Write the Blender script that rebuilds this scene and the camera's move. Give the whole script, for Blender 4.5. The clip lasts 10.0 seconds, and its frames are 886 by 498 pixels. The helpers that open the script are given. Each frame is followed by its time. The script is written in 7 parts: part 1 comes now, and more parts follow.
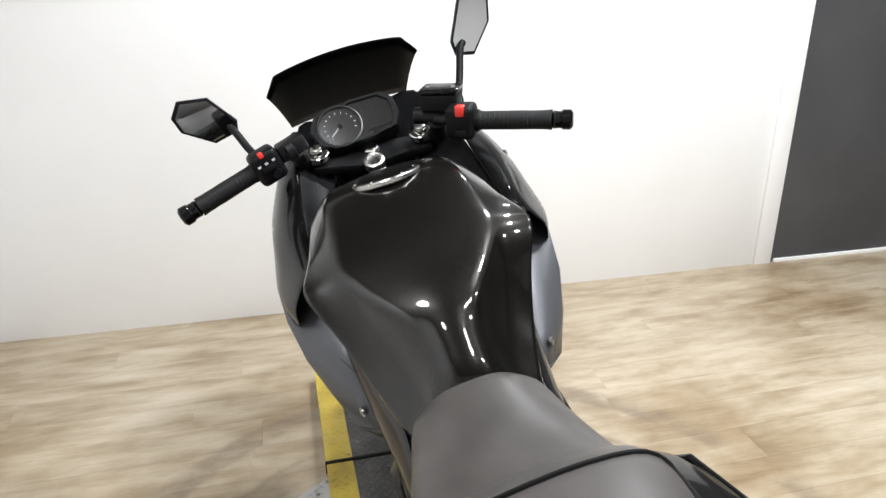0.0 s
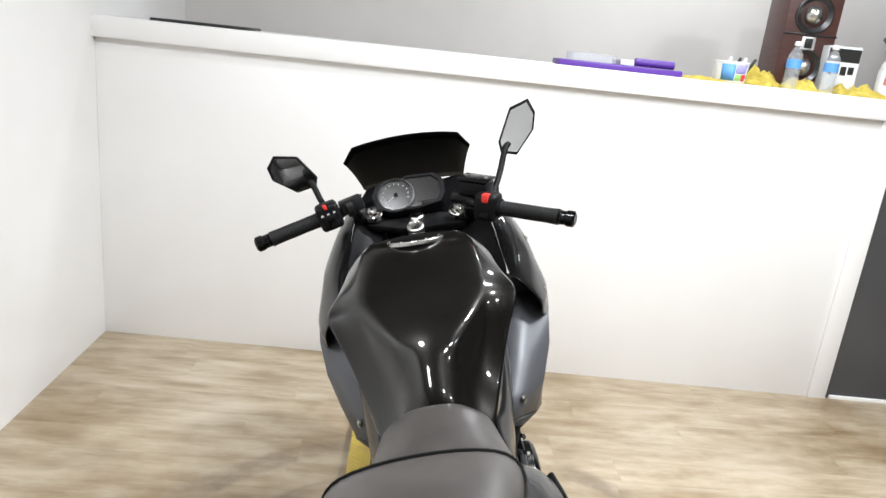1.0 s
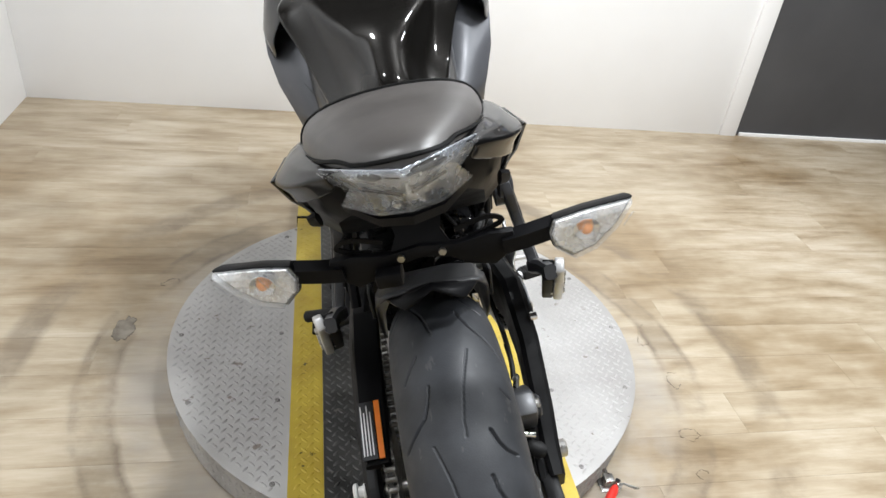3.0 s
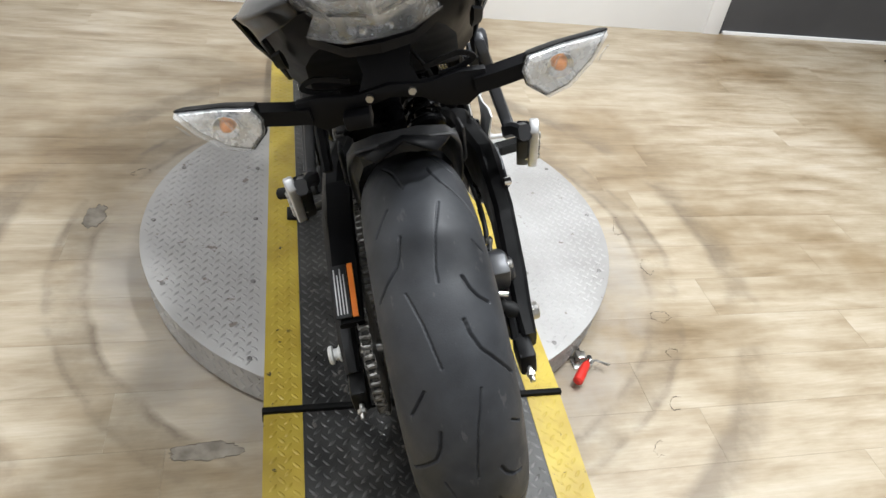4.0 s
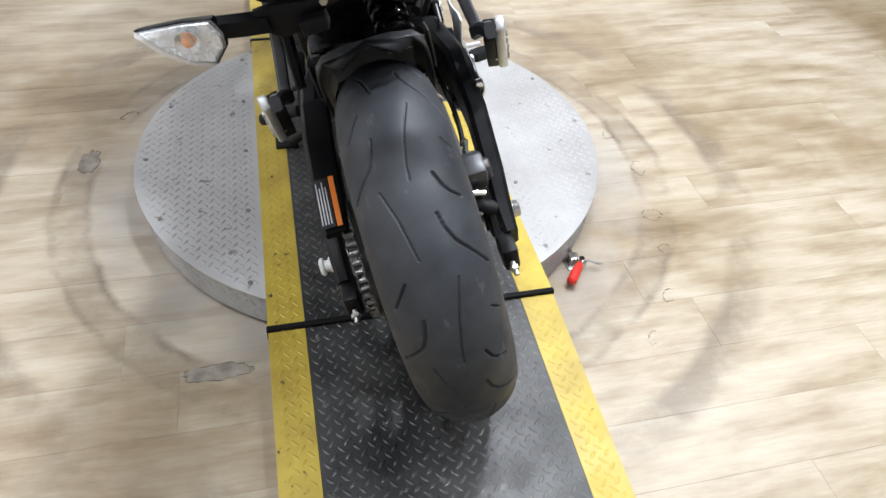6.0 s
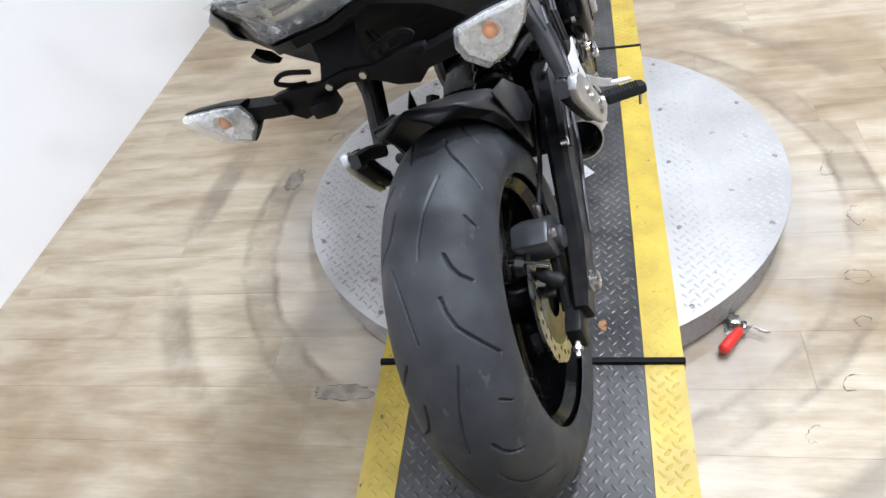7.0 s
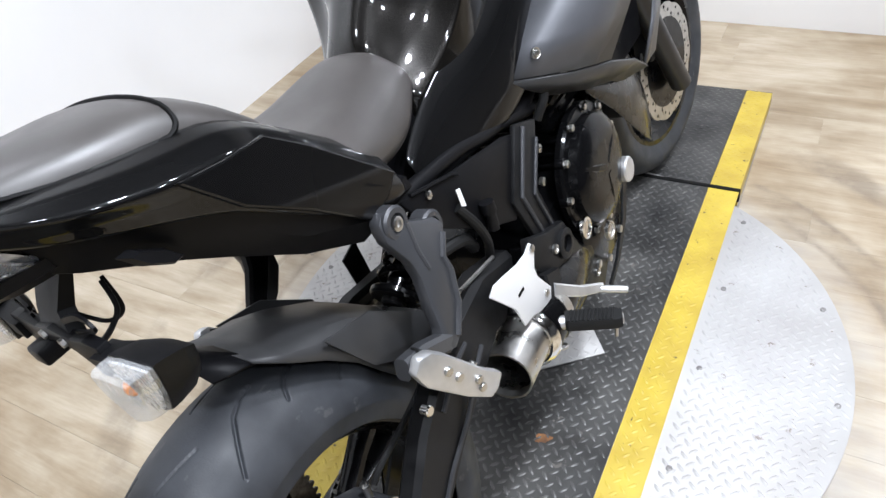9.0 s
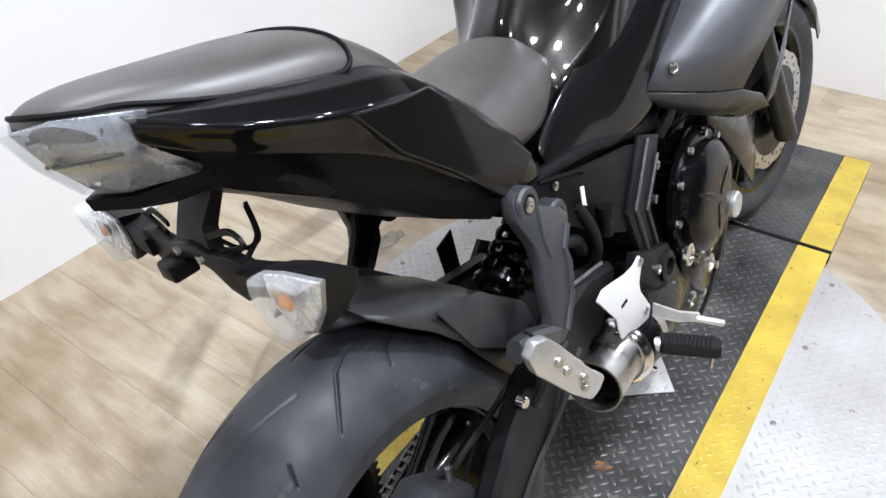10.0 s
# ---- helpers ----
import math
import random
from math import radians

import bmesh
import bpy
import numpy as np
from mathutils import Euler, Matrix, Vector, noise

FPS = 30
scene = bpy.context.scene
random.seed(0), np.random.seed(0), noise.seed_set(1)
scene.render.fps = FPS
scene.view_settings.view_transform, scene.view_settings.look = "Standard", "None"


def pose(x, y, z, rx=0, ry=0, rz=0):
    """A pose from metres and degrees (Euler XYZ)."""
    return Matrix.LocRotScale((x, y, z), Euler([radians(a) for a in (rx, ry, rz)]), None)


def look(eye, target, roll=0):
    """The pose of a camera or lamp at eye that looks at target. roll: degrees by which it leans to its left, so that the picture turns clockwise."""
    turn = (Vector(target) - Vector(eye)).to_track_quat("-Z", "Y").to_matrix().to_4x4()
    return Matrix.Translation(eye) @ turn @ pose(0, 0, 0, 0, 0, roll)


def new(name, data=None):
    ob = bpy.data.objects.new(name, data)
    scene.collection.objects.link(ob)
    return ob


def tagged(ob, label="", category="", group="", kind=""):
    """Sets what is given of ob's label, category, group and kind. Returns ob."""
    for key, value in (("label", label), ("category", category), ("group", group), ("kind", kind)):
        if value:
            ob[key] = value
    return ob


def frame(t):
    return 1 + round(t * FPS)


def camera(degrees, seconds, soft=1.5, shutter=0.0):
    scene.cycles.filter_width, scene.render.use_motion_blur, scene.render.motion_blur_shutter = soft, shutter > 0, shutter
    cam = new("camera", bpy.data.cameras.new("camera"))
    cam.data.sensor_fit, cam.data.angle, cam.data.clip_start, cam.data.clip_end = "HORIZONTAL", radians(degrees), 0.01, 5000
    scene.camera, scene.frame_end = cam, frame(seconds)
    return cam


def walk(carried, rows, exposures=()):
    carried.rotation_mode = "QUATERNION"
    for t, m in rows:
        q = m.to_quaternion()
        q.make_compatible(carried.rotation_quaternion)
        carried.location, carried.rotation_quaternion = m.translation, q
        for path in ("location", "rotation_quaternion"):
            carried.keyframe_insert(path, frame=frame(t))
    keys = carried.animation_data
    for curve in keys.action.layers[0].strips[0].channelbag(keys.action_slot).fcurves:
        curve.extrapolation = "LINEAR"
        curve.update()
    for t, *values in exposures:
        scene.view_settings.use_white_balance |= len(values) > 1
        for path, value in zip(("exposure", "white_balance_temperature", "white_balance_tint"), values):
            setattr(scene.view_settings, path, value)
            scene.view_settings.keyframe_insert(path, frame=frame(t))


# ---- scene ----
cam = camera(65.1, 10.0)
PATH = [
    (0, (-0.336, -0.407, 1.439), (0.08, 1.394, 0.677), -1.1),
    (0.5, (-0.303, -0.598, 1.508), (0.03, 1.284, 0.92), 3.6),
    (1, (-0.216, -0.69, 1.507), (-0.076, 1.224, 0.942), 6.2),
    (1.5, (-0.23, -0.753, 1.499), (-0.015, 1.143, 0.9), 5.5),
    (2, (-0.255, -0.807, 1.462), (0.022, 1.006, 0.665), 5.7),
    (2.5, (-0.268, -0.836, 1.421), (0.042, 0.915, 0.506), 5.9),
    (2.7, (-0.265, -0.842, 1.396), (0.071, 0.861, 0.403), 6.3),
    (3.8, (-0.252, -0.892, 1.302), (0.167, 0.641, 0.088), 8.9),
    (4, (-0.247, -0.9, 1.283), (0.176, 0.595, 0.023), 8.9),
    (4.5, (-0.235, -0.925, 1.248), (0.224, 0.473, -0.107), 10.5),
    (5, (-0.225, -0.953, 1.219), (0.279, 0.341, -0.22), 11.7),
    (5.5, (-0.233, -0.975, 1.214), (0.284, 0.315, -0.224), 10.5),
    (6, (-0.207, -0.967, 1.272), (0.17, 0.407, -0.132), 3.9),
    (6.2, (-0.146, -0.948, 1.286), (0.011, 0.472, -0.114), -4.8),
    (7.3, (0.229, -0.771, 1.316), (-0.305, 0.574, -0.064), -10.9),
    (7.5, (0.253, -0.674, 1.318), (-0.21, 0.685, -0.074), -4.7),
    (8, (0.303, -0.509, 1.312), (-0.157, 0.814, -0.116), -8.4),
    (8.5, (0.369, -0.391, 1.311), (-0.267, 0.905, -0.074), -10.2),
    (9, (0.454, -0.334, 1.337), (-0.404, 0.89, 0.008), -11.5),
    (9.5, (0.469, -0.332, 1.319), (-0.513, 0.819, 0.011), -12.5),
    (10, (0.379, -0.411, 1.296), (-0.592, 0.807, 0.042), -4.5),
]
# the clip's own exposure and white balance drift a little: seconds, stops, kelvin, tint
EXPOSURES = [(0, 0.0, 6450, 10), (1, 0.0, 6450, 10), (2, -0.03, 6420, 10), (4, -0.09, 6380, 9), (5.5, 0.04, 6120, 11), (6.2, 0.05, 6080, 11), (7.5, 0.06, 5860, 12), (8.2, 0.08, 5860, 12), (9.2, 0.10, 6050, 12), (10, 0.05, 6080, 12)]
walk(cam, [(t, look(eye, target, roll)) for t, eye, target, roll in PATH], EXPOSURES)

# ---------------------------------------------------------------- light
CEILING = 3.1
world = bpy.data.worlds.new("world")
scene.world = world
world.use_nodes = True
world.node_tree.nodes["Background"].inputs["Color"].default_value = (0.9, 0.93, 1.0, 1)
world.node_tree.nodes["Background"].inputs["Strength"].default_value = 0.15

LAMPS = [(0.75, 0.25, 1.55), (0.75, 1.35, 0.95), (2.1, 0.9, 0.9), (0.75, -0.9, 0.60), (2.1, -0.8, 0.9), (-0.95, 0.05, 0.60), (-0.8, -0.9, 0.16), (1.2, 3.1, 0.42), (2.6, 3.05, 0.36)]
LAMP_WATTS = 42.0
for lx, ly, share in LAMPS:
    lamp = bpy.data.lights.new("spot_glow", "AREA")
    lamp.shape, lamp.size, lamp.energy, lamp.color = "DISK", 0.22, LAMP_WATTS * share, (0.955, 0.980, 1.0)
    new("spot_glow", lamp).matrix_world = pose(lx, ly, CEILING - 0.06)


# ---------------------------------------------------------------- materials
def material(name, colour, rough=0.5, metal=0.0, coat=0.0, spec=0.5):
    m = bpy.data.materials.new(name)
    m.use_nodes = True
    b = m.node_tree.nodes["Principled BSDF"]
    b.inputs["Base Color"].default_value = (*colour, 1)
    b.inputs["Roughness"].default_value = rough
    b.inputs["Metallic"].default_value = metal
    b.inputs["Coat Weight"].default_value = coat
    b.inputs["Coat Roughness"].default_value = 0.04
    b.inputs["Specular IOR Level"].default_value = spec
    return m


def node(m, kind, **values):
    n = m.node_tree.nodes.new(kind)
    for key, value in values.items():
        n.inputs[key.replace("_", " ")].default_value = value
    return n


def link(m, a, b):
    m.node_tree.links.new(a, b)


def coords(m, scale=(1, 1, 1), turn=0.0):
    t = node(m, "ShaderNodeTexCoord")
    mp = node(m, "ShaderNodeMapping")
    mp.inputs["Scale"].default_value = scale
    mp.inputs["Rotation"].default_value = (0, 0, turn)
    link(m, t.outputs["Object"], mp.inputs["Vector"])
    return mp.outputs["Vector"]


def ramp(m, fac, stops):
    r = node(m, "ShaderNodeValToRGB")
    els = r.color_ramp.elements
    while len(els) < len(stops):
        els.new(0.5)
    for e, (p, c) in zip(els, stops):
        e.position, e.color = p, (*c, 1) if len(c) == 3 else c
    link(m, fac, r.inputs["Fac"])
    return r.outputs["Color"]


def bsdf(m):
    return m.node_tree.nodes["Principled BSDF"]


def noisy(m, scale, low, high, detail=4.0, stretch=(1, 1, 1)):
    """Let the base colour drift between two tones."""
    n = node(m, "ShaderNodeTexNoise", Scale=scale, Detail=detail)
    link(m, coords(m, stretch), n.inputs["Vector"])
    link(m, ramp(m, n.outputs["Fac"], [(0.3, low), (0.7, high)]), bsdf(m).inputs["Base Color"])
    return m


def grain(m, scale, strength, depth=0.001, detail=3.0):
    """Fine relief."""
    n = node(m, "ShaderNodeTexNoise", Scale=scale, Detail=detail)
    link(m, coords(m), n.inputs["Vector"])
    b = node(m, "ShaderNodeBump", Strength=strength, Distance=depth)
    link(m, n.outputs["Fac"], b.inputs["Height"])
    link(m, b.outputs["Normal"], bsdf(m).inputs["Normal"])
    return m


def smudged(m, scale, low, high):
    """Let the roughness vary, as dust and finger marks do."""
    n = node(m, "ShaderNodeTexNoise", Scale=scale, Detail=5.0)
    link(m, coords(m), n.inputs["Vector"])
    r = node(m, "ShaderNodeMapRange", From_Min=0.3, From_Max=0.7, To_Min=low, To_Max=high)
    link(m, n.outputs["Fac"], r.inputs["Value"])
    link(m, r.outputs["Result"], bsdf(m).inputs["Roughness"])
    return m


def nicked(m, scale, start, colour, stretch=(1, 1, 1)):
    """Sparse chips and scratches of another colour over the paint."""
    n = node(m, "ShaderNodeTexNoise", Scale=scale, Detail=5.0, Roughness=0.62)
    link(m, coords(m, stretch), n.inputs["Vector"])
    mix = node(m, "ShaderNodeMix")
    mix.data_type = "RGBA"
    link(m, ramp(m, n.outputs["Fac"], [(start, (0, 0, 0)), (start + 0.035, (1, 1, 1))]), mix.inputs[0])
    base = bsdf(m).inputs["Base Color"]
    link(m, base.links[0].from_socket, mix.inputs[6])
    mix.inputs[7].default_value = (*colour, 1)
    link(m, mix.outputs[2], base)
    return m


def glow(name, colour, strength):
    m = material(name, colour)
    bsdf(m).inputs["Emission Color"].default_value = (*colour, 1)
    bsdf(m).inputs["Emission Strength"].default_value = strength
    return m


GLOSS = smudged(material("gloss black paint", (0.003, 0.003, 0.0032), 0.5, 0.0, 0.6, 0.05), 9, 0.3, 0.42)
TANKPAINT = smudged(noisy(material("metallic black paint", (0.009, 0.0083, 0.0076), 0.3, 0.6, 1.0, 0.15), 1200, (0.0045, 0.0041, 0.0037), (0.015, 0.0137, 0.0122)), 9, 0.27, 0.34)
PLASTIC = smudged(grain(material("black plastic", (0.004, 0.004, 0.0047), 0.45, 0.0, 0.0, 0.13), 900, 0.15, 0.0006), 14, 0.38, 0.55)
SATIN = smudged(grain(noisy(material("matte graphite paint", (0.085, 0.087, 0.095), 0.45, 0.3), 8, (0.078, 0.08, 0.088), (0.10, 0.102, 0.112)), 1500, 0.08, 0.0004), 12, 0.36, 0.46)
BRACKET = smudged(grain(material("dark grey bracket paint", (0.046, 0.047, 0.051), 0.4, 0.3), 900, 0.12, 0.0005), 20, 0.3, 0.42)
HUGGER = smudged(grain(material("matte moulded plastic", (0.034, 0.034, 0.035), 0.5, 0.0, 0.0, 0.45), 900, 0.2, 0.0006), 14, 0.36, 0.5)
CAST = smudged(grain(noisy(material("black cast metal", (0.008, 0.008, 0.009), 0.5, 0.1, 0.0, 0.2), 30, (0.005, 0.005, 0.0055), (0.012, 0.012, 0.0125)), 600, 0.25, 0.0006), 30, 0.35, 0.55)
ENGINE = smudged(material("black engine enamel", (0.0025, 0.0025, 0.0028), 0.35, 0.0, 0.28, 0.10), 20, 0.2, 0.36)
RUBBER = nicked(smudged(grain(noisy(material("tyre rubber", (0.03, 0.031, 0.034), 0.7), 22, (0.018, 0.0198, 0.0235), (0.033, 0.0355, 0.041)), 420, 0.35, 0.0007, 6.0), 18, 0.48, 0.75), 60, 0.64, (0.055, 0.055, 0.057), (1, 0.35, 0.35))
GRIPRUBBER = grain(material("grip rubber", (0.007, 0.007, 0.007), 0.6, 0.0, 0.0, 0.25), 500, 0.3, 0.0006)
VINYL = smudged(grain(noisy(material("seat vinyl", (0.045, 0.041, 0.039), 0.45, 0.0, 0.0, 0.65), 12, (0.036, 0.0322, 0.0300), (0.058, 0.0522, 0.0490)), 850, 0.16, 0.0004), 16, 0.36, 0.47)
PIPING = material("black piping", (0.004, 0.004, 0.004), 0.6, 0.0, 0.0, 0.12)
CHAINSTEEL = smudged(noisy(material("oiled chain steel", (0.16, 0.155, 0.145), 0.4, 0.85), 90, (0.07, 0.066, 0.06), (0.24, 0.23, 0.215)), 60, 0.3, 0.5)
CHROME = material("chrome", (0.75, 0.74, 0.72), 0.12, 1.0)
STEEL = smudged(noisy(material("brushed steel", (0.5, 0.49, 0.47), 0.3, 1.0), 40, (0.42, 0.41, 0.39), (0.58, 0.57, 0.55)), 40, 0.22, 0.4)
ALU = smudged(noisy(material("bare aluminium", (0.62, 0.62, 0.62), 0.42, 0.85), 20, (0.52, 0.52, 0.52), (0.7, 0.7, 0.7)), 25, 0.35, 0.55)
SILVER = smudged(material("silver paint", (0.70, 0.70, 0.70), 0.4, 0.25), 25, 0.3, 0.45)
DARKMETAL = smudged(material("dark anodised metal", (0.05, 0.05, 0.052), 0.35, 0.8), 40, 0.28, 0.45)
SCREEN = material("black tinted acrylic", (0.002, 0.002, 0.002), 0.4, 0.0, 0.0, 0.03)
MIRROR = material("mirror glass", (0.8, 0.82, 0.83), 0.02, 1.0)
DIAL = material("instrument glass", (0.014, 0.013, 0.0125), 0.16, 0.0, 1.0)
TRIM = smudged(material("grey trim plastic", (0.032, 0.032, 0.033), 0.4), 30, 0.3, 0.45)
INK = material("pale print", (0.45, 0.45, 0.45), 0.6)
RED = material("red plastic", (0.65, 0.03, 0.02), 0.4)
ORANGE = material("orange sticker", (0.85, 0.22, 0.02), 0.5)
AMBER = material("amber bulb", (0.90, 0.30, 0.05), 0.2)
REFLECTOR = smudged(noisy(material("lamp reflector", (0.9, 0.9, 0.91), 0.3, 0.6), 90, (0.7, 0.71, 0.72), (0.95, 0.95, 0.96)), 120, 0.15, 0.4)
SILVERED = smudged(noisy(material("silvered lamp bowl", (0.62, 0.65, 0.71), 0.25, 0.8), 30, (0.38, 0.405, 0.45), (0.56, 0.585, 0.63)), 60, 0.18, 0.34)
WHITEPLASTIC = material("white plastic", (0.75, 0.75, 0.74), 0.4)


def clear_plastic(name, tint=(0.97, 0.98, 0.99), rough=0.06, share=0.08, haze=0.0):
    """Thin clear plastic: what lies behind shows through, with a gloss on top."""
    m = bpy.data.materials.new(name)
    m.use_nodes = True
    m.node_tree.nodes.clear()
    clear = node(m, "ShaderNodeBsdfTransparent", Color=(*tint, 1))
    shine = node(m, "ShaderNodeBsdfGlossy", Roughness=rough)
    mix = node(m, "ShaderNodeMixShader", Fac=share)
    out = node(m, "ShaderNodeOutputMaterial")
    link(m, clear.outputs[0], mix.inputs[1])
    link(m, shine.outputs[0], mix.inputs[2])
    milk = node(m, "ShaderNodeBsdfDiffuse", Color=(0.9, 0.91, 0.92, 1))
    mix2 = node(m, "ShaderNodeMixShader", Fac=haze)
    link(m, mix.outputs[0], mix2.inputs[1])
    link(m, milk.outputs[0], mix2.inputs[2])
    link(m, mix2.outputs[0], out.inputs["Surface"])
    return m


LENS = clear_plastic("clear lens", rough=0.08, share=0.12, haze=0.05)
PRISM = clear_plastic("prismatic clear lens", rough=0.10, share=0.13, haze=0.16)
BOTTLE = clear_plastic("clear bottle", (0.95, 0.97, 1.0), 0.05, 0.10, 0.14)

WALLPAINT = smudged(grain(noisy(material("white wall paint", (0.82, 0.81, 0.80), 0.55), 1.3, (0.79, 0.78, 0.77), (0.85, 0.845, 0.84)), 160, 0.12, 0.001), 3, 0.45, 0.65)
GREYPAINT = smudged(grain(noisy(material("dark grey wall paint", (0.06, 0.06, 0.064), 0.45), 2.0, (0.05, 0.05, 0.054), (0.072, 0.072, 0.076)), 160, 0.12, 0.001), 3, 0.35, 0.5)
BEIGEPAINT = grain(noisy(material("beige grey paint", (0.64, 0.62, 0.60), 0.6), 2.0, (0.61, 0.59, 0.57), (0.67, 0.65, 0.63)), 160, 0.12, 0.001)
CEILPAINT = noisy(material("dark ceiling paint", (0.05, 0.05, 0.05), 0.8), 2.0, (0.04, 0.04, 0.04), (0.06, 0.06, 0.06))
MIDPAINT = grain(noisy(material("grey wall paint", (0.72, 0.72, 0.72), 0.6), 2.0, (0.69, 0.69, 0.69), (0.75, 0.75, 0.75)), 160, 0.12, 0.001)


def floor_material():
    """Washed oak vinyl: blond grain along the plank, darker drifts, one tone a plank, small knots."""
    m = material("washed oak vinyl", (0.5, 0.4, 0.28), 0.42)
    place = node(m, "ShaderNodeNewGeometry")
    v = place.outputs["Position"]
    info = node(m, "ShaderNodeObjectInfo")
    off = node(m, "ShaderNodeVectorMath")
    off.operation = "ADD"
    scale = node(m, "ShaderNodeVectorMath")
    scale.operation = "SCALE"
    comb = node(m, "ShaderNodeCombineXYZ")
    link(m, info.outputs["Random"], comb.inputs["X"])
    link(m, info.outputs["Random"], comb.inputs["Y"])
    link(m, comb.outputs["Vector"], scale.inputs[0])
    scale.inputs["Scale"].default_value = 0.25
    link(m, v, off.inputs[0])
    link(m, scale.outputs["Vector"], off.inputs[1])
    mp = node(m, "ShaderNodeMapping")
    mp.inputs["Scale"].default_value = (1.7, 7.0, 1)
    link(m, off.outputs["Vector"], mp.inputs["Vector"])
    broad = node(m, "ShaderNodeTexNoise", Scale=1.8, Detail=7.0, Roughness=0.6, Distortion=0.2)
    link(m, mp.outputs["Vector"], broad.inputs["Vector"])
    mp2 = node(m, "ShaderNodeMapping")
    mp2.inputs["Scale"].default_value = (3.0, 60.0, 1)
    link(m, off.outputs["Vector"], mp2.inputs["Vector"])
    fine = node(m, "ShaderNodeTexNoise", Scale=2.5, Detail=5.0, Roughness=0.65)
    link(m, mp2.outputs["Vector"], fine.inputs["Vector"])
    base = ramp(m, broad.outputs["Fac"], [(0.28, (0.268, 0.205, 0.134)), (0.42, (0.372, 0.302, 0.212)), (0.54, (0.450, 0.381, 0.285)), (0.70, (0.530, 0.470, 0.376))])
    fcol = ramp(m, fine.outputs["Fac"], [(0.3, (0.90, 0.89, 0.87)), (0.6, (1.03, 1.03, 1.03))])
    mix = node(m, "ShaderNodeMix")
    mix.data_type, mix.blend_type = "RGBA", "MULTIPLY"
    mix.inputs[0].default_value = 0.8
    link(m, base, mix.inputs[6])
    link(m, fcol, mix.inputs[7])
    tone = ramp(m, info.outputs["Random"], [(0.0, (0.97, 0.965, 0.955)), (1.0, (1.02, 1.02, 1.02))])
    mix2 = node(m, "ShaderNodeMix")
    mix2.data_type, mix2.blend_type = "RGBA", "MULTIPLY"
    mix2.inputs[0].default_value = 1.0
    link(m, mix.outputs[2], mix2.inputs[6])
    link(m, tone, mix2.inputs[7])
    # rubber marks left in rings round the turntable
    geo = node(m, "ShaderNodeNewGeometry")
    sub = node(m, "ShaderNodeVectorMath")
    sub.operation = "SUBTRACT"
    sub.inputs[1].default_value = (0.0055, 0.64, 0.0)
    link(m, geo.outputs["Position"], sub.inputs[0])
    far = node(m, "ShaderNodeVectorMath")
    far.operation = "LENGTH"
    link(m, sub.outputs["Vector"], far.inputs[0])
    half_r = node(m, "ShaderNodeMath")
    half_r.operation = "MULTIPLY"
    half_r.inputs[1].default_value = 0.5
    wob = node(m, "ShaderNodeTexNoise", Scale=6.0, Detail=4.0, Roughness=0.6)
    link(m, geo.outputs["Position"], wob.inputs["Vector"])
    shift = node(m, "ShaderNodeMath")
    shift.operation = "MULTIPLY_ADD"
    shift.inputs[1].default_value = 0.05
    link(m, wob.outputs["Fac"], shift.inputs[0])
    link(m, far.outputs["Value"], shift.inputs[2])
    less = node(m, "ShaderNodeMath")
    less.operation = "SUBTRACT"
    less.inputs[1].default_value = 0.025
    link(m, shift.outputs["Value"], less.inputs[0])
    link(m, less.outputs["Value"], half_r.inputs[0])
    k0, k1 = (0.0, 0.0, 0.0), (1.0, 1.0, 1.0)
    rings = ramp(m, half_r.outputs["Value"], [(0.383, k0), (0.391, k1), (0.399, (0.45, 0.45, 0.45)), (0.425, (0.5, 0.5, 0.5)), (0.432, k1), (0.439, k0), (0.503, k0), (0.515, (0.75, 0.75, 0.75)), (0.545, (0.6, 0.6, 0.6)), (0.56, k0)])
    patchy = node(m, "ShaderNodeTexNoise", Scale=2.3, Detail=6.0, Roughness=0.68)
    link(m, geo.outputs["Position"], patchy.inputs["Vector"])
    where = ramp(m, patchy.outputs["Fac"], [(0.43, k0), (0.60, (0.85, 0.85, 0.85))])
    mul = node(m, "ShaderNodeMath")
    mul.operation = "MULTIPLY"
    link(m, rings, mul.inputs[0])
    link(m, where, mul.inputs[1])
    mix3 = node(m, "ShaderNodeMix")
    mix3.data_type = "RGBA"
    link(m, mul.outputs["Value"], mix3.inputs[0])
    # greyed, scraped band close to the rim
    band = ramp(m, half_r.outputs["Value"], [(0.33, (0.75, 0.75, 0.75)), (0.37, (0.6, 0.6, 0.6)), (0.41, k0)])
    scraped = node(m, "ShaderNodeTexNoise", Scale=3.1, Detail=6.0, Roughness=0.65)
    link(m, geo.outputs["Position"], scraped.inputs["Vector"])
    mul2 = node(m, "ShaderNodeMath")
    mul2.operation = "MULTIPLY"
    link(m, band, mul2.inputs[0])
    link(m, ramp(m, scraped.outputs["Fac"], [(0.36, k0), (0.62, k1)]), mul2.inputs[1])
    mix4 = node(m, "ShaderNodeMix")
    mix4.data_type = "RGBA"
    link(m, mul2.outputs["Value"], mix4.inputs[0])
    drift = node(m, "ShaderNodeTexNoise", Scale=1.25, Detail=5.0, Roughness=0.55)
    link(m, geo.outputs["Position"], drift.inputs["Vector"])
    mix5 = node(m, "ShaderNodeMix")
    mix5.data_type, mix5.blend_type = "RGBA", "MULTIPLY"
    mix5.inputs[0].default_value = 1.0
    link(m, mix2.outputs[2], mix5.inputs[6])
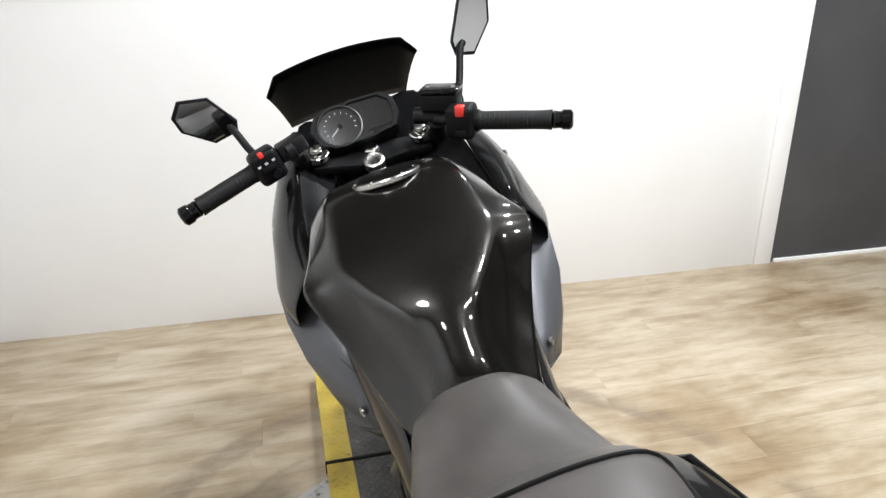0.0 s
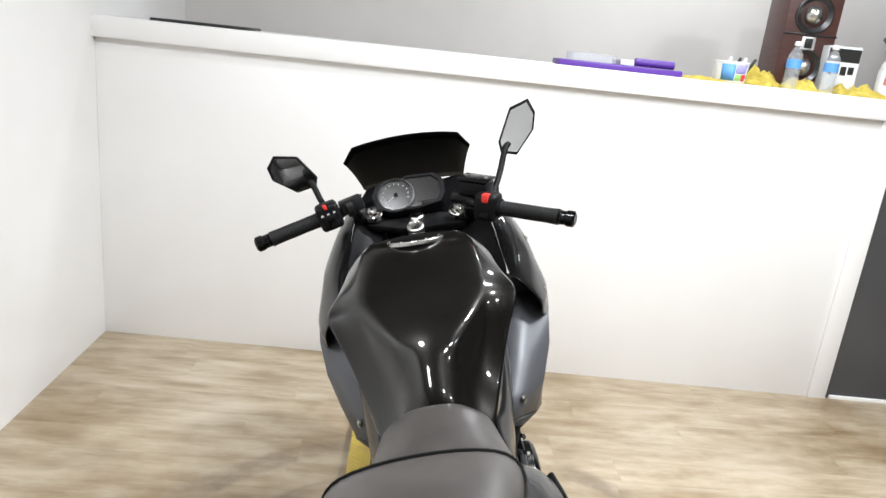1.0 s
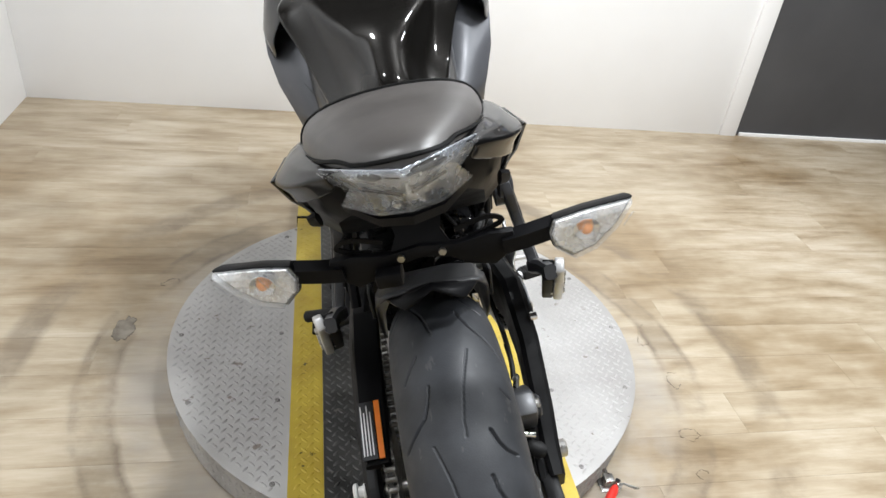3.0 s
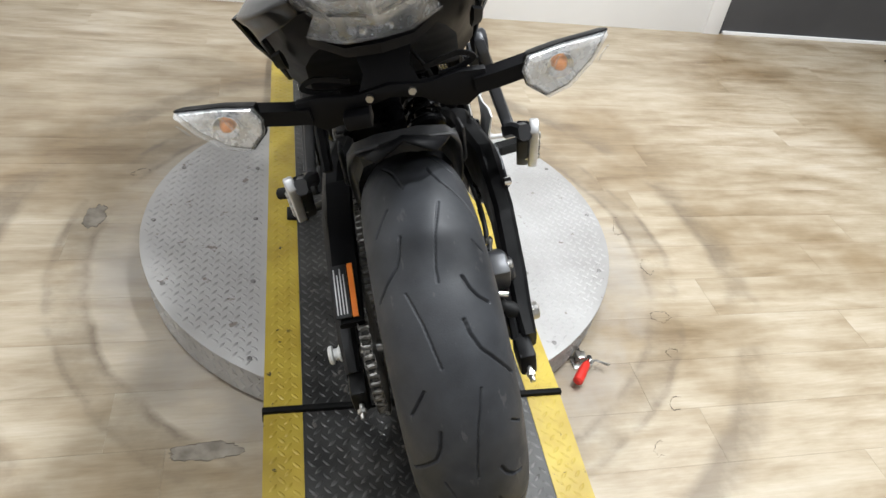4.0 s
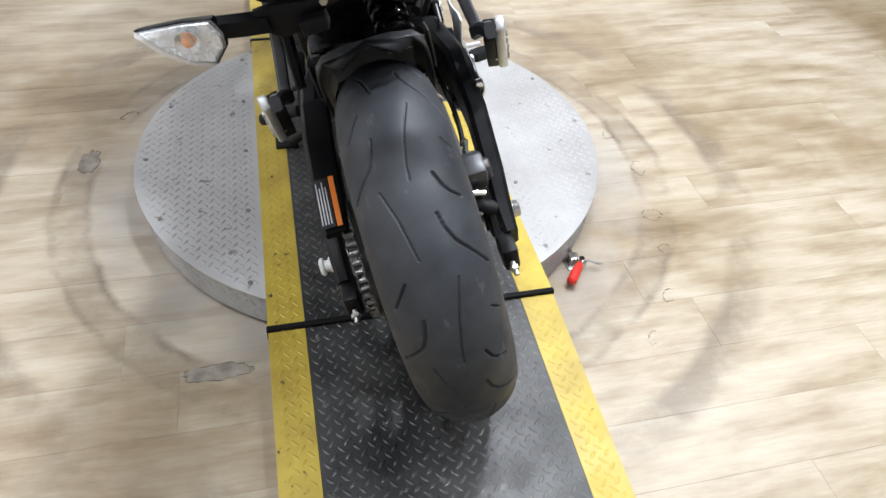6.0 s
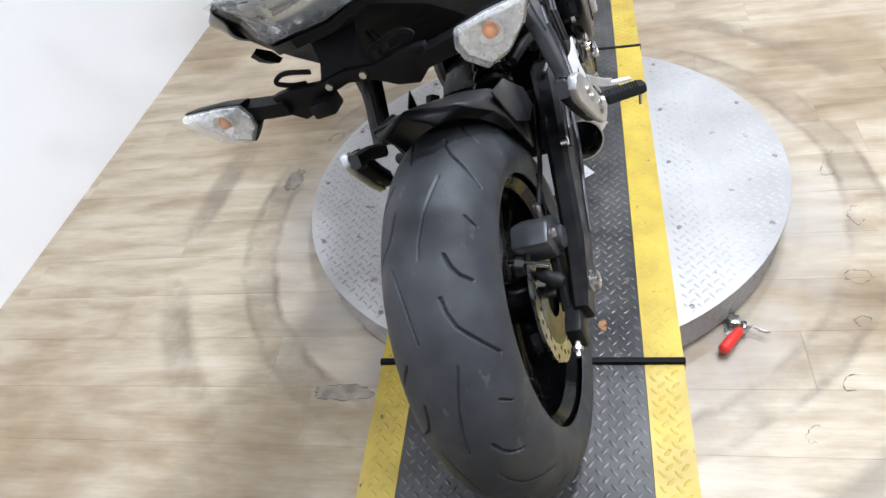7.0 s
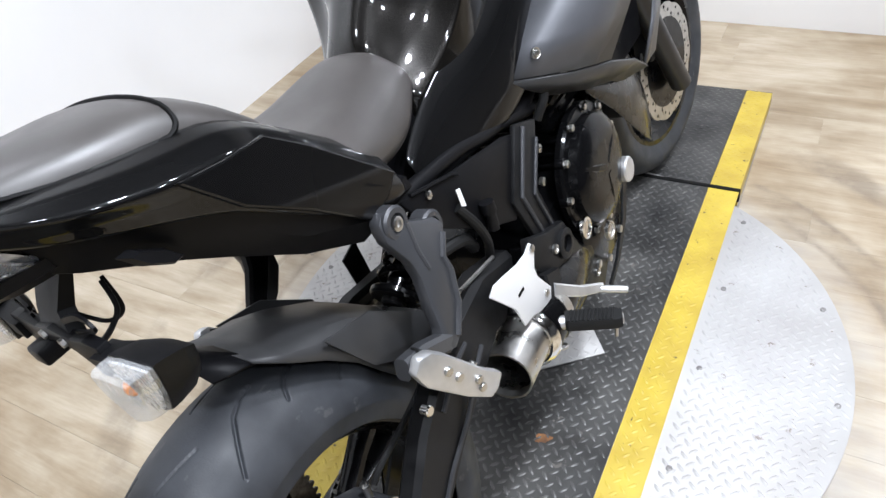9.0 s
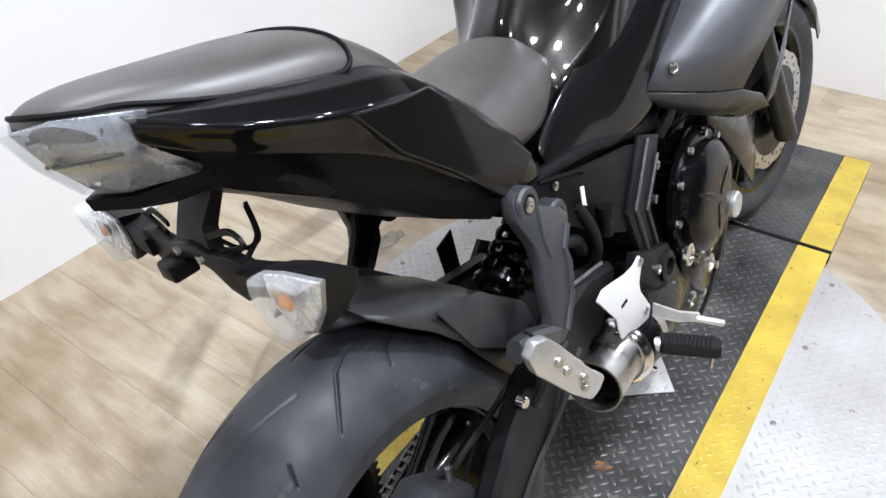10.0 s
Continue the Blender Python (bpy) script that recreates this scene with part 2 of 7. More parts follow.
    link(m, ramp(m, drift.outputs["Fac"], [(0.36, (0.66, 0.58, 0.47)), (0.50, (0.96, 0.945, 0.915)), (0.62, (1.06, 1.06, 1.06))]), mix5.inputs[7])
    link(m, mix5.outputs[2], mix4.inputs[6])
    mix4.inputs[7].default_value = (0.36, 0.335, 0.305, 1)
    link(m, mix4.outputs[2], mix3.inputs[6])
    mix3.inputs[7].default_value = (0.145, 0.112, 0.080, 1)
    link(m, mix3.outputs[2], bsdf(m).inputs["Base Color"])
    bump = node(m, "ShaderNodeBump", Strength=0.25, Distance=0.001)
    link(m, fine.outputs["Fac"], bump.inputs["Height"])
    link(m, bump.outputs["Normal"], bsdf(m).inputs["Normal"])
    r = node(m, "ShaderNodeMapRange", From_Min=0.3, From_Max=0.7, To_Min=0.30, To_Max=0.44)
    link(m, broad.outputs["Fac"], r.inputs["Value"])
    link(m, r.outputs["Result"], bsdf(m).inputs["Roughness"])
    return m


FLOOR = floor_material()
JOINT = material("brown joint", (0.30, 0.25, 0.18), 0.8)
TREADBLACK = nicked(smudged(noisy(material("black painted tread plate", (0.03, 0.03, 0.03), 0.42, 0.0, 0.0, 0.35), 6, (0.008, 0.008, 0.0085), (0.070, 0.068, 0.064), 8.0), 14, 0.30, 0.55), 34, 0.64, (0.12, 0.11, 0.10))
TREADWORN = smudged(noisy(material("worn black tread", (0.06, 0.058, 0.055), 0.4, 0.2), 6, (0.012, 0.012, 0.012), (0.115, 0.112, 0.106), 8.0), 14, 0.25, 0.5)
TREADYELLOW = nicked(smudged(noisy(material("yellow paint", (0.53, 0.39, 0.045), 0.45), 11, (0.40, 0.28, 0.03), (0.56, 0.42, 0.05), 8.0), 14, 0.35, 0.55), 48, 0.665, (0.07, 0.055, 0.02))
TREADALU = nicked(smudged(noisy(material("worn tread plate", (0.5, 0.48, 0.46), 0.5, 0.25), 5, (0.345, 0.331, 0.317), (0.455, 0.446, 0.435), 8.0), 12, 0.44, 0.60), 26, 0.66, (0.20, 0.17, 0.145))


# ---------------------------------------------------------------- mesh helpers
def finish(bm, name, sharp=35.0):
    bmesh.ops.recalc_face_normals(bm, faces=bm.faces)
    for f in bm.faces:
        f.smooth = True
    for e in bm.edges:
        if len(e.link_faces) == 2 and e.calc_face_angle(0.0) > radians(sharp):
            e.smooth = False
    data = bpy.data.meshes.new(name)
    bm.to_mesh(data)
    bm.free()
    return data


def part(name, bm, mat, parent=None, label="", sharp=35.0, subsurf=0, solid=0.0, kind=""):
    data = finish(bm, name, sharp if not subsurf else 180)
    data.materials.append(mat)
    ob = new(name, data)
    if parent is not None:
        ob.parent = parent
    if solid:
        s = ob.modifiers.new("solidify", "SOLIDIFY")
        s.thickness, s.offset = solid, -1.0
    if subsurf:
        s = ob.modifiers.new("subsurf", "SUBSURF")
        s.levels = s.render_levels = subsurf
    return tagged(ob, label, kind=kind)


def thing(name, m, label, category, group="", kind=""):
    ob = new(name)
    ob.matrix_world = m
    return tagged(ob, label, category, group, kind)


def box(x0, x1, y0, y1, z0, z1, bevel=0.0, bm=None, m=None, segments=2):
    mine = bmesh.new()
    bmesh.ops.create_cube(mine, size=1.0)
    for v in mine.verts:
        v.co = Vector(((x0 + x1) / 2 + v.co.x * (x1 - x0), (y0 + y1) / 2 + v.co.y * (y1 - y0), (z0 + z1) / 2 + v.co.z * (z1 - z0)))
    if bevel:
        bmesh.ops.bevel(mine, geom=list(mine.edges), offset=bevel, segments=segments, profile=0.5, affect="EDGES")
    if m is not None:
        bmesh.ops.transform(mine, matrix=m, verts=mine.verts)
    return joined(bm, mine)


def joined(bm, mine):
    """Put the bmesh mine into bm, if there is one."""
    if bm is None:
        return mine
    data = bpy.data.meshes.new("tmp")
    mine.to_mesh(data)
    mine.free()
    bm.from_mesh(data)
    bpy.data.meshes.remove(data)
    return bm


def loft(rings, bm=None, caps=True, loop=False, cyclic=True):
    """Skin a row of point rings."""
    bm = bm or bmesh.new()
    rows = [[bm.verts.new(p) for p in ring] for ring in rings]
    n = len(rows[0])
    pairs = list(zip(rows, rows[1:])) + ([(rows[-1], rows[0])] if loop else [])
    for a, b in pairs:
        for i in range(n if cyclic else n - 1):
            j = (i + 1) % n
            bm.faces.new((a[i], a[j], b[j], b[i]))
    if caps and not loop and cyclic:
        bm.faces.new(rows[0][::-1])
        bm.faces.new(rows[-1])
    return bm


def mirrored_rows(rows):
    """Rings across y from half profiles: (y, (x, z), (x, z), ...) from the top middle to the bottom middle."""
    rings = []
    for y, *half in rows:
        right = [Vector((x, y, z)) for x, z in half]
        left = [Vector((-x, y, z)) for x, z in half[::-1] if x > 1e-6]
        rings.append(right + left)
    return rings


def spline(points, steps=8, closed=False):
    """A smooth run of points through the given ones."""
    p = [Vector(q) for q in points]
    out = []
    n = len(p)
    for i in range(n if closed else n - 1):
        if closed:
            a, b, c, d = p[i - 1], p[i], p[(i + 1) % n], p[(i + 2) % n]
        else:
            a, b, c, d = p[max(i - 1, 0)], p[i], p[i + 1], p[min(i + 2, n - 1)]
        for k in range(steps):
            t = k / steps
            out.append(0.5 * ((2 * b) + (c - a) * t + (2 * a - 5 * b + 4 * c - d) * t * t + (3 * b - a - 3 * c + d) * t ** 3))
    if not closed:
        out.append(p[-1])
    return out


def tube(points, r, n=10, bm=None, caps=True, closed=False):
    """A round bar along points; r is one radius or one a point."""
    pts = [Vector(p) for p in points]
    radii = r if isinstance(r, (list, tuple)) else [r] * len(pts)
    rings, side = [], None
    for i, p in enumerate(pts):
        a = pts[i - 1] if i or closed else p
        b = pts[(i + 1) % len(pts)] if i < len(pts) - 1 or closed else p
        ahead = (b - a).normalized()
        if side is None:
            side = ahead.orthogonal().normalized()
        side = (side - ahead * side.dot(ahead)).normalized()
        up = ahead.cross(side)
        rings.append([p + (side * math.cos(2 * math.pi * k / n) + up * math.sin(2 * math.pi * k / n)) * radii[i] for k in range(n)])
    return loft(rings, bm, caps, closed)


def strip(points, wide, thick, out, bm=None):
    """A flat bar along points: wide across, thick along the direction out."""
    pts = [Vector(p) for p in points]
    o = Vector(out).normalized()
    rings = []
    for i, p in enumerate(pts):
        ahead = (pts[min(i + 1, len(pts) - 1)] - pts[max(i - 1, 0)]).normalized()
        w = wide[i] if isinstance(wide, (list, tuple)) else wide
        across = ahead.cross(o).normalized() * (w / 2)
        rings.append([p + across + o * thick / 2, p - across + o * thick / 2, p - across - o * thick / 2, p + across - o * thick / 2])
    return loft(rings, bm)


def rod(a, b, r, r2=None, n=16, bm=None, bevel=0.0):
    a, b = Vector(a), Vector(b)
    r2 = r if r2 is None else r2
    if bevel:
        d = (b - a).normalized() * bevel
        return tube([a, a + d, b - d, b], [r - bevel, r, r2, r2 - bevel], n, bm)
    return tube([a, b], [r, r2], n, bm)


def lathe(profile, centre, axis, n=32, bm=None, closed=False):
    """Turn a profile of (along the axis, radius) about the axis through centre."""
    axis = Vector(axis).normalized()
    side = axis.orthogonal().normalized()
    up = axis.cross(side)
    c = Vector(centre)
    rings = []
    for h, r in profile:
        rings.append([c + axis * h + (side * math.cos(2 * math.pi * k / n) + up * math.sin(2 * math.pi * k / n)) * max(r, 1e-4) for k in range(n)])
    return loft(rings, bm, not closed, closed)


def slab(outline, thick, m=None, bm=None, bevel=0.0):
    """A plate from an outline in its own x, y plane, thick along z, moved by m."""
    mine = bmesh.new()
    low = [mine.verts.new((x, y, 0)) for x, y in outline]
    top = [mine.verts.new((x, y, thick)) for x, y in outline]
    mine.faces.new(low[::-1])
    mine.faces.new(top)
    for i in range(len(low)):
        j = (i + 1) % len(low)
        mine.faces.new((low[i], low[j], top[j], top[i]))
    if bevel:
        bmesh.ops.recalc_face_normals(mine, faces=mine.faces)
        bmesh.ops.bevel(mine, geom=list(mine.edges), offset=bevel, segments=2, profile=0.5, affect="EDGES")
    if m is not None:
        bmesh.ops.transform(mine, matrix=m, verts=mine.verts)
    return joined(bm, mine)


def prism(points, out, bm=None, bevel=0.0):
    """A solid from a polygon of 3D points, pushed along the vector out."""
    mine = bmesh.new()
    o = Vector(out)
    low = [mine.verts.new(Vector(p)) for p in points]
    top = [mine.verts.new(Vector(p) + o) for p in points]
    mine.faces.new(low[::-1])
    mine.faces.new(top)
    for i in range(len(low)):
        j = (i + 1) % len(low)
        mine.faces.new((low[i], low[j], top[j], top[i]))
    bmesh.ops.recalc_face_normals(mine, faces=mine.faces)
    if bevel:
        bmesh.ops.bevel(mine, geom=list(mine.edges), offset=bevel, segments=2, profile=0.5, affect="EDGES")
    return joined(bm, mine)


def mirror_x(points):
    return [(-p[0], p[1], p[2]) for p in points]

# ---------------------------------------------------------------- the room
WEST, SLOPE = -1.58, -0.0375          # left wall; the low wall runs a little askew
LOW_Y, LOW_TOP, LOW_END = 2.442, 1.472, 2.005


def low_y(x):
    return LOW_Y + SLOPE * x


floor = tagged(part("floor", box(WEST - 0.15, 6.15, -3.35, 7.0, -0.12, -0.004), JOINT), "washed oak vinyl plank floor with scuffs", "floor", kind="structure")
part_wall = tagged(part("wall_west", box(WEST - 0.15, WEST, -3.35, 7.0, -0.1, CEILING), WALLPAINT), "plain white painted side wall", "wall", kind="structure")

TURN = math.atan(SLOPE)
low_wall = tagged(part("wall_low", box(0, LOW_END - WEST, 0, 0.12, -0.1, LOW_TOP - 0.09, 0.003, m=pose(WEST, low_y(WEST), 0, 0, 0, math.degrees(TURN))), WALLPAINT), "white painted half-height wall", "wall", kind="structure")
ledge = tagged(part("ledge", box(0, LOW_END - WEST + 0.06, -0.035, 0.62, LOW_TOP - 0.09, LOW_TOP, 0.004, m=pose(WEST, low_y(WEST), 0, 0, 0, math.degrees(TURN))), WALLPAINT), "white painted ledge on the half-height wall", "ledge", kind="structure")
part("wall_trim", box(LOW_END - WEST - 0.09, LOW_END - WEST + 0.002, -0.012, -0.0005, 0.0, LOW_TOP - 0.091, 0.002, m=pose(WEST, low_y(WEST), 0, 0, 0, math.degrees(TURN))), WALLPAINT, low_wall)
tagged(part("wall_north", box(WEST, 6.0, 3.75, 3.9, -0.1, CEILING), BEIGEPAINT), "plain beige grey wall behind the ledge", "wall", kind="structure")
tagged(part("wall_dark", box(0, 4.2, 0, 0.12, -0.1, CEILING, m=pose(LOW_END + 0.012, low_y(LOW_END) + 0.006, 0, 0, 0, math.degrees(TURN))), GREYPAINT), "dark grey painted wall", "wall", kind="structure")
tagged(part("baseboard", box(0.012, 4.2, -0.014, -0.001, 0, 0.018, 0.002, m=pose(LOW_END + 0.012, low_y(LOW_END) + 0.006, 0, 0, 0, math.degrees(TURN))), WALLPAINT), "thin white strip at the foot of the dark wall", "baseboard", kind="structure")
tagged(part("wall_east", box(6.0, 6.15, -3.35, 7.0, -0.1, CEILING), GREYPAINT), "plain dark grey wall", "wall", kind="structure")
tagged(part("wall_south", box(WEST, 6.0, -3.35, -3.2, -0.1, CEILING), MIDPAINT), "plain grey wall", "wall", kind="structure")
tagged(part("ceiling", box(WEST - 0.15, 6.15, -3.35, 7.0, CEILING, CEILING + 0.1), CEILPAINT), "plain pale ceiling", "ceiling", kind="structure")

GLOWMAT = glow("lamp glow", (1.0, 0.95, 0.88), 12.0)
for lx, ly, share in LAMPS:
    t = thing("ceiling_light", pose(lx, ly, CEILING), "round white ceiling spot light", "lamp", "ceiling lights")
    part("housing", lathe([(0, 0.10), (-0.03, 0.11), (-0.03, 0.085), (-0.02, 0.08)], (0, 0, 0), (0, 0, 1), 24), WHITEPLASTIC, t)
    part("diffuser", lathe([(-0.018, 0.001), (-0.02, 0.079), (-0.024, 0.079), (-0.026, 0.001)], (0, 0, 0), (0, 0, 1), 24), GLOWMAT, t)

# ---------------------------------------------------------------- turntable and runway
DECK = 0.105
CENTRE = Vector((0.0055, 0.64, 0))
RADIUS = 0.636
SKIRT = 0.628
RUN = 0.317                          # half the runway's width
STRIPE = 0.078


def inside(x, y, zone):
    if zone == "disc":
        return math.hypot(x - CENTRE.x, y - CENTRE.y) < RADIUS - 0.012 and abs(x - CENTRE.x) > RUN + 0.012
    if zone == "yellow":
        return RUN - STRIPE + 0.004 < abs(x - CENTRE.x) < RUN - 0.006
    return abs(x - CENTRE.x) < RUN - STRIPE - 0.004


def lozenges(name, mat, parent, zone, y0, y1, height, label, pitch=0.0200, long=0.0122, wide=0.0040, high=0.0020):
    """Raised lozenges of tread plate in a basket pattern, one mesh."""
    verts, faces = [], []
    n, mid = int(1.6 / pitch) + int((y1 - y0) / pitch), (y0 + y1) / 2
    for i in range(-n // 2, n // 2 + 1):
        for j in range(-n // 2, n // 2 + 1):
            x, y = CENTRE.x + (i - j) * pitch * 0.7071, mid + (i + j) * pitch * 0.7071
            if not y0 < y < y1 or not inside(x, y, zone):
                continue
            c, s = (0.7071, 0.7071) if (i + j) % 2 else (0.7071, -0.7071)
            z = height(y)
            k = len(verts)
            for u, v, h in ((-1, 0, 0), (-0.4, -1, 0), (0.4, -1, 0), (1, 0, 0), (0.4, 1, 0), (-0.4, 1, 0), (-0.5, 0, 1), (0.5, 0, 1)):
                verts.append((x + u * long * c - v * wide * s, y + u * long * s + v * wide * c, z + h * high - 0.0004 * (1 - h)))
            faces += [tuple(k + q for q in f) for f in ((0, 1, 6), (1, 2, 7, 6), (2, 3, 7), (3, 4, 7), (4, 5, 6, 7), (5, 0, 6))]
    data = bpy.data.meshes.new(name)
    data.from_pydata(verts, [], faces)
    for p in data.polygons:
        p.use_smooth = True
    data.materials.append(mat)
    ob = new(name, data)
    ob.parent = parent
    return tagged(ob, label, kind="stuff")


def ramp_height(y):
    if y < -0.003:
        return DECK - 0.002 + (y + 0.003) * 0.062
    if y > 1.253:
        return DECK - 0.002 - (y - 1.253) * 0.062
    return DECK + 0.004


BOLTGREY = material("dull screw", (0.22, 0.21, 0.20), 0.45, 0.6)
turntable = thing("turntable", Matrix.Identity(4), "round low turntable with worn aluminium tread plate top", "turntable")
ring = []
for k in range(160):
    a = 2 * math.pi * k / 160
    ring.append((CENTRE.x + RADIUS * math.cos(a), CENTRE.y + RADIUS * math.sin(a)))
part("deck", slab(ring, 0.006, pose(0, 0, DECK - 0.006), bevel=0.0015), TREADALU, turntable)
part("skirt", lathe([(0.012, SKIRT), (DECK - 0.007, SKIRT), (DECK - 0.007, 0.60), (0.012, 0.60)], CENTRE, (0, 0, 1), 160, closed=True), TREADALU, turntable, "tread plate side band")
lozenges("tread", TREADALU, turntable, "disc", -0.02, 1.27, lambda y: DECK, "raised worn lozenges", high=0.0026)
verts, faces = [], []
count = int(2 * math.pi * SKIRT / 0.0205)
for i in range(count):
    a0 = 2 * math.pi * i / count
    for j in range(4):
        z0 = 0.025 + 0.0205 * j
        c, s = math.cos(math.pi / 4), math.sin(math.pi / 4) * (1 if (i + j) % 2 else -1)
        k = len(verts)
        for u, v, h in ((-1, 0, 0), (0, -1, 0), (1, 0, 0), (0, 1, 0), (-0.4, 0, 1), (0.4, 0, 1)):
            along, up = u * 0.0112 * c - v * 0.0042 * s, u * 0.0112 * s + v * 0.0042 * c
            a, r = a0 + along / SKIRT, SKIRT + h * 0.0026
            verts.append((CENTRE.x + r * math.cos(a), CENTRE.y + r * math.sin(a), z0 + up))
        faces += [(k, k + 1, k + 5, k + 4), (k + 1, k + 2, k + 5), (k + 2, k + 3, k + 4, k + 5), (k + 3, k, k + 4)]
data = bpy.data.meshes.new("side_tread")
data.from_pydata(verts, [], faces)
data.materials.append(TREADALU)
side_tread = new("side_tread", data)
side_tread.parent = turntable
tagged(side_tread, "raised lozenges on the side band", kind="stuff")
for sx in (-1, 1):
    for dx, dy in ((0.349, -0.497), (0.349, -0.25), (0.349, 0.0), (0.349, 0.244), (0.349, 0.49), (0.556, -0.248), (0.608, 0.0), (0.556, 0.248)):
        part("bolt", lathe([(0, 0.0065), (0.002, 0.006), (0.0028, 0.003), (0.0014, 0.0022), (0.0014, 0.001)], (CENTRE.x + sx * dx, CENTRE.y + dy, DECK), (0, 0, 1), 12), BOLTGREY, turntable)

runway = thing("runway", Matrix.Identity(4), "black tread plate runway with yellow painted edges", "ramp")
GAPS = (("deck_panel", 0.004, 1.246), ("rear_ramp", -1.6, -0.004), ("front_ramp", 1.254, 1.83))
for name, y0, y1 in GAPS:
    z0, z1 = ramp_height(y0), ramp_height(y1)
    bm = bmesh.new()
    low0 = DECK - 0.001 if name == "deck_panel" else 0.0
    ringy = [[(CENTRE.x + sx * (RUN - STRIPE) , y, z) for sx, z in ((-1, max(h - 0.05, low0)), (1, max(h - 0.05, low0)), (1, h), (-1, h))] for y, h in ((y0, max(z0, 0.004)), (y1, max(z1, 0.004)))]
    panel = part(name, loft(ringy, bm), TREADBLACK, runway, "black tread plate")
    for sx in (-1, 1):
        a, b = CENTRE.x + sx * (RUN - STRIPE + 0.001), CENTRE.x + sx * RUN
        ringy = [[(a, y, max(h - 0.05, low0)), (b, y, max(h - 0.05, low0)), (b, y, h), (a, y, h)] for y, h in ((y0, max(z0, 0.004)), (y1, max(z1, 0.004)))]
        part("yellow_edge", loft(ringy), TREADYELLOW, runway, "yellow painted edge strip")
        if name != "deck_panel":
            ringy = [[(b - 0.004 * sx, y, 0.0), (b, y, 0.0), (b, y, max(h - 0.051, 0.001)), (b - 0.004 * sx, y, max(h - 0.051, 0.001))] for y, h in ((y0, max(z0, 0.004)), (y1, max(z1, 0.004)))]
            part("side_plate", loft(ringy), TREADALU, runway)
    lozenges("tread", TREADWORN, runway, "black", y0 + 0.004, y1 - 0.004, ramp_height, "raised black lozenges")
    lozenges("tread", TREADYELLOW, runway, "yellow", y0 + 0.004, y1 - 0.004, ramp_height, "raised yellow lozenges")

for y in (0.0, 1.25):
    bar = part("joint_bar", box(CENTRE.x - RUN - 0.003, CENTRE.x + RUN + 0.003, y - 0.0065, y + 0.0065, DECK - 0.03, DECK + 0.007, 0.002), PIPING, runway, "black rubber joint strip")
part("end_lip", box(CENTRE.x - RUN, CENTRE.x + RUN, 1.829, 1.834, 0.0, ramp_height(1.83), 0.001), TREADBLACK, runway)

# ---------------------------------------------------------------- the motorcycle (x right, y ahead from the rear axle, z up along its own lean)
BIKE = pose(0.078, -0.105, DECK + 0.004, 0, 0, -0.2) @ pose(0, 0, 0, 0, -14.3, 0)
bike = thing("motorcycle", BIKE, "black sport motorcycle leaning on its side stand on the turntable", "motorcycle")
REAR, FRONT = Vector((0, -0.003, 0.3185)), Vector((0, 1.45, 0.30))
# the bars and front wheel are turned a little to the right about the steering head
HEAD, RAKE = Vector((0, 1.03, 1.0)), Vector((0, -0.415, 0.91)).normalized()
STEER = Matrix.Translation(HEAD) @ Matrix.Rotation(radians(-9.0), 4, RAKE) @ Matrix.Translation(-HEAD)


def group(name, parent, label="", m=None):
    ob = new(name)
    ob.parent = parent
    if m is not None:
        ob.matrix_local = m
    return tagged(ob, label)


def crease_where(bm, test, value):
    layer = bm.edges.layers.float.get("crease_edge") or bm.edges.layers.float.new("crease_edge")
    for e in bm.edges:
        if test(*(v.co for v in e.verts)):
            e[layer] = value
    return bm


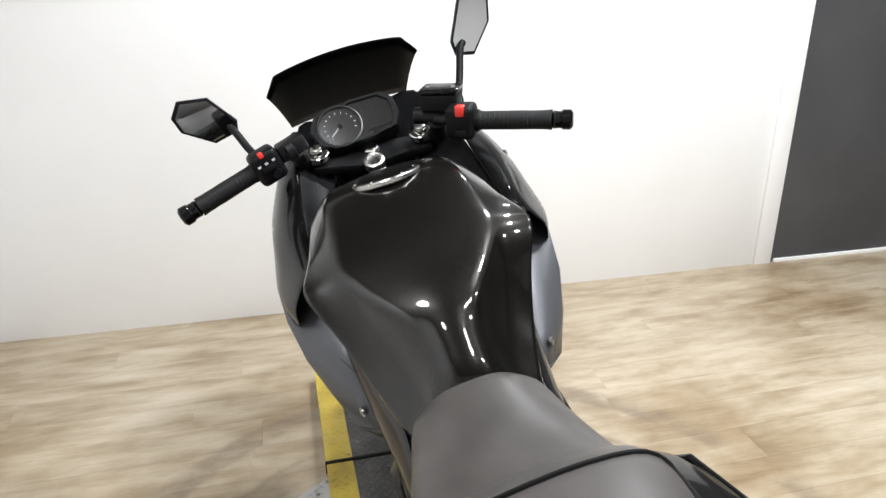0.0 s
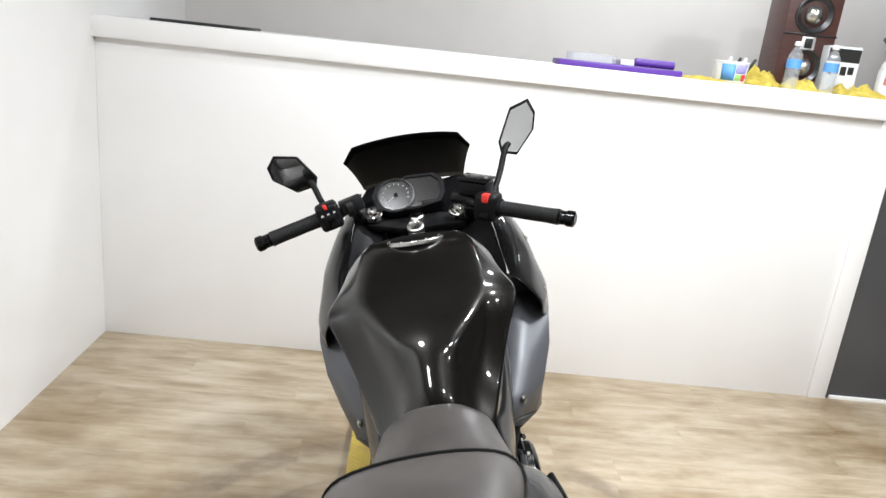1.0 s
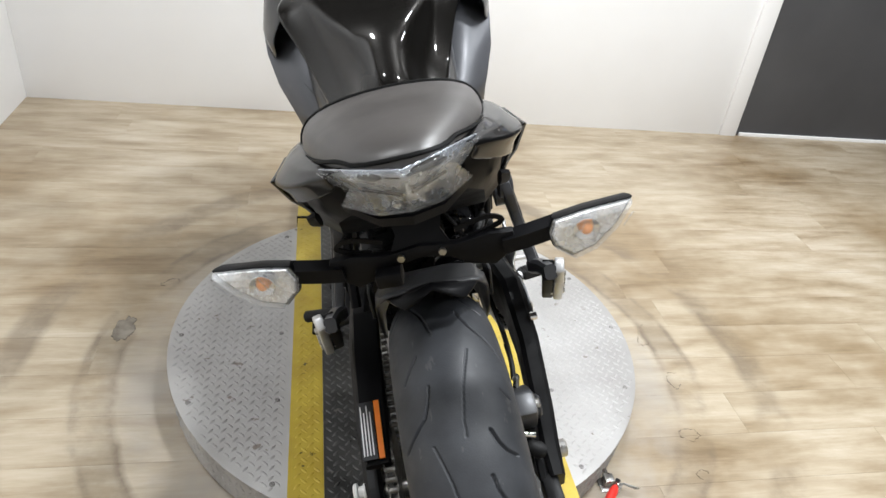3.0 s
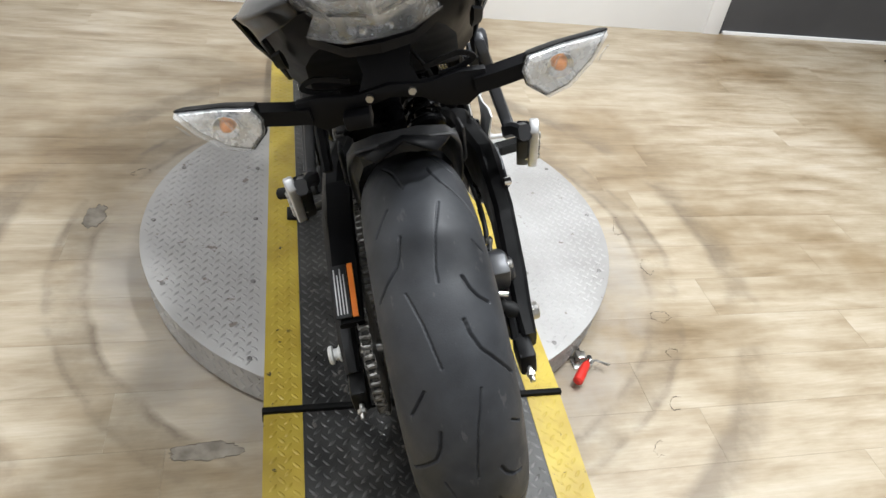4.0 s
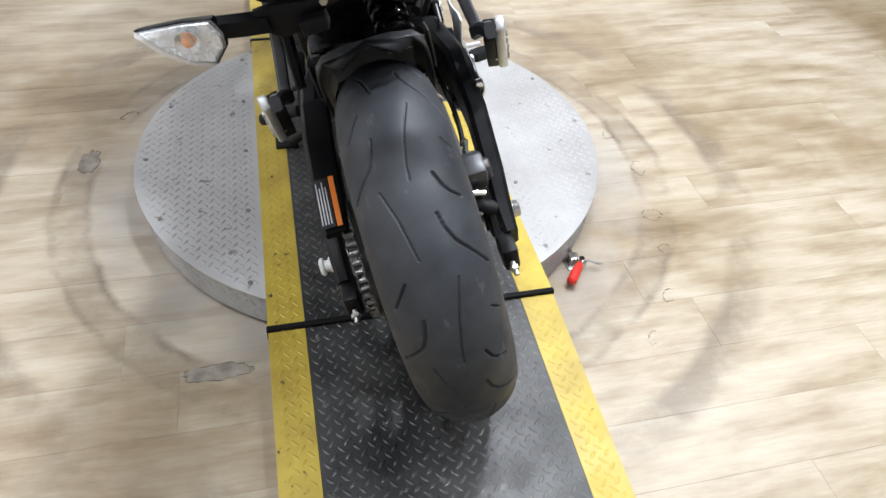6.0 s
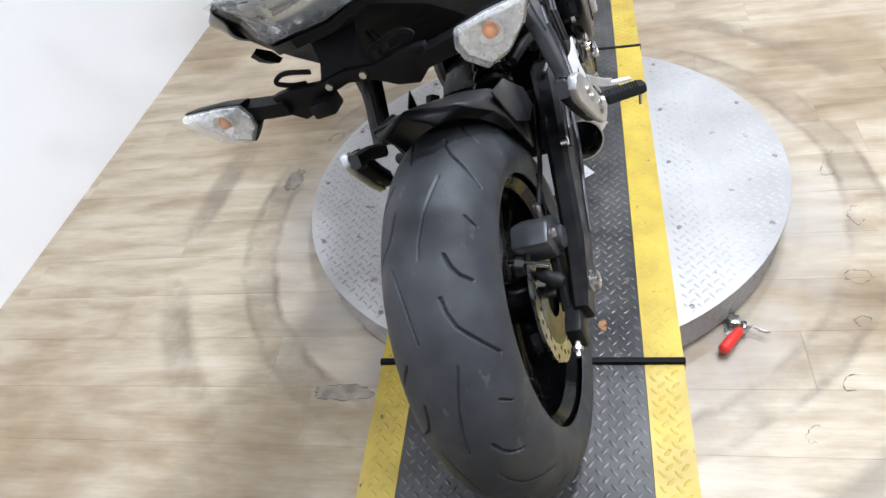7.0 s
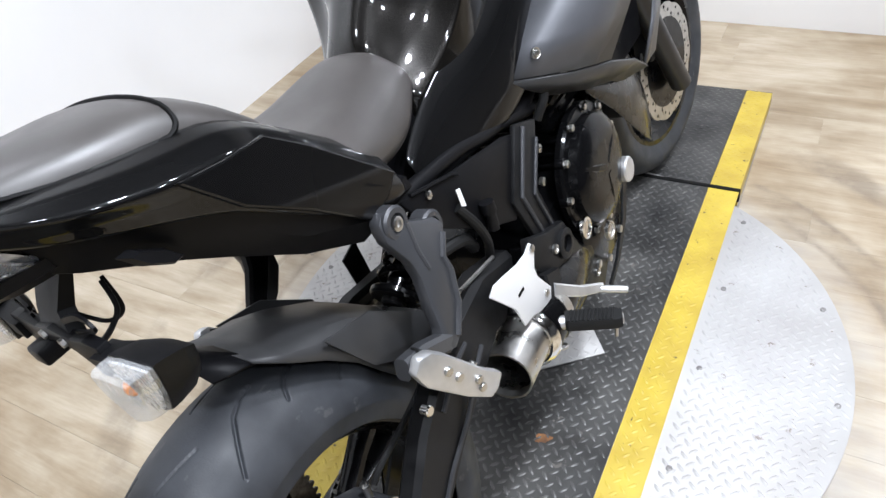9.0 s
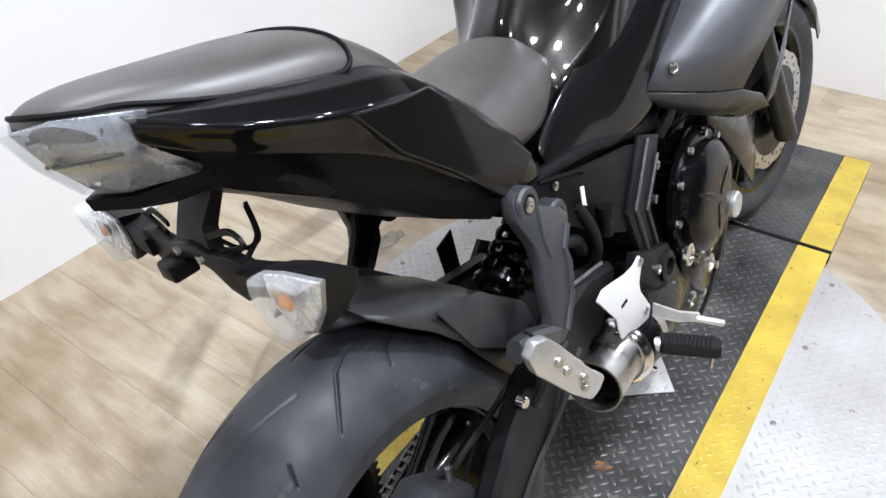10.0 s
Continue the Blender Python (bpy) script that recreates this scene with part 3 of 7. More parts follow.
# ---- tank
def tank():
    rows = []
    for y, zt, xe, ze, xh, zh, xc, zc, xk, zk, xb, zb in (
        (0.915, 1.004, 0.074, 0.998, 0.098, 0.990, 0.116, 0.975, 0.118, 0.92, 0.110, 0.79),
        (0.888, 1.034, 0.094, 1.026, 0.118, 1.010, 0.138, 0.990, 0.132, 0.92, 0.118, 0.78),
        (0.805, 1.042, 0.112, 1.028, 0.134, 1.010, 0.150, 0.990, 0.134, 0.90, 0.128, 0.76),
        (0.730, 1.026, 0.116, 1.010, 0.138, 0.990, 0.158, 0.974, 0.132, 0.87, 0.126, 0.74),
        (0.675, 1.004, 0.118, 0.990, 0.146, 0.972, 0.172, 0.966, 0.132, 0.86, 0.122, 0.73),
        (0.632, 0.984, 0.116, 0.970, 0.150, 0.960, 0.186, 0.958, 0.134, 0.85, 0.122, 0.73),
        (0.605, 0.970, 0.108, 0.954, 0.119, 0.914, 0.158, 0.906, 0.132, 0.83, 0.120, 0.72),
        (0.578, 0.955, 0.092, 0.940, 0.098, 0.874, 0.138, 0.852, 0.126, 0.79, 0.118, 0.71),
        (0.550, 0.938, 0.066, 0.926, 0.080, 0.846, 0.124, 0.815, 0.119, 0.77, 0.116, 0.71),
        (0.520, 0.916, 0.044, 0.905, 0.068, 0.826, 0.112, 0.792, 0.112, 0.76, 0.114, 0.71),
        (0.488, 0.880, 0.038, 0.870, 0.062, 0.806, 0.103, 0.776, 0.106, 0.75, 0.108, 0.70),
        (0.440, 0.832, 0.034, 0.824, 0.060, 0.786, 0.096, 0.760, 0.100, 0.74, 0.102, 0.70),
    ):
        rows.append((y, (0, zt), (xe, ze), (xh, zh), (xc, zc), (xk, zk), (xb, zb), (0, zb)))
    rings = mirrored_rows(rows)
    bm = loft(rings)
    n = len(rings[0])
    column = {v: i % n for i, v in enumerate(bm.verts)}
    layer = bm.edges.layers.float.new("crease_edge")
    for e in bm.edges:
        a, b = e.verts
        if column[a] == column[b] and max(a.co.y, b.co.y) < 0.90:
            if column[a] in (1, n - 1) and min(a.co.y, b.co.y) > 0.515:
                e[layer] = 0.45
            if column[a] in (3, n - 3) and min(a.co.y, b.co.y) > 0.47:
                e[layer] = 1.0
            if column[a] in (2, n - 2) and max(a.co.y, b.co.y) < 0.62:
                e[layer] = 0.2
    return bm


part("tank", tank(), TANKPAINT, bike, "metallic black fuel tank with raised shoulders", subsurf=3)
cap = part("fuel_cap", lathe([(0, 0.058), (0.006, 0.058), (0.009, 0.054), (0.009, 0.040), (0.006, 0.038), (0.0065, 0.001)], (0.0, 0.824, 1.021), (0, 0.20, 1), 40), DARKMETAL, bike, "dark fuel filler cap with a bright rim")
part("cap_ring", lathe([(0.002, 0.061), (0.0075, 0.061), (0.0095, 0.0595), (0.0095, 0.0555), (0.008, 0.0545)], (0.0, 0.824, 1.021), (0, 0.20, 1), 40, closed=True), STEEL, cap, "pale bare rim")
for k in range(6):
    a = k * math.pi / 3
    part("screw", lathe([(0.0, 0.004), (0.003, 0.0035), (0.003, 0.0015)], (0.052 * math.cos(a), 0.826 + 0.051 * math.sin(a), 1.0295 - 0.0102 * math.sin(a)), (0, 0.20, 1), 10), CHROME, cap)

# gloss side panels under the tank
for s in (1, -1):
    rows = []
    for y, xa, za, xb, zb, xc, zc in (
        (0.90, 0.136, 0.92, 0.165, 0.83, 0.160, 0.70),
        (0.80, 0.136, 0.895, 0.168, 0.81, 0.158, 0.68),
        (0.70, 0.126, 0.855, 0.162, 0.79, 0.148, 0.68),
        (0.60, 0.112, 0.815, 0.146, 0.745, 0.140, 0.640),
        (0.52, 0.104, 0.785, 0.132, 0.726, 0.133, 0.648),
        (0.46, 0.104, 0.770, 0.126, 0.718, 0.130, 0.658),
        (0.40, 0.106, 0.745, 0.122, 0.710, 0.128, 0.668),
        (0.36, 0.110, 0.725, 0.122, 0.700, 0.128, 0.672),
    ):
        rows.append([(s * xa, y, za), (s * (xa + xb + 0.012) / 2, y, (za + zb) / 2), (s * xb, y, zb), (s * xc, y, zc)])
    part("tank_side_panel", loft(rows, caps=False, cyclic=False), GLOSS, bike, solid=0.004, subsurf=2)


# the rear frame stands a little askew to the rest
TAIL = Matrix.Translation((-0.008, 0, 0.003)) @ Matrix.Translation((0, 0, 0.9)) @ Matrix.Rotation(radians(-2.0), 4, "Y") @ Matrix.Translation((0, 0, -0.9))

# ---- seats
def rider_seat():
    rows = []
    for y, zt, xe, ze, xs, zs, xb, zb in (
        (0.476, 0.836, 0.045, 0.832, 0.082, 0.806, 0.098, 0.780),
        (0.452, 0.847, 0.052, 0.842, 0.094, 0.806, 0.106, 0.768),
        (0.405, 0.843, 0.068, 0.836, 0.108, 0.790, 0.120, 0.722),
        (0.340, 0.832, 0.086, 0.826, 0.124, 0.785, 0.130, 0.728),
        (0.270, 0.830, 0.102, 0.826, 0.138, 0.797, 0.138, 0.74),
        (0.215, 0.856, 0.108, 0.850, 0.140, 0.822, 0.134, 0.780),
        (0.180, 0.888, 0.106, 0.880, 0.136, 0.850, 0.128, 0.79),
    ):
        rows.append((y, (0, zt), (xe, ze), (xs, zs), (xb, zb), (0, zb)))
    bm = loft(mirrored_rows(rows))
    return crease_where(bm, lambda a, b: abs(a.y - b.y) > 0.02 and min(abs(a.x), abs(b.x)) > 0.08 and min(a.z, b.z) > 0.78, 0.4)


part("rider_seat", rider_seat(), VINYL, bike, "black vinyl rider seat", subsurf=2)


def pillion_seat():
    rows = []
    for y, zt, xe, ze, xs, zs, zb in (
        (0.232, 0.872, 0.082, 0.862, 0.108, 0.842, 0.824),
        (0.200, 0.908, 0.096, 0.897, 0.120, 0.864, 0.832),
        (0.165, 0.942, 0.104, 0.930, 0.125, 0.894, 0.852),
        (0.128, 0.967, 0.106, 0.954, 0.126, 0.917, 0.868),
        (0.095, 0.976, 0.105, 0.965, 0.125, 0.927, 0.878),
        (0.040, 0.982, 0.098, 0.971, 0.119, 0.936, 0.892),
        (-0.030, 0.990, 0.076, 0.980, 0.096, 0.951, 0.918),
        (-0.090, 0.995, 0.044, 0.988, 0.060, 0.970, 0.946),
        (-0.126, 0.988, 0.026, 0.983, 0.040, 0.973, 0.958),
    ):
        rows.append((y, (0, zt), (xe, ze), (xs, zs), (xs - 0.01, zb), (0, zb)))
    return loft(mirrored_rows(rows))


pillion = part("pillion_seat", pillion_seat(), VINYL, bike, "black vinyl pillion seat with piped edge", subsurf=2)
bpy.context.view_layer.update()
shape = pillion.evaluated_get(bpy.context.evaluated_depsgraph_get())
half = [(0.030, -0.116, 0.980), (0.068, -0.088, 0.976), (0.098, -0.030, 0.955), (0.121, 0.040, 0.933), (0.127, 0.085, 0.924), (0.120, 0.116, 0.930), (0.068, 0.122, 0.962)]
loop = []
for p in spline(half + [(0, 0.122, 0.972)] + mirror_x(half[::-1]), 7, True):
    hit, q, nrm, face = shape.closest_point_on_mesh(p)
    loop.append(q + nrm * 0.001)
part("piping", tube(loop, 0.0027, 6, closed=True), PIPING, pillion)
pillion.matrix_local = TAIL

# ---- tail
for s in (1, -1):
    rows = []
    for y, xi, zi, xk, zk, xl, zl in (
        (0.310, 0.118, 0.775, 0.146, 0.738, 0.146, 0.700),
        (0.235, 0.119, 0.842, 0.152, 0.806, 0.149, 0.730),
        (0.160, 0.119, 0.911, 0.157, 0.881, 0.151, 0.785),
        (0.105, 0.120, 0.925, 0.163, 0.889, 0.150, 0.838),
        (0.045, 0.114, 0.936, 0.168, 0.903, 0.146, 0.870),
        (-0.030, 0.091, 0.954, 0.134, 0.928, 0.116, 0.906),
        (-0.068, 0.060, 0.960, 0.096, 0.953, 0.084, 0.930),
        (-0.080, 0.050, 0.966, 0.084, 0.960, 0.074, 0.940),
    ):
        rows.append([(s * xi, y, zi), (s * (xi * 0.45 + xk * 0.55), y, (zi + zk) / 2 + 0.004), (s * xk, y, zk), (s * (xl + 0.006), y, zl + (zk - zl) * 0.45), (s * xl, y, zl)])
    bm = loft(rows, caps=False, cyclic=False)
    crease_where(bm, lambda a, b: abs(a.y - b.y) > 0.02 and abs(a.z - b.z) < 0.13 and min(abs(a.x), abs(b.x)) > 0.07 and abs(a.x) / max(abs(b.x), 1e-6) > 0.5, 0.85)
    part("tail_cowl", bm, GLOSS, bike, "gloss black tail cowl", solid=0.004, subsurf=2).matrix_local = TAIL
    part("cowl_bolt", lathe([(-0.002, 0.006), (0.001, 0.0055), (0.001, 0.002)], (s * 0.147, 0.292, 0.728), (s, 0, 0), 10), PLASTIC, bike).matrix_local = TAIL
    edge = [(0.165, 0.052, 0.902), (0.162, 0.105, 0.890), (0.156, 0.160, 0.882), (0.153, 0.205, 0.842), (0.149, 0.300, 0.742), (0.148, 0.272, 0.724), (0.148, 0.232, 0.722), (0.152, 0.165, 0.788), (0.157, 0.100, 0.842)]
    part("side_panel", prism([(s * (x - 0.003), y, z) for x, y, z in edge], (s * 0.007, 0, 0.001), bevel=0.0025), GLOSS, bike, "gloss black side panel", sharp=20).matrix_local = TAIL
    # vent blister on the lower panel
    part("blister", loft([[(s * (0.118 + d * 0.012), 0.02 + w * 0.026 * c, 0.852 - w * 0.02 * c + w * 0.011 * q) for c, q in ((1, 0), (0.5, 0.87), (-0.5, 0.87), (-1, 0), (-0.5, -0.87), (0.5, -0.87))] for d, w in ((0, 1.0), (1, 0.7))]), PLASTIC, bike).matrix_local = TAIL


def under_tail():
    rows = []
    for y, zt, xl, zl, xm, zm, xb, zb in (
        (0.330, 0.76, 0.138, 0.715, 0.136, 0.70, 0.120, 0.690),
        (0.235, 0.80, 0.146, 0.742, 0.140, 0.72, 0.118, 0.690),
        (0.160, 0.85, 0.147, 0.792, 0.136, 0.76, 0.112, 0.735),
        (0.105, 0.88, 0.146, 0.850, 0.130, 0.81, 0.106, 0.780),
        (0.050, 0.90, 0.145, 0.888, 0.122, 0.85, 0.100, 0.822),
        (-0.020, 0.93, 0.112, 0.916, 0.100, 0.890, 0.080, 0.868),
        (-0.042, 0.94, 0.078, 0.926, 0.070, 0.908, 0.060, 0.886),
    ):
        rows.append((y, (0, zt), (xl - 0.004, zl), (xm, zm), (xb, zb), (0, zb - 0.004)))
    return loft(mirrored_rows(rows))


part("under_tail", under_tail(), PLASTIC, bike, "black plastic under-tail", sharp=28).matrix_local = TAIL

# tail light: clear cross-shaped lens over a bright reflector
light = group("tail_light", bike, "clear lens tail light", TAIL)


def lamp_face(inset):
    """The lens's faces: a middle keel, an upper and a lower arm on each side."""
    mid = {"a": (0, -0.140, 0.974), "m": (0, -0.128, 0.942), "g": (0, -0.106, 0.908)}
    side = {"b": (0.044, -0.124, 0.976), "c": (0.090, -0.074, 0.962), "d": (0.062, -0.074, 0.932), "e": (0.078, -0.042, 0.898), "f": (0.036, -0.086, 0.901)}
    bm = bmesh.new()
    keep = {k: bm.verts.new((x, y + inset, z)) for k, (x, y, z) in mid.items()}
    for s in (1, -1):
        v = dict(keep)
        v.update({k: bm.verts.new((s * x * (1 - inset * 2.5), y + inset, z)) for k, (x, y, z) in side.items()})
        for f in ("abdm", "bcd", "mdfg", "def"):
            bm.faces.new([v[k] for k in (f if s > 0 else f[::-1])])
    return bm


part("lens", lamp_face(0.0), LENS, light, "clear lens", solid=0.0015, sharp=10)
part("reflector", lamp_face(0.010), SILVERED, light, "bright reflector", solid=0.002, sharp=10)
lower0, lower1 = Vector((0.014, -0.103, 0.915)), Vector((0.060, -0.058, 0.906))
upper0, upper1 = Vector((0.016, -0.124, 0.958)), Vector((0.054, -0.098, 0.958))
for s in (1, -1):
    for a, b, n, r in ((lower0, lower1, 5, 0.0058), (upper0, upper1, 4, 0.0050)):
        for k in range(n):
            p = a.lerp(b, k / (n - 1))
            part("led", lathe([(0.001, r), (-0.001, r), (-0.003, r * 0.7), (-0.0015, 0.001)], (s * p.x, p.y + 0.008, p.z), (-s * 0.5, 1, 0.2), 6), CHROME if k % 3 == 0 else SILVERED, light)
    part("lamp_rib", tube([(s * 0.006, -0.118, 0.938), (s * 0.046, -0.078, 0.932)], 0.0022, 6), DARKMETAL, light)
    part("lamp_rib", tube([(s * 0.004, -0.125, 0.962), (s * 0.046, -0.108, 0.966)], 0.0018, 6), DARKMETAL, light)
bz = [(0.080, -0.030, 0.895), (0.038, -0.082, 0.894), (0.0, -0.104, 0.901), (-0.038, -0.082, 0.894), (-0.080, -0.030, 0.895)]
part("light_bezel", loft([[(x, y - 0.004, z + 0.002), (x * 0.98, y - 0.002, z - 0.010), (x * 0.9, y + 0.030, z - 0.022), (x * 0.9, y + 0.034, z - 0.004)] for x, y, z in bz]), PLASTIC, light, "black bezel under the lens")

# plate bracket and indicators
CROOK = Matrix.Translation((-0.007, -0.057, 0.821)) @ Matrix.Rotation(radians(-7.0), 4, "Z") @ Matrix.Rotation(radians(-3.0), 4, "Y") @ Matrix.Translation((0, 0.085, -0.852))
bracket = group("plate_bracket", bike, "black plate bracket, knocked slightly askew", CROOK)
part("stalk", loft([[(-0.036, -0.045, 0.90), (0.036, -0.045, 0.90), (0.030, -0.028, 0.90), (-0.030, -0.028, 0.90)], [(-0.028, -0.066, 0.872), (0.028, -0.066, 0.872), (0.026, -0.050, 0.866), (-0.026, -0.050, 0.866)], [(-0.040, -0.074, 0.848), (0.040, -0.074, 0.848), (0.038, -0.060, 0.842), (-0.038, -0.060, 0.842)]]), PLASTIC, bracket)
out = [(0.115, 0.856), (0.085, 0.858), (0.045, 0.852), (0.0, 0.858), (-0.045, 0.852), (-0.085, 0.858), (-0.115, 0.856), (-0.115, 0.832), (-0.088, 0.812), (-0.060, 0.818), (-0.035, 0.834), (0.0, 0.841), (0.035, 0.834), (0.060, 0.818), (0.088, 0.812), (0.115, 0.832)]
part("crossbar", prism([(x, -0.078, z) for x, z in out], (0, 0.012, 0), bevel=0.0015), PLASTIC, bracket)
for s in (1, -1):
    part("side_loop", strip(spline([(s * 0.045, -0.07, 0.868), (s * 0.085, -0.066, 0.876), (s * 0.104, -0.066, 0.868), (s * 0.085, -0.066, 0.858), (s * 0.06, -0.07, 0.856)], 5), 0.006, 0.003, (0, 1, 0)), PLASTIC, bracket)
    part("plate_bolt", rod((s * 0.026, -0.082, 0.846), (s * 0.026, -0.076, 0.846), 0.005, n=6), STEEL, bracket)
part("plate_lamp", box(-0.062, -0.028, -0.096, -0.066, 0.815, 0.836, 0.004), PLASTIC, bracket, "small black plate lamp")
part("wire", tube(spline([(0.03, -0.02, 0.87), (0.045, -0.028, 0.846), (0.055, -0.045, 0.838), (0.085, -0.065, 0.845)], 8), 0.0028, 6), PIPING, bracket)
part("wire", tube(spline([(0.02, -0.015, 0.87), (0.026, -0.02, 0.835), (0.01, -0.035, 0.828), (-0.01, -0.05, 0.85)], 8), 0.0025, 6), PIPING, bracket)


def indicator(s):
    g = group("indicator", bike, "clear lens turn indicator", CROOK)
    tip = lambda y: -0.15 * (y + 0.08)
    part("stem", loft([[(s * x, y + dy, z + dz) for dy, dz in ((0.012, 0.010), (0.012, -0.010), (-0.012, -0.010), (-0.012, 0.010))] for x, y, z in ((0.10, -0.072, 0.838), (0.130, -0.072, 0.842), (0.170, -0.068, 0.847))]), PLASTIC, g)
    # outline of the lens from inside to the pointed outer tip
    face = [(0.156, 0.846), (0.163, 0.864), (0.200, 0.871), (0.256, 0.876), (0.238, 0.846), (0.210, 0.819), (0.182, 0.809), (0.160, 0.828)]
    cx, cz = 0.202, 0.845
    rings = []
    for y, k, kz in ((-0.044, 0.40, 0.35), (-0.047, 0.66, 0.62), (-0.058, 0.93, 0.90), (-0.074, 1.01, 1.03), (-0.082, 1.02, 1.05)):
        rings.append([(s * (cx + (x - cx) * k), y, cz + tip(y) + (z - cz) * kz) for x, z in face])
    part("housing", loft(rings), PLASTIC, g, "black indicator housing", sharp=25)
    rings = []
    for y, k in ((-0.0825, 0.99), (-0.090, 0.985), (-0.098, 0.94), (-0.102, 0.82)):
        rings.append([(s * (cx + (x - cx) * k), y, cz + tip(y) + (z - cz) * k) for x, z in face])
    part("lens", loft(rings), PRISM, g, "clear faceted lens", sharp=20)
    rings = []
    for y, k in ((-0.085, 0.92), (-0.0865, 0.88), (-0.084, 0.35)):
        rings.append([(s * (cx + (x - cx) * k), y, cz + tip(y) + (z - cz) * k) for x, z in face])
    part("reflector", loft(rings), REFLECTOR, g, sharp=10)
    part("bulb_cup", lathe([(0.0, 0.006), (0.006, 0.016), (0.0065, 0.015), (0.001, 0.005)], (s * 0.200, -0.0870, 0.850), (0, -1, 0), 20), CHROME, g)
    part("bulb", tube(spline([(s * 0.200, -0.087, 0.850), (s * 0.200, -0.091, 0.850), (s * 0.200, -0.096, 0.851)], 3), [0.005, 0.007, 0.0078, 0.0078, 0.007, 0.0055, 0.003], 12), AMBER, g, "amber bulb")
    for k in range(5):
        x = 0.170 + 0.016 * k + (0.008 if k > 1 else 0)
        part("lens_rib", tube([(s * x, -0.099, 0.835 + 0.004 * k), (s * (x + 0.006), -0.1005, 0.850 + 0.003 * k), (s * (x + 0.012), -0.099, 0.864 + 0.001 * k)], 0.0012, 5), LENS, g)


indicator(1)
indicator(-1)


# ---- rear wheel
def rear_tyre(c, outer, width, rim_r, n=1400, m=200):
    """A worn sport tyre with a round crown; the tread grooves are pressed into it."""
    half = width / 2
    # grooves of one pitch: half width, then runs of (degrees round the wheel, metres across from the middle)
    grooves = (
        (0.0013, (95.7, 0.031), (106.5, 0.014), (115.5, 0.005), (119.0, 0.004)),
        (0.0023, (104.5, -0.033), (109.0, -0.038), (112.5, -0.047), (118.7, -0.092)),
        (0.0020, (107.5, 0.070), (110.0, 0.088)),
        (0.0026, (118.3, 0.038), (121.5, 0.046), (123.6, 0.056), (125.2, 0.073)),
        (0.0014, (119.6, -0.041), (128.0, -0.026), (138.4, -0.0145)),
        (0.0025, (128.6, 0.027), (132.0, 0.031), (136.0, 0.042), (145.0, 0.094)),
        (0.0022, (143.2, -0.044), (149.4, -0.072)),
    )
    lines = []
    for p in range(-3, 4):
        for wide, *run in grooves:
            pts = [(radians(q + 49.0 * p), w) for q, w in run]
            lines += [(u, v, wide) for u, v in zip(pts, pts[1:])]
    k = np.arange(m + 1) / m * 2 - 1
    a = k * radians(112)
    sa, ca = np.sin(a), np.cos(a)
    px = half * np.where(np.abs(a) < math.pi / 2, sa, np.sign(a) * (1 - 0.30 * (np.abs(a) - math.pi / 2)))
    drop = np.where(np.abs(a) < math.pi / 2, 1 - ca, 1 + (np.abs(a) - math.pi / 2) * 1.1)
    pr = np.maximum(outer - half * 0.97 * drop, rim_r)
    nx, nr = np.gradient(pr, k), -np.gradient(px, k)
    ln = np.hypot(nx, nr)
    nx, nr = nx / ln, nr / ln            # pointing inwards
    arc = np.concatenate([[0], np.cumsum(np.hypot(np.diff(px), np.diff(pr)))])
    arc -= arc[-1] / 2
    t = np.arange(n) / n * 2 * math.pi
    depth = np.zeros((n, m + 1))
    for (t0, w0), (t1, w1), wide in lines:
        dt = (t[:, None] - t0 + math.pi) % (2 * math.pi) - math.pi
        ux, uy = (t1 - t0) * outer, w1 - w0
        qx, qy = dt * outer, arc[None, :] - w0
        f = np.clip((qx * ux + qy * uy) / (ux * ux + uy * uy), 0, 1)
        d = np.hypot(qx - f * ux, qy - f * uy)
        depth = np.maximum(depth, 0.0045 * np.clip((wide - d) / 0.0010, 0, 1))
    x = px[None, :] + nx[None, :] * depth
    r = pr[None, :] + nr[None, :] * depth
    y, z = r * np.cos(t)[:, None], r * np.sin(t)[:, None]
    co = np.stack([x + c.x, y + c.y, z + c.z], -1).reshape(-1, 3)
    i = np.arange(n)[:, None] * (m + 1)
    j = ((np.arange(n) + 1) % n)[:, None] * (m + 1)
    col = np.arange(m)[None, :]
    quads = np.stack([i + col, i + col + 1, j + col + 1, j + col], -1).reshape(-1, 4)
    data = bpy.data.meshes.new("tyre")
    data.from_pydata(co.tolist(), [], quads.tolist())
    for p in data.polygons:
        p.use_smooth = True
    data.materials.append(RUBBER)
    ob = new("tyre", data)
    return ob


rear_wheel = group("rear_wheel", bike)
ob = rear_tyre(REAR, 0.320, 0.172, 0.210)
ob.parent = rear_wheel
tagged(ob, "worn black sport tyre")
front_wheel = group("front_wheel", bike, m=STEER)


def plain_tyre(c, outer, width, rim_r):
    half, prof = width / 2, []
    for k in range(25):
        a = radians(-112 + 224 * k / 24)
        if abs(a) < math.pi / 2:
            prof.append((half * math.sin(a), outer - half * 0.85 * (1 - math.cos(a))))
        else:
            e = abs(a) - math.pi / 2
            prof.append((math.copysign(half * (1 - 0.3 * e), a), max(outer - half * 0.85 * (1 + 1.1 * e), rim_r)))
    prof = [(-half * 0.75, rim_r - 0.004)] + prof + [(half * 0.75, rim_r - 0.004)]
    return lathe(prof, c, (1, 0, 0), 96, closed=True)


part("tyre", plain_tyre(FRONT, 0.30, 0.12, 0.214), RUBBER, front_wheel)


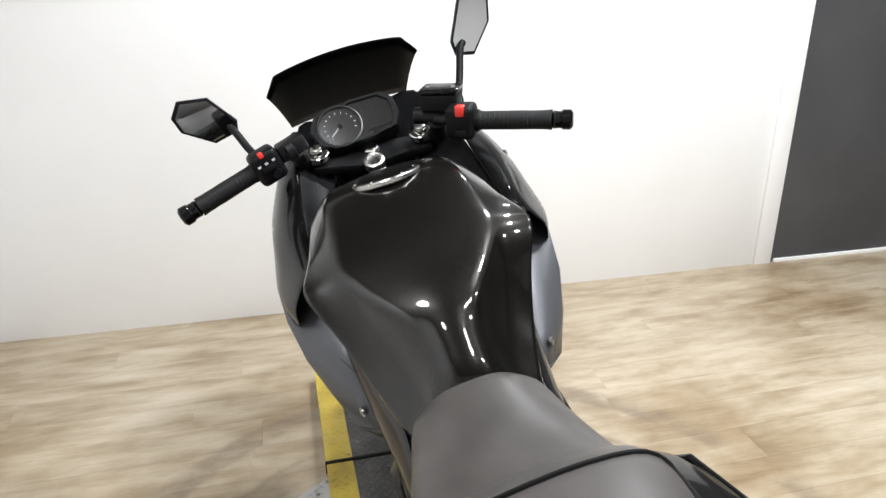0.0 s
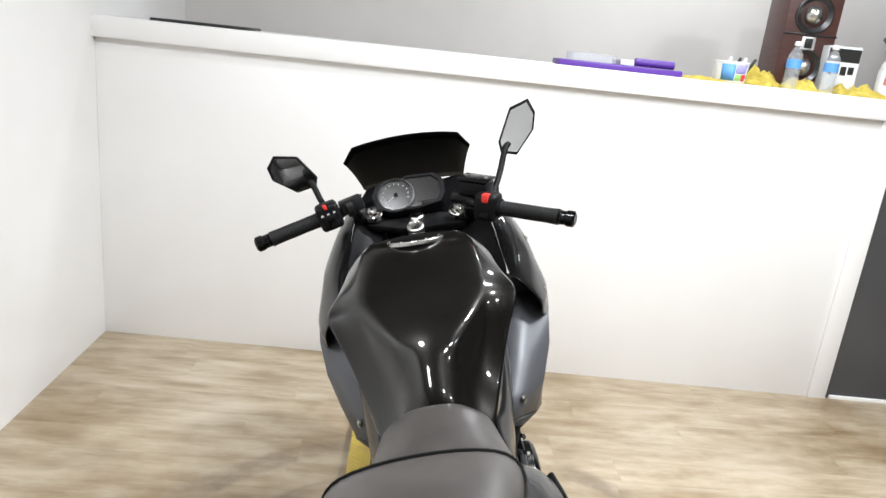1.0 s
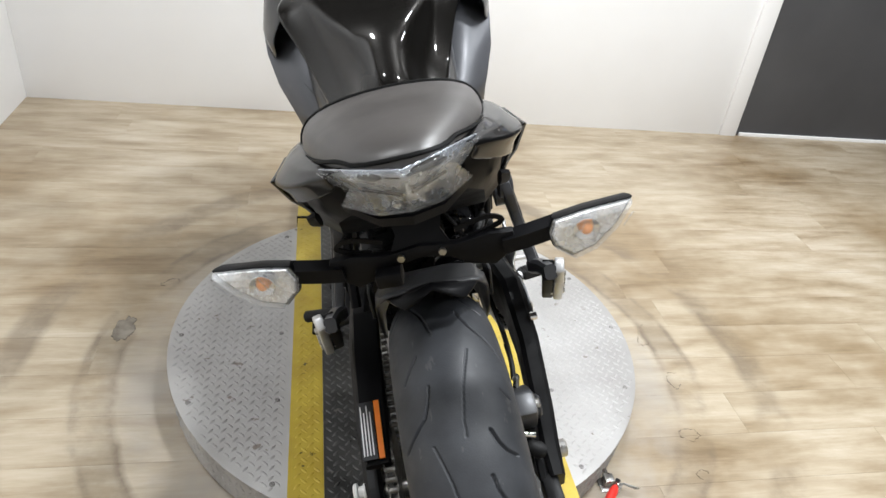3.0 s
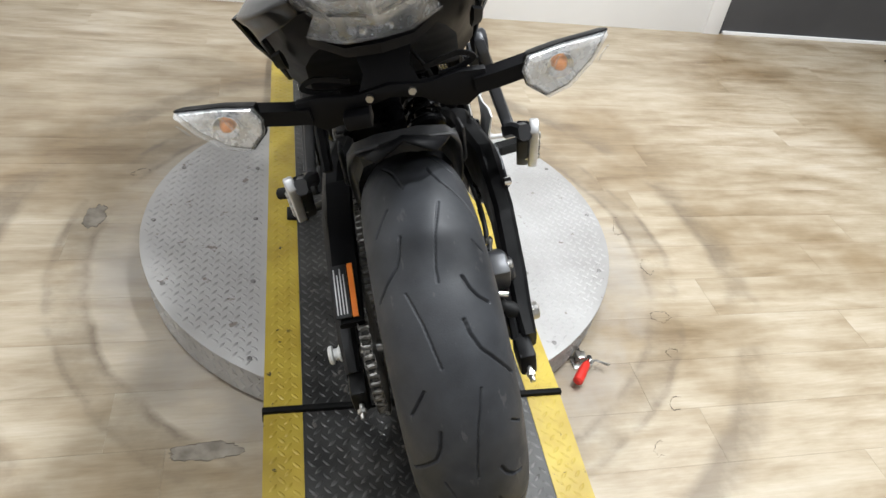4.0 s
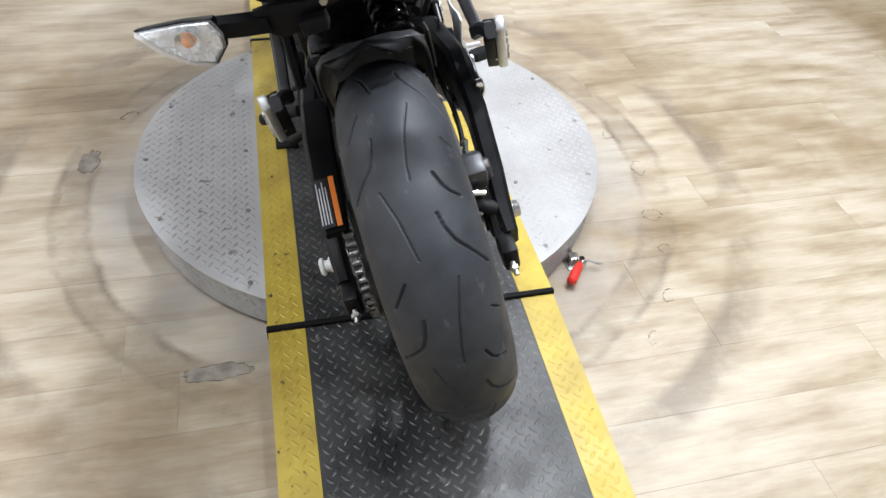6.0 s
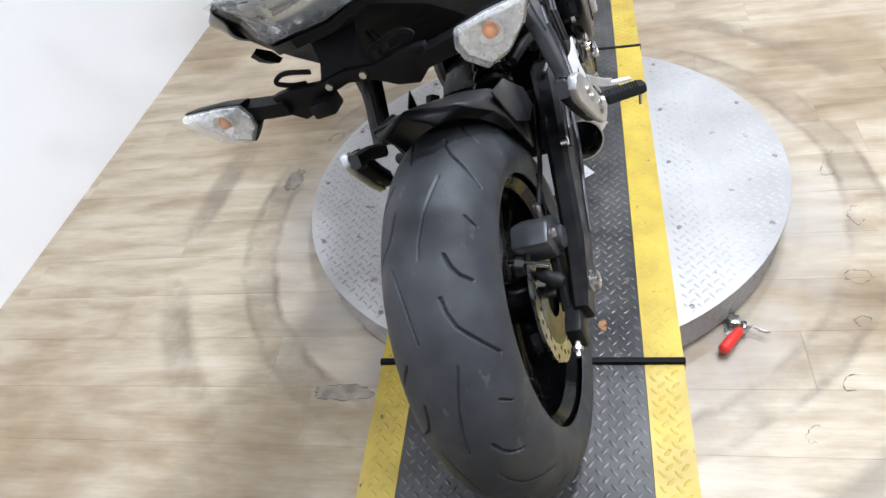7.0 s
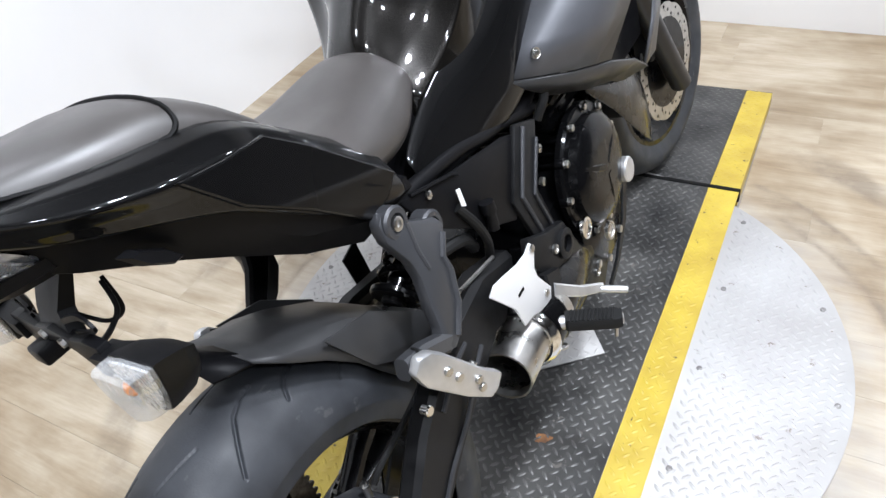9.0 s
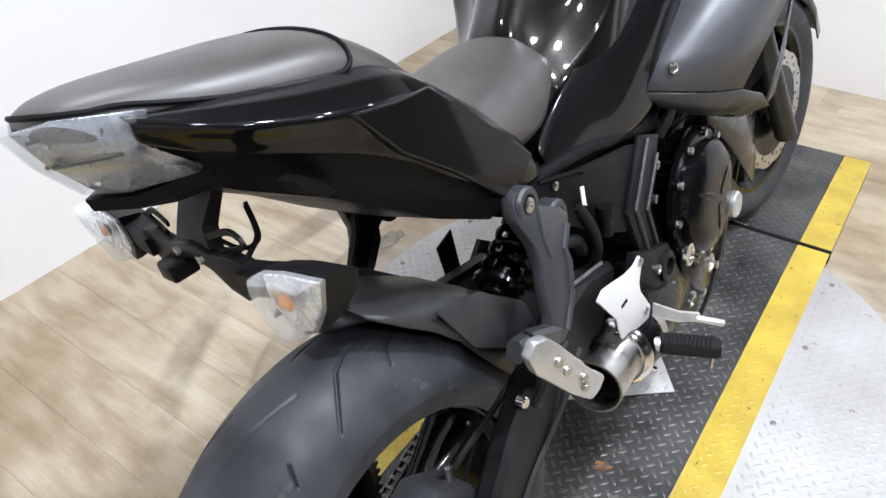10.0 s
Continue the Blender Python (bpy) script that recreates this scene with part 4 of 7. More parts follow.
def rim_mesh(c, half):
    return lathe([(-half, 0.205), (-half, 0.219), (-half + 0.006, 0.220), (-half + 0.014, 0.207), (half - 0.014, 0.207), (half - 0.006, 0.220), (half, 0.219), (half, 0.205), (half - 0.016, 0.192), (-half + 0.016, 0.192)], c, (1, 0, 0), 72, closed=True)


def spokes(c, parent, turn0, half):
    for k in range(5):
        a = turn0 + 2 * math.pi * k / 5
        bm = None
        for d in (-0.13, 0.13):
            u0, u1 = Vector((0, math.cos(a), math.sin(a))), Vector((0, math.cos(a + d), math.sin(a + d)))
            side = Vector((0, -math.sin(a), math.cos(a)))
            rings = []
            for r, w, hx, u in ((0.035, 0.016, half * 0.8, u0), (0.09, 0.012, half * 0.7, (u0 + u1).normalized()), (0.15, 0.010, half * 0.75, u1), (0.198, 0.013, half * 0.9, u1)):
                p = c + u * r
                rings.append([p + side * w + Vector((hx * 0.5, 0, 0)), p + side * w * 0.5 + Vector((hx, 0, 0)), p - side * w * 0.5 + Vector((hx, 0, 0)), p - side * w + Vector((hx * 0.5, 0, 0)), p - side * w - Vector((hx * 0.5, 0, 0)), p - side * w * 0.5 - Vector((hx, 0, 0)), p + side * w * 0.5 - Vector((hx, 0, 0)), p + side * w - Vector((hx * 0.5, 0, 0))])
            bm = loft(rings, bm)
        part("spoke", bm, ENGINE, parent)


def petal_disc(c, x, r_out, r_in, petals, parent, thick=0.005):
    """A scalloped brake disc: two rings joined, with black dots for the dark of drillings."""
    bm = bmesh.new()
    n = petals * 10
    rings = []
    for h, which in ((x - thick / 2, 0), (x - thick / 2, 1), (x + thick / 2, 1), (x + thick / 2, 0)):
        ring = []
        for k in range(n):
            a = 2 * math.pi * k / n
            r = r_out * (1 - 0.035 * (1 - abs(math.sin(petals * a / 2)) ** 0.6)) if which else r_in * (1 + 0.04 * math.cos(petals * a))
            ring.append((c.x + h, c.y + r * math.cos(a), c.z + r * math.sin(a)))
        rings.append(ring)
    disc = part("brake_disc", loft(rings, bm, loop=True), STEEL, parent, "scalloped steel brake disc")
    for k in range(petals * 3):
        a = 2 * math.pi * k / (petals * 3)
        r = r_in + (r_out - r_in) * (0.30, 0.52, 0.74)[k % 3]
        for h in (-1, 1):
            p = Vector((c.x + x + h * thick * 0.5, c.y + r * math.cos(a), c.z + r * math.sin(a)))
            # no hole is cut: a thin black disc gives the drilling's shade
            part("drilling_shade", lathe([(0, 0.0042), (h * 0.0004, 0.0040)], p, (1, 0, 0), 8), PIPING, disc)
    part("carrier", lathe([(x - 0.003, 0.036), (x + 0.003, 0.036), (x + 0.003, r_in + 0.006), (x - 0.003, r_in + 0.006)], c, (1, 0, 0), 24, closed=True), ENGINE, parent)


part("rim", rim_mesh(REAR, 0.068), ENGINE, rear_wheel, "black alloy rim")
part("hub", lathe([(-0.075, 0.03), (-0.07, 0.042), (-0.02, 0.036), (0.02, 0.036), (0.075, 0.046), (0.08, 0.03)], REAR, (1, 0, 0), 28), ENGINE, rear_wheel)
spokes(REAR, rear_wheel, 0.35, 0.022)
petal_disc(REAR, 0.086, 0.112, 0.075, 10, rear_wheel)
part("rim", rim_mesh(FRONT, 0.048), ENGINE, front_wheel, "black alloy rim")
part("hub", lathe([(-0.06, 0.03), (-0.05, 0.038), (0.05, 0.038), (0.06, 0.03)], FRONT, (1, 0, 0), 28), ENGINE, front_wheel)
spokes(FRONT, front_wheel, 0.6, 0.018)
for s in (1, -1):
    petal_disc(FRONT, s * 0.068, 0.150, 0.108, 12, front_wheel)
teeth = []
for k in range(46 * 4):
    a = 2 * math.pi * k / (46 * 4)
    r = 0.104 + (0.004 if k % 4 in (1, 2) else -0.003)
    teeth.append((r * math.cos(a), r * math.sin(a)))
part("sprocket", slab(teeth, 0.005, Matrix.Translation(REAR + Vector((-0.116, 0, 0))) @ Matrix.Rotation(math.pi / 2, 4, "Y")), CHAINSTEEL, rear_wheel)

# ---- swing arm, chain, brake
SW_R = [(0.105, 0.46, 0.43), (0.125, 0.36, 0.475), (0.146, 0.24, 0.475), (0.150, 0.15, 0.435), (0.147, 0.06, 0.368), (0.143, 0.0, 0.332), (0.142, -0.05, 0.318)]


def arm(points, high, thick):
    """A bar along the bike with a given height at each point, chamfered."""
    rings = []
    for i, p in enumerate(points):
        p = Vector(p)
        a, b = Vector(points[max(i - 1, 0)]), Vector(points[min(i + 1, len(points) - 1)])
        ahead = (b - a).normalized()
        up = Vector((1, 0, 0)).cross(ahead).normalized()
        if up.z < 0:
            up = -up
        h, t = high[i] / 2, thick[i] / 2
        c = min(h, t) * 0.45
        rings.append([p + up * u + Vector((v, 0, 0)) for u, v in ((h, t - c), (h - c, t), (-h + c, t), (-h, t - c), (-h, -t + c), (-h + c, -t), (h - c, -t), (h, -t + c))])
    return rings


swing = group("swing_arm", bike, "black swing arm")
part("right_arm", loft(arm(SW_R, [0.10, 0.105, 0.115, 0.10, 0.075, 0.062, 0.05], [0.04, 0.042, 0.036, 0.034, 0.034, 0.03, 0.024])), CAST, swing)
SW_L = [(-0.110, 0.46, 0.42), (-0.138, 0.36, 0.425), (-0.152, 0.24, 0.41), (-0.156, 0.13, 0.375), (-0.156, 0.05, 0.345), (-0.156, 0.0, 0.332), (-0.154, -0.05, 0.318)]
part("left_arm", loft(arm(SW_L, [0.09, 0.085, 0.08, 0.07, 0.062, 0.058, 0.048], [0.04, 0.04, 0.034, 0.032, 0.032, 0.03, 0.024])), CAST, swing)
part("brace", loft(arm([(-0.12, 0.345, 0.43), (0, 0.36, 0.45), (0.125, 0.33, 0.47)], [0.06, 0.07, 0.06], [0.05, 0.05, 0.05])), CAST, swing)
# raised rib on the outside of the right arm
part("rib", tube(spline([(0.168, 0.285, 0.475), (0.171, 0.235, 0.452), (0.170, 0.20, 0.425), (0.168, 0.135, 0.395), (0.166, 0.085, 0.358)], 5), 0.0035, 6), BRACKET, swing)
part("rib", tube(spline([(0.167, 0.26, 0.505), (0.170, 0.22, 0.500), (0.170, 0.17, 0.475)], 5), 0.0035, 6), BRACKET, swing)
part("arm_bolt", lathe([(-0.006, 0.0075), (0.004, 0.0075), (0.006, 0.006), (0.006, 0.001)], (0.166, 0.152, 0.500), (1, 0, 0), 14), CHROME, swing, "bright bolt")
part("axle_nut", lathe([(-0.012, 0.018), (0.0, 0.018), (0.002, 0.015), (0.010, 0.015), (0.012, 0.012), (0.013, 0.006), (0.008, 0.005)], (0.160, 0.0, 0.332), (1, 0, 0), 12), STEEL, swing, "steel axle nut")
part("axle", rod((-0.180, 0.0, 0.326), (0.155, 0.0, 0.326), 0.011), STEEL, swing)
for s in (1, -1):
    ax = 0.128 if s > 0 else -0.150
    adj = part("chain_adjuster", box(ax - 0.014, ax + 0.014, -0.098, -0.038, 0.288, 0.336, 0.006), CAST, swing, "black chain adjuster block")
    part("adjuster_bolt", rod((ax, -0.096, 0.308), (ax, -0.122, 0.302), 0.0045, n=10), STEEL, adj)
    part("lock_nut", lathe([(0, 0.008), (0.007, 0.008)], (ax, -0.106, 0.3055), (0, -1, -0.2), 6), STEEL, adj)
spool = part("stand_spool", lathe([(0, 0.014), (0.003, 0.014), (0.005, 0.010), (0.012, 0.010), (0.014, 0.016), (0.019, 0.016), (0.021, 0.013), (0.021, 0.004)], (-0.172, 0.0, 0.330), (-1, 0, 0), 20), WHITEPLASTIC, swing, "white paddock stand spool")
# chain guard with its stickers
guard = part("chain_guard", loft(arm([(-0.128, 0.28, 0.475), (-0.132, 0.18, 0.466), (-0.134, 0.06, 0.448), (-0.134, -0.035, 0.428)], [0.016, 0.018, 0.018, 0.014], [0.05, 0.05, 0.048, 0.04])), PLASTIC, swing, "black chain guard")
GT = Matrix.Translation((-0.134, 0.012, 0.4505)) @ Matrix.Rotation(radians(10.5), 4, "X")
part("orange_sticker", box(0.004, 0.013, -0.045, 0.060, -0.001, 0.0014, m=GT), ORANGE, guard, "orange warning strip")
part("label", box(-0.022, 0.002, -0.045, 0.060, -0.001, 0.0012, m=GT), DARKMETAL, guard, "dark warning label")
for k in range(4):
    part("print_bar", box(-0.0195 + 0.005 * k, -0.0175 + 0.005 * k, -0.038, 0.052 - 0.012 * (k % 2), 0.0012, 0.0016, m=GT), ALU, guard)


def chain_path():
    pts = []
    for k in range(25):
        a = radians(80 + 200 * k / 24)
        pts.append(Vector((-0.118, -0.0 + 0.106 * math.cos(a) * 1.0, 0.326 + 0.106 * math.sin(a))))
    for k in range(9):
        a = radians(-85 + 170 * k / 8)
        pts.append(Vector((-0.118, 0.52 + 0.04 * math.cos(a), 0.40 + 0.04 * math.sin(a))))
    out, n, total = [], len(pts), 0
    for i in range(n):
        a, b = pts[i], pts[(i + 1) % n]
        steps = max(1, round((b - a).length / 0.0053))
        out += [a.lerp(b, j / steps) for j in range(steps)]
    return out


cp = chain_path()
pick = cp[::3]
bm = bmesh.new()
for i, p in enumerate(pick):
    q = pick[(i + 1) % len(pick)]
    d = (q - p)
    u = d.normalized()
    up = Vector((1, 0, 0)).cross(u)
    wide = 0.0085 if i % 2 else 0.0065
    for s in (1, -1):
        c0 = Vector((s * wide, 0, 0))
        ring = [p - u * 0.003 + up * 0.0045, p + u * 0.003 + up * 0.0055, p.lerp(q, 0.5) + up * 0.0035, q - u * 0.003 + up * 0.0055, q + u * 0.003 + up * 0.0045, q + u * 0.003 - up * 0.0045, q - u * 0.003 - up * 0.0055, p.lerp(q, 0.5) - up * 0.0035, p + u * 0.003 - up * 0.0055, p - u * 0.003 - up * 0.0045]
        vs = [[bm.verts.new(v + c0 + Vector((h, 0, 0))) for v in ring] for h in (-0.0008, 0.0008)]
        bm.faces.new(vs[0][::-1])
        bm.faces.new(vs[1])
        for a in range(10):
            b = (a + 1) % 10
            bm.faces.new((vs[0][a], vs[0][b], vs[1][b], vs[1][a]))
    rod(p - Vector((0.007, 0, 0)), p + Vector((0.007, 0, 0)), 0.0048, n=8, bm=bm)
part("chain", bm, CHAINSTEEL, bike, "oiled steel drive chain")

# rear caliper, bracket, hose
cal = group("rear_caliper", bike, "black rear brake caliper", Matrix.Translation((-0.004, -0.016, -0.026)))
part("caliper_body", prism([(0.070, 0.100, 0.405), (0.070, 0.085, 0.455), (0.070, 0.035, 0.492), (0.070, -0.005, 0.480), (0.070, 0.010, 0.430), (0.070, 0.050, 0.392)], (0.062, 0, 0), bevel=0.008), BRACKET, cal)
part("piston_cover", lathe([(0, 0.020), (0.012, 0.020), (0.016, 0.016), (0.016, 0.002)], (0.128, 0.045, 0.440), (1, 0, 0), 20), BRACKET, cal)
part("bracket", loft(arm([(0.118, 0.05, 0.41), (0.122, 0.01, 0.385), (0.122, -0.02, 0.345)], [0.05, 0.045, 0.05], [0.016, 0.014, 0.014])), CAST, cal)
for y, z in ((0.068, 0.432), (0.024, 0.470)):
    part("caliper_bolt", lathe([(0, 0.008), (0.006, 0.008), (0.008, 0.006), (0.005, 0.003)], (0.131, y, z), (1, 0, 0), 8), STEEL, cal)
part("slide_pin", rod((0.060, -0.006, 0.458), (0.120, -0.012, 0.440), 0.0055, n=12), CHROME, cal)
part("pin_nut", rod((0.070, -0.007, 0.455), (0.082, -0.008, 0.451), 0.010, n=6), STEEL, cal)
part("boot", tube([(0.095, -0.004, 0.425), (0.105, -0.01, 0.420), (0.112, -0.014, 0.415), (0.122, -0.018, 0.410), (0.132, -0.022, 0.406)], [0.010, 0.014, 0.011, 0.014, 0.010], 12), GRIPRUBBER, cal)
part("bleed_nipple", tube([(0.110, 0.070, 0.462), (0.112, 0.072, 0.475), (0.113, 0.073, 0.488), (0.113, 0.073, 0.492)], [0.006, 0.005, 0.0065, 0.004], 10), STEEL, cal)
part("brake_hose", tube(spline([(0.110, 0.085, 0.470), (0.114, 0.11, 0.482), (0.116, 0.17, 0.490), (0.112, 0.26, 0.500), (0.104, 0.36, 0.50)], 8), 0.0045, 8), GRIPRUBBER, cal)
part("sensor_wire", tube(spline([(0.112, 0.15, 0.492), (0.116, 0.09, 0.450), (0.114, 0.02, 0.400), (0.110, -0.02, 0.36)], 8), 0.0025, 6), PIPING, cal)

# hugger over the rear tyre
rings = []
for deg, half_w, drop in ((99, 0.072, 0.006), (105, 0.084, 0.020), (113, 0.092, 0.040), (122, 0.096, 0.060), (131, 0.098, 0.080), (141, 0.098, 0.090), (150, 0.096, 0.090)):
    a = radians(deg)
    ring = []
    for u, d in ((-1.0, 1.0), (-0.96, 0.45), (-0.8, 0.12), (-0.4, 0.0), (0.4, 0.0), (0.8, 0.12), (0.96, 0.45), (1.0, 1.0)):
        r = 0.350 + (0.010 if deg < 103 else 0) - d * drop
        ring.append((u * half_w, -r * math.cos(a), 0.326 + r * math.sin(a)))
    rings.append(ring)
hugger = part("hugger", loft(rings, caps=False, cyclic=False), HUGGER, bike, "matte dark grey rear hugger", solid=0.004)
tip = []
for deg, half_w, lift in ((93, 0.044, 0.030), (96, 0.058, 0.026), (100, 0.070, 0.012)):
    a = radians(deg)
    tip.append([(u * half_w, -(0.352 + lift * (1 - 0.9 * abs(u))) * math.cos(a), 0.326 + (0.352 + lift * (1 - 0.9 * abs(u))) * math.sin(a)) for u in (-1, -0.5, 0, 0.5, 1)])
part("hugger_tip", loft(tip, caps=False, cyclic=False), PLASTIC, hugger, solid=0.005)
for s in (1, -1):
    part("side_web", prism([(s * 0.096, 0.125, 0.640), (s * 0.098, 0.20, 0.615), (s * 0.102, 0.275, 0.545), (s * 0.104, 0.285, 0.500), (s * 0.104, 0.225, 0.508), (s * 0.100, 0.165, 0.555)], (s * 0.004, 0, 0), bevel=0.0012), HUGGER, hugger)

# shock absorber, lying across under the seat
shock = group("shock_absorber", bike, "black rear shock absorber")
s0, s1 = Vector((0.055, 0.275, 0.545)), Vector((0.045, 0.50, 0.64))
coil = []
for k in range(8 * 16 + 1):
    u = k / (8 * 16)
    a = 2 * math.pi * 8 * u
    ax = (s1 - s0).normalized()
    si = ax.orthogonal().normalized()
    coil.append(s0.lerp(s1, 0.1 + 0.8 * u) + (si * math.cos(a) + ax.cross(si) * math.sin(a)) * 0.030)
part("spring", tube(coil, 0.0055, 8), ENGINE, shock)
part("damper", rod(s0, s1, 0.018, bevel=0.003), ENGINE, shock)
part("spring_seat", rod(s0.lerp(s1, 0.04), s0.lerp(s1, 0.09), 0.037, bevel=0.003, n=24), ENGINE, shock)
part("shock_bolt", rod((0.03, 0.262, 0.548), (0.105, 0.262, 0.548), 0.008, n=12), STEEL, shock)

# passenger foot rest brackets
for s in (1, -1):
    hang = group("rest_bracket", bike, "dark grey passenger foot rest bracket", Matrix.Translation((0.0 if s > 0 else 0.026, 0, 0.0 if s > 0 else -0.016)))
    part("upper_ear", lathe([(-0.010, 0.022), (0.010, 0.022), (0.013, 0.019), (0.013, 0.013), (0.008, 0.012), (0.008, 0.001)], (s * 0.155, 0.248, 0.714), (s, 0, 0), 20), BRACKET, hang)
    part("front_ear", lathe([(-0.010, 0.022), (0.010, 0.022), (0.013, 0.019), (0.013, 0.013), (0.008, 0.012), (0.008, 0.001)], (s * 0.155, 0.300, 0.668), (s, 0, 0), 20), BRACKET, hang)
    for y, z in ((0.248, 0.714), (0.300, 0.668)):
        part("socket_bolt", lathe([(0.004, 0.009), (0.012, 0.009), (0.013, 0.007), (0.013, 0.0045), (0.009, 0.004), (0.009, 0.001)], (s * 0.157, y, z), (s, 0, 0), 14), STEEL, hang)
    plate = [(0.226, 0.728), (0.240, 0.736), (0.258, 0.727), (0.268, 0.703), (0.290, 0.688), (0.304, 0.681), (0.311, 0.666), (0.300, 0.652), (0.284, 0.641), (0.284, 0.620), (0.262, 0.584), (0.246, 0.571), (0.230, 0.556), (0.212, 0.550), (0.198, 0.570), (0.210, 0.584), (0.218, 0.612), (0.231, 0.644), (0.233, 0.667), (0.221, 0.706)]
    at = lambda y, z, d=0.0: (s * (0.146 + (0.72 - z) * 0.21 + d), y, z)
    part("arm", prism([at(y, z) for y, z in plate], (s * 0.018, 0, 0), bevel=0.004), BRACKET, hang, sharp=25)
    part("arm_rib", tube([at(y, z, 0.018) for y, z in ((0.300, 0.660), (0.278, 0.640), (0.277, 0.621), (0.257, 0.586), (0.240, 0.572), (0.226, 0.560))], 0.0042, 8), BRACKET, hang)
    part("arm_rib", tube([at(y, z, 0.018) for y, z in ((0.262, 0.704), (0.252, 0.672), (0.250, 0.645))], 0.0030, 6), BRACKET, hang)
    part("clevis", loft(arm([(s * 0.186, 0.214, 0.560), (s * 0.192, 0.165, 0.592), (s * 0.196, 0.128, 0.606)], [0.026, 0.024, 0.026], [0.022, 0.022, 0.020])), BRACKET, hang)
    out = [(0.000, 0.010), (0.014, 0.020), (0.040, 0.021), (0.120, 0.014), (0.150, 0.016), (0.155, -0.004), (0.150, -0.018), (0.105, -0.022), (0.030, -0.020), (0.004, -0.010)]
    along = Vector((s * 0.016, 0.090, -0.128)).normalized()
    across = Vector((s * 0.25, 0.80, 0.56)).normalized()
    nrm = along.cross(across).normalized()
    if nrm.x * s < 0:
        nrm = -nrm
    base = Vector((s * 0.204, 0.132, 0.614))
    peg = part("foot_rest", prism([base + along * a + across * b for a, b in out], nrm * 0.016, bevel=0.004), ALU, hang, "bare aluminium folding foot rest")
    for a, b in ((0.050, 0.004), (0.072, 0.000), (0.108, 0.002), (0.120, -0.006)):
        part("rest_bolt", rod(base + along * a + across * b + nrm * 0.015, base + along * a + across * b + nrm * 0.020, 0.006, n=10, bevel=0.001), STEEL, peg)
    part("rest_block", prism([base + along * a + across * b * 0.8 for a, b in out[1:-1]], nrm * -0.020, bevel=0.003), GRIPRUBBER, peg, "black rubber underside")
    part("pivot_pin", rod(base + along * 0.108 - across * 0.018, base + along * 0.108 + across * 0.018, 0.005, n=10), STEEL, hang)
# strut of the rear frame
part("rear_strut", loft(arm([(-0.120, 0.27, 0.705), (-0.125, 0.240, 0.640), (-0.128, 0.185, 0.570)], [0.060, 0.036, 0.028], [0.02, 0.018, 0.016])), PLASTIC, bike)

# ---- frame, side covers
for s in (1, -1):
    part("frame_rail", tube(spline([(s * 0.116, 0.27, 0.700), (s * 0.120, 0.35, 0.694), (s * 0.122, 0.45, 0.680), (s * 0.124, 0.55, 0.654), (s * 0.118, 0.70, 0.64), (s * 0.10, 0.92, 0.80), (s * 0.05, 1.02, 0.93)], 6), 0.012, 12), PLASTIC, bike, "black frame tube")
    part("frame_rail", tube([(s * 0.124, 0.56, 0.652), (s * 0.120, 0.72, 0.60), (s * 0.11, 0.90, 0.62), (s * 0.06, 1.02, 0.86)], 0.012, 12), PLASTIC, bike, "black frame tube")
    cover = part("side_cover", prism([(s * 0.128, 0.298, 0.706), (s * 0.133, 0.405, 0.676), (s * 0.137, 0.540, 0.644), (s * 0.138, 0.575, 0.628), (s * 0.138, 0.500, 0.520), (s * 0.136, 0.430, 0.560), (s * 0.129, 0.330, 0.640)], (s * 0.006, 0, 0), bevel=0.003), PLASTIC, bike, "black plastic side cover")
    part("cover_ridge", tube([(s * 0.136, 0.318, 0.702), (s * 0.141, 0.400, 0.676), (s * 0.142, 0.412, 0.668)], 0.003, 6), PLASTIC, cover)
    part("cover_bolt", lathe([(0, 0.006), (0.003, 0.006), (0.004, 0.004)], (s * 0.139, 0.345, 0.683), (s, 0, 0), 12), STEEL, cover)
part("white_tag", prism([(0.1465, 0.389, 0.658), (0.1465, 0.398, 0.655), (0.1462, 0.397, 0.626), (0.1462, 0.388, 0.632)], (0.0012, 0, 0)), WHITEPLASTIC, bike, "small white sticker")
# long drop tube and its edge plate beside the engine
part("drop_plate", prism([(0.140, 0.571, 0.645), (0.140, 0.498, 0.552), (0.140, 0.522, 0.462), (0.140, 0.590, 0.440), (0.140, 0.572, 0.530), (0.140, 0.632, 0.618)], (0.010, 0, 0), bevel=0.003), CAST, bike, "grey frame plate")
part("drop_ridge", tube([(0.152, 0.612, 0.596), (0.152, 0.556, 0.528), (0.152, 0.574, 0.452)], 0.0036, 8), BRACKET, bike)
part("drop_ridge", tube([(0.152, 0.586, 0.632), (0.152, 0.520, 0.548), (0.152, 0.541, 0.462)], 0.0042, 8), BRACKET, bike)
pivot = part("pivot_plate", prism([(0.148, 0.478, 0.500), (0.148, 0.530, 0.470), (0.148, 0.590, 0.448), (0.148, 0.622, 0.365), (0.148, 0.700, 0.270), (0.148, 0.655, 0.238), (0.148, 0.560, 0.312), (0.148, 0.512, 0.375), (0.148, 0.462, 0.460)], (0.016, 0, 0), bevel=0.004), CAST, bike, "black foot rest plate")
part("pivot_bush", lathe([(0, 0.026), (0.006, 0.026), (0.008, 0.022), (0.008, 0.015), (-0.004, 0.014), (-0.004, 0.001)], (0.164, 0.568, 0.418), (1, 0, 0), 24), CAST, pivot)
for y, z in ((0.536, 0.432), (0.640, 0.290)):
    part("plate_bolt", lathe([(0, 0.008), (0.005, 0.008), (0.006, 0.005), (0.003, 0.003)], (0.164, y, z), (1, 0, 0), 12), STEEL, pivot)
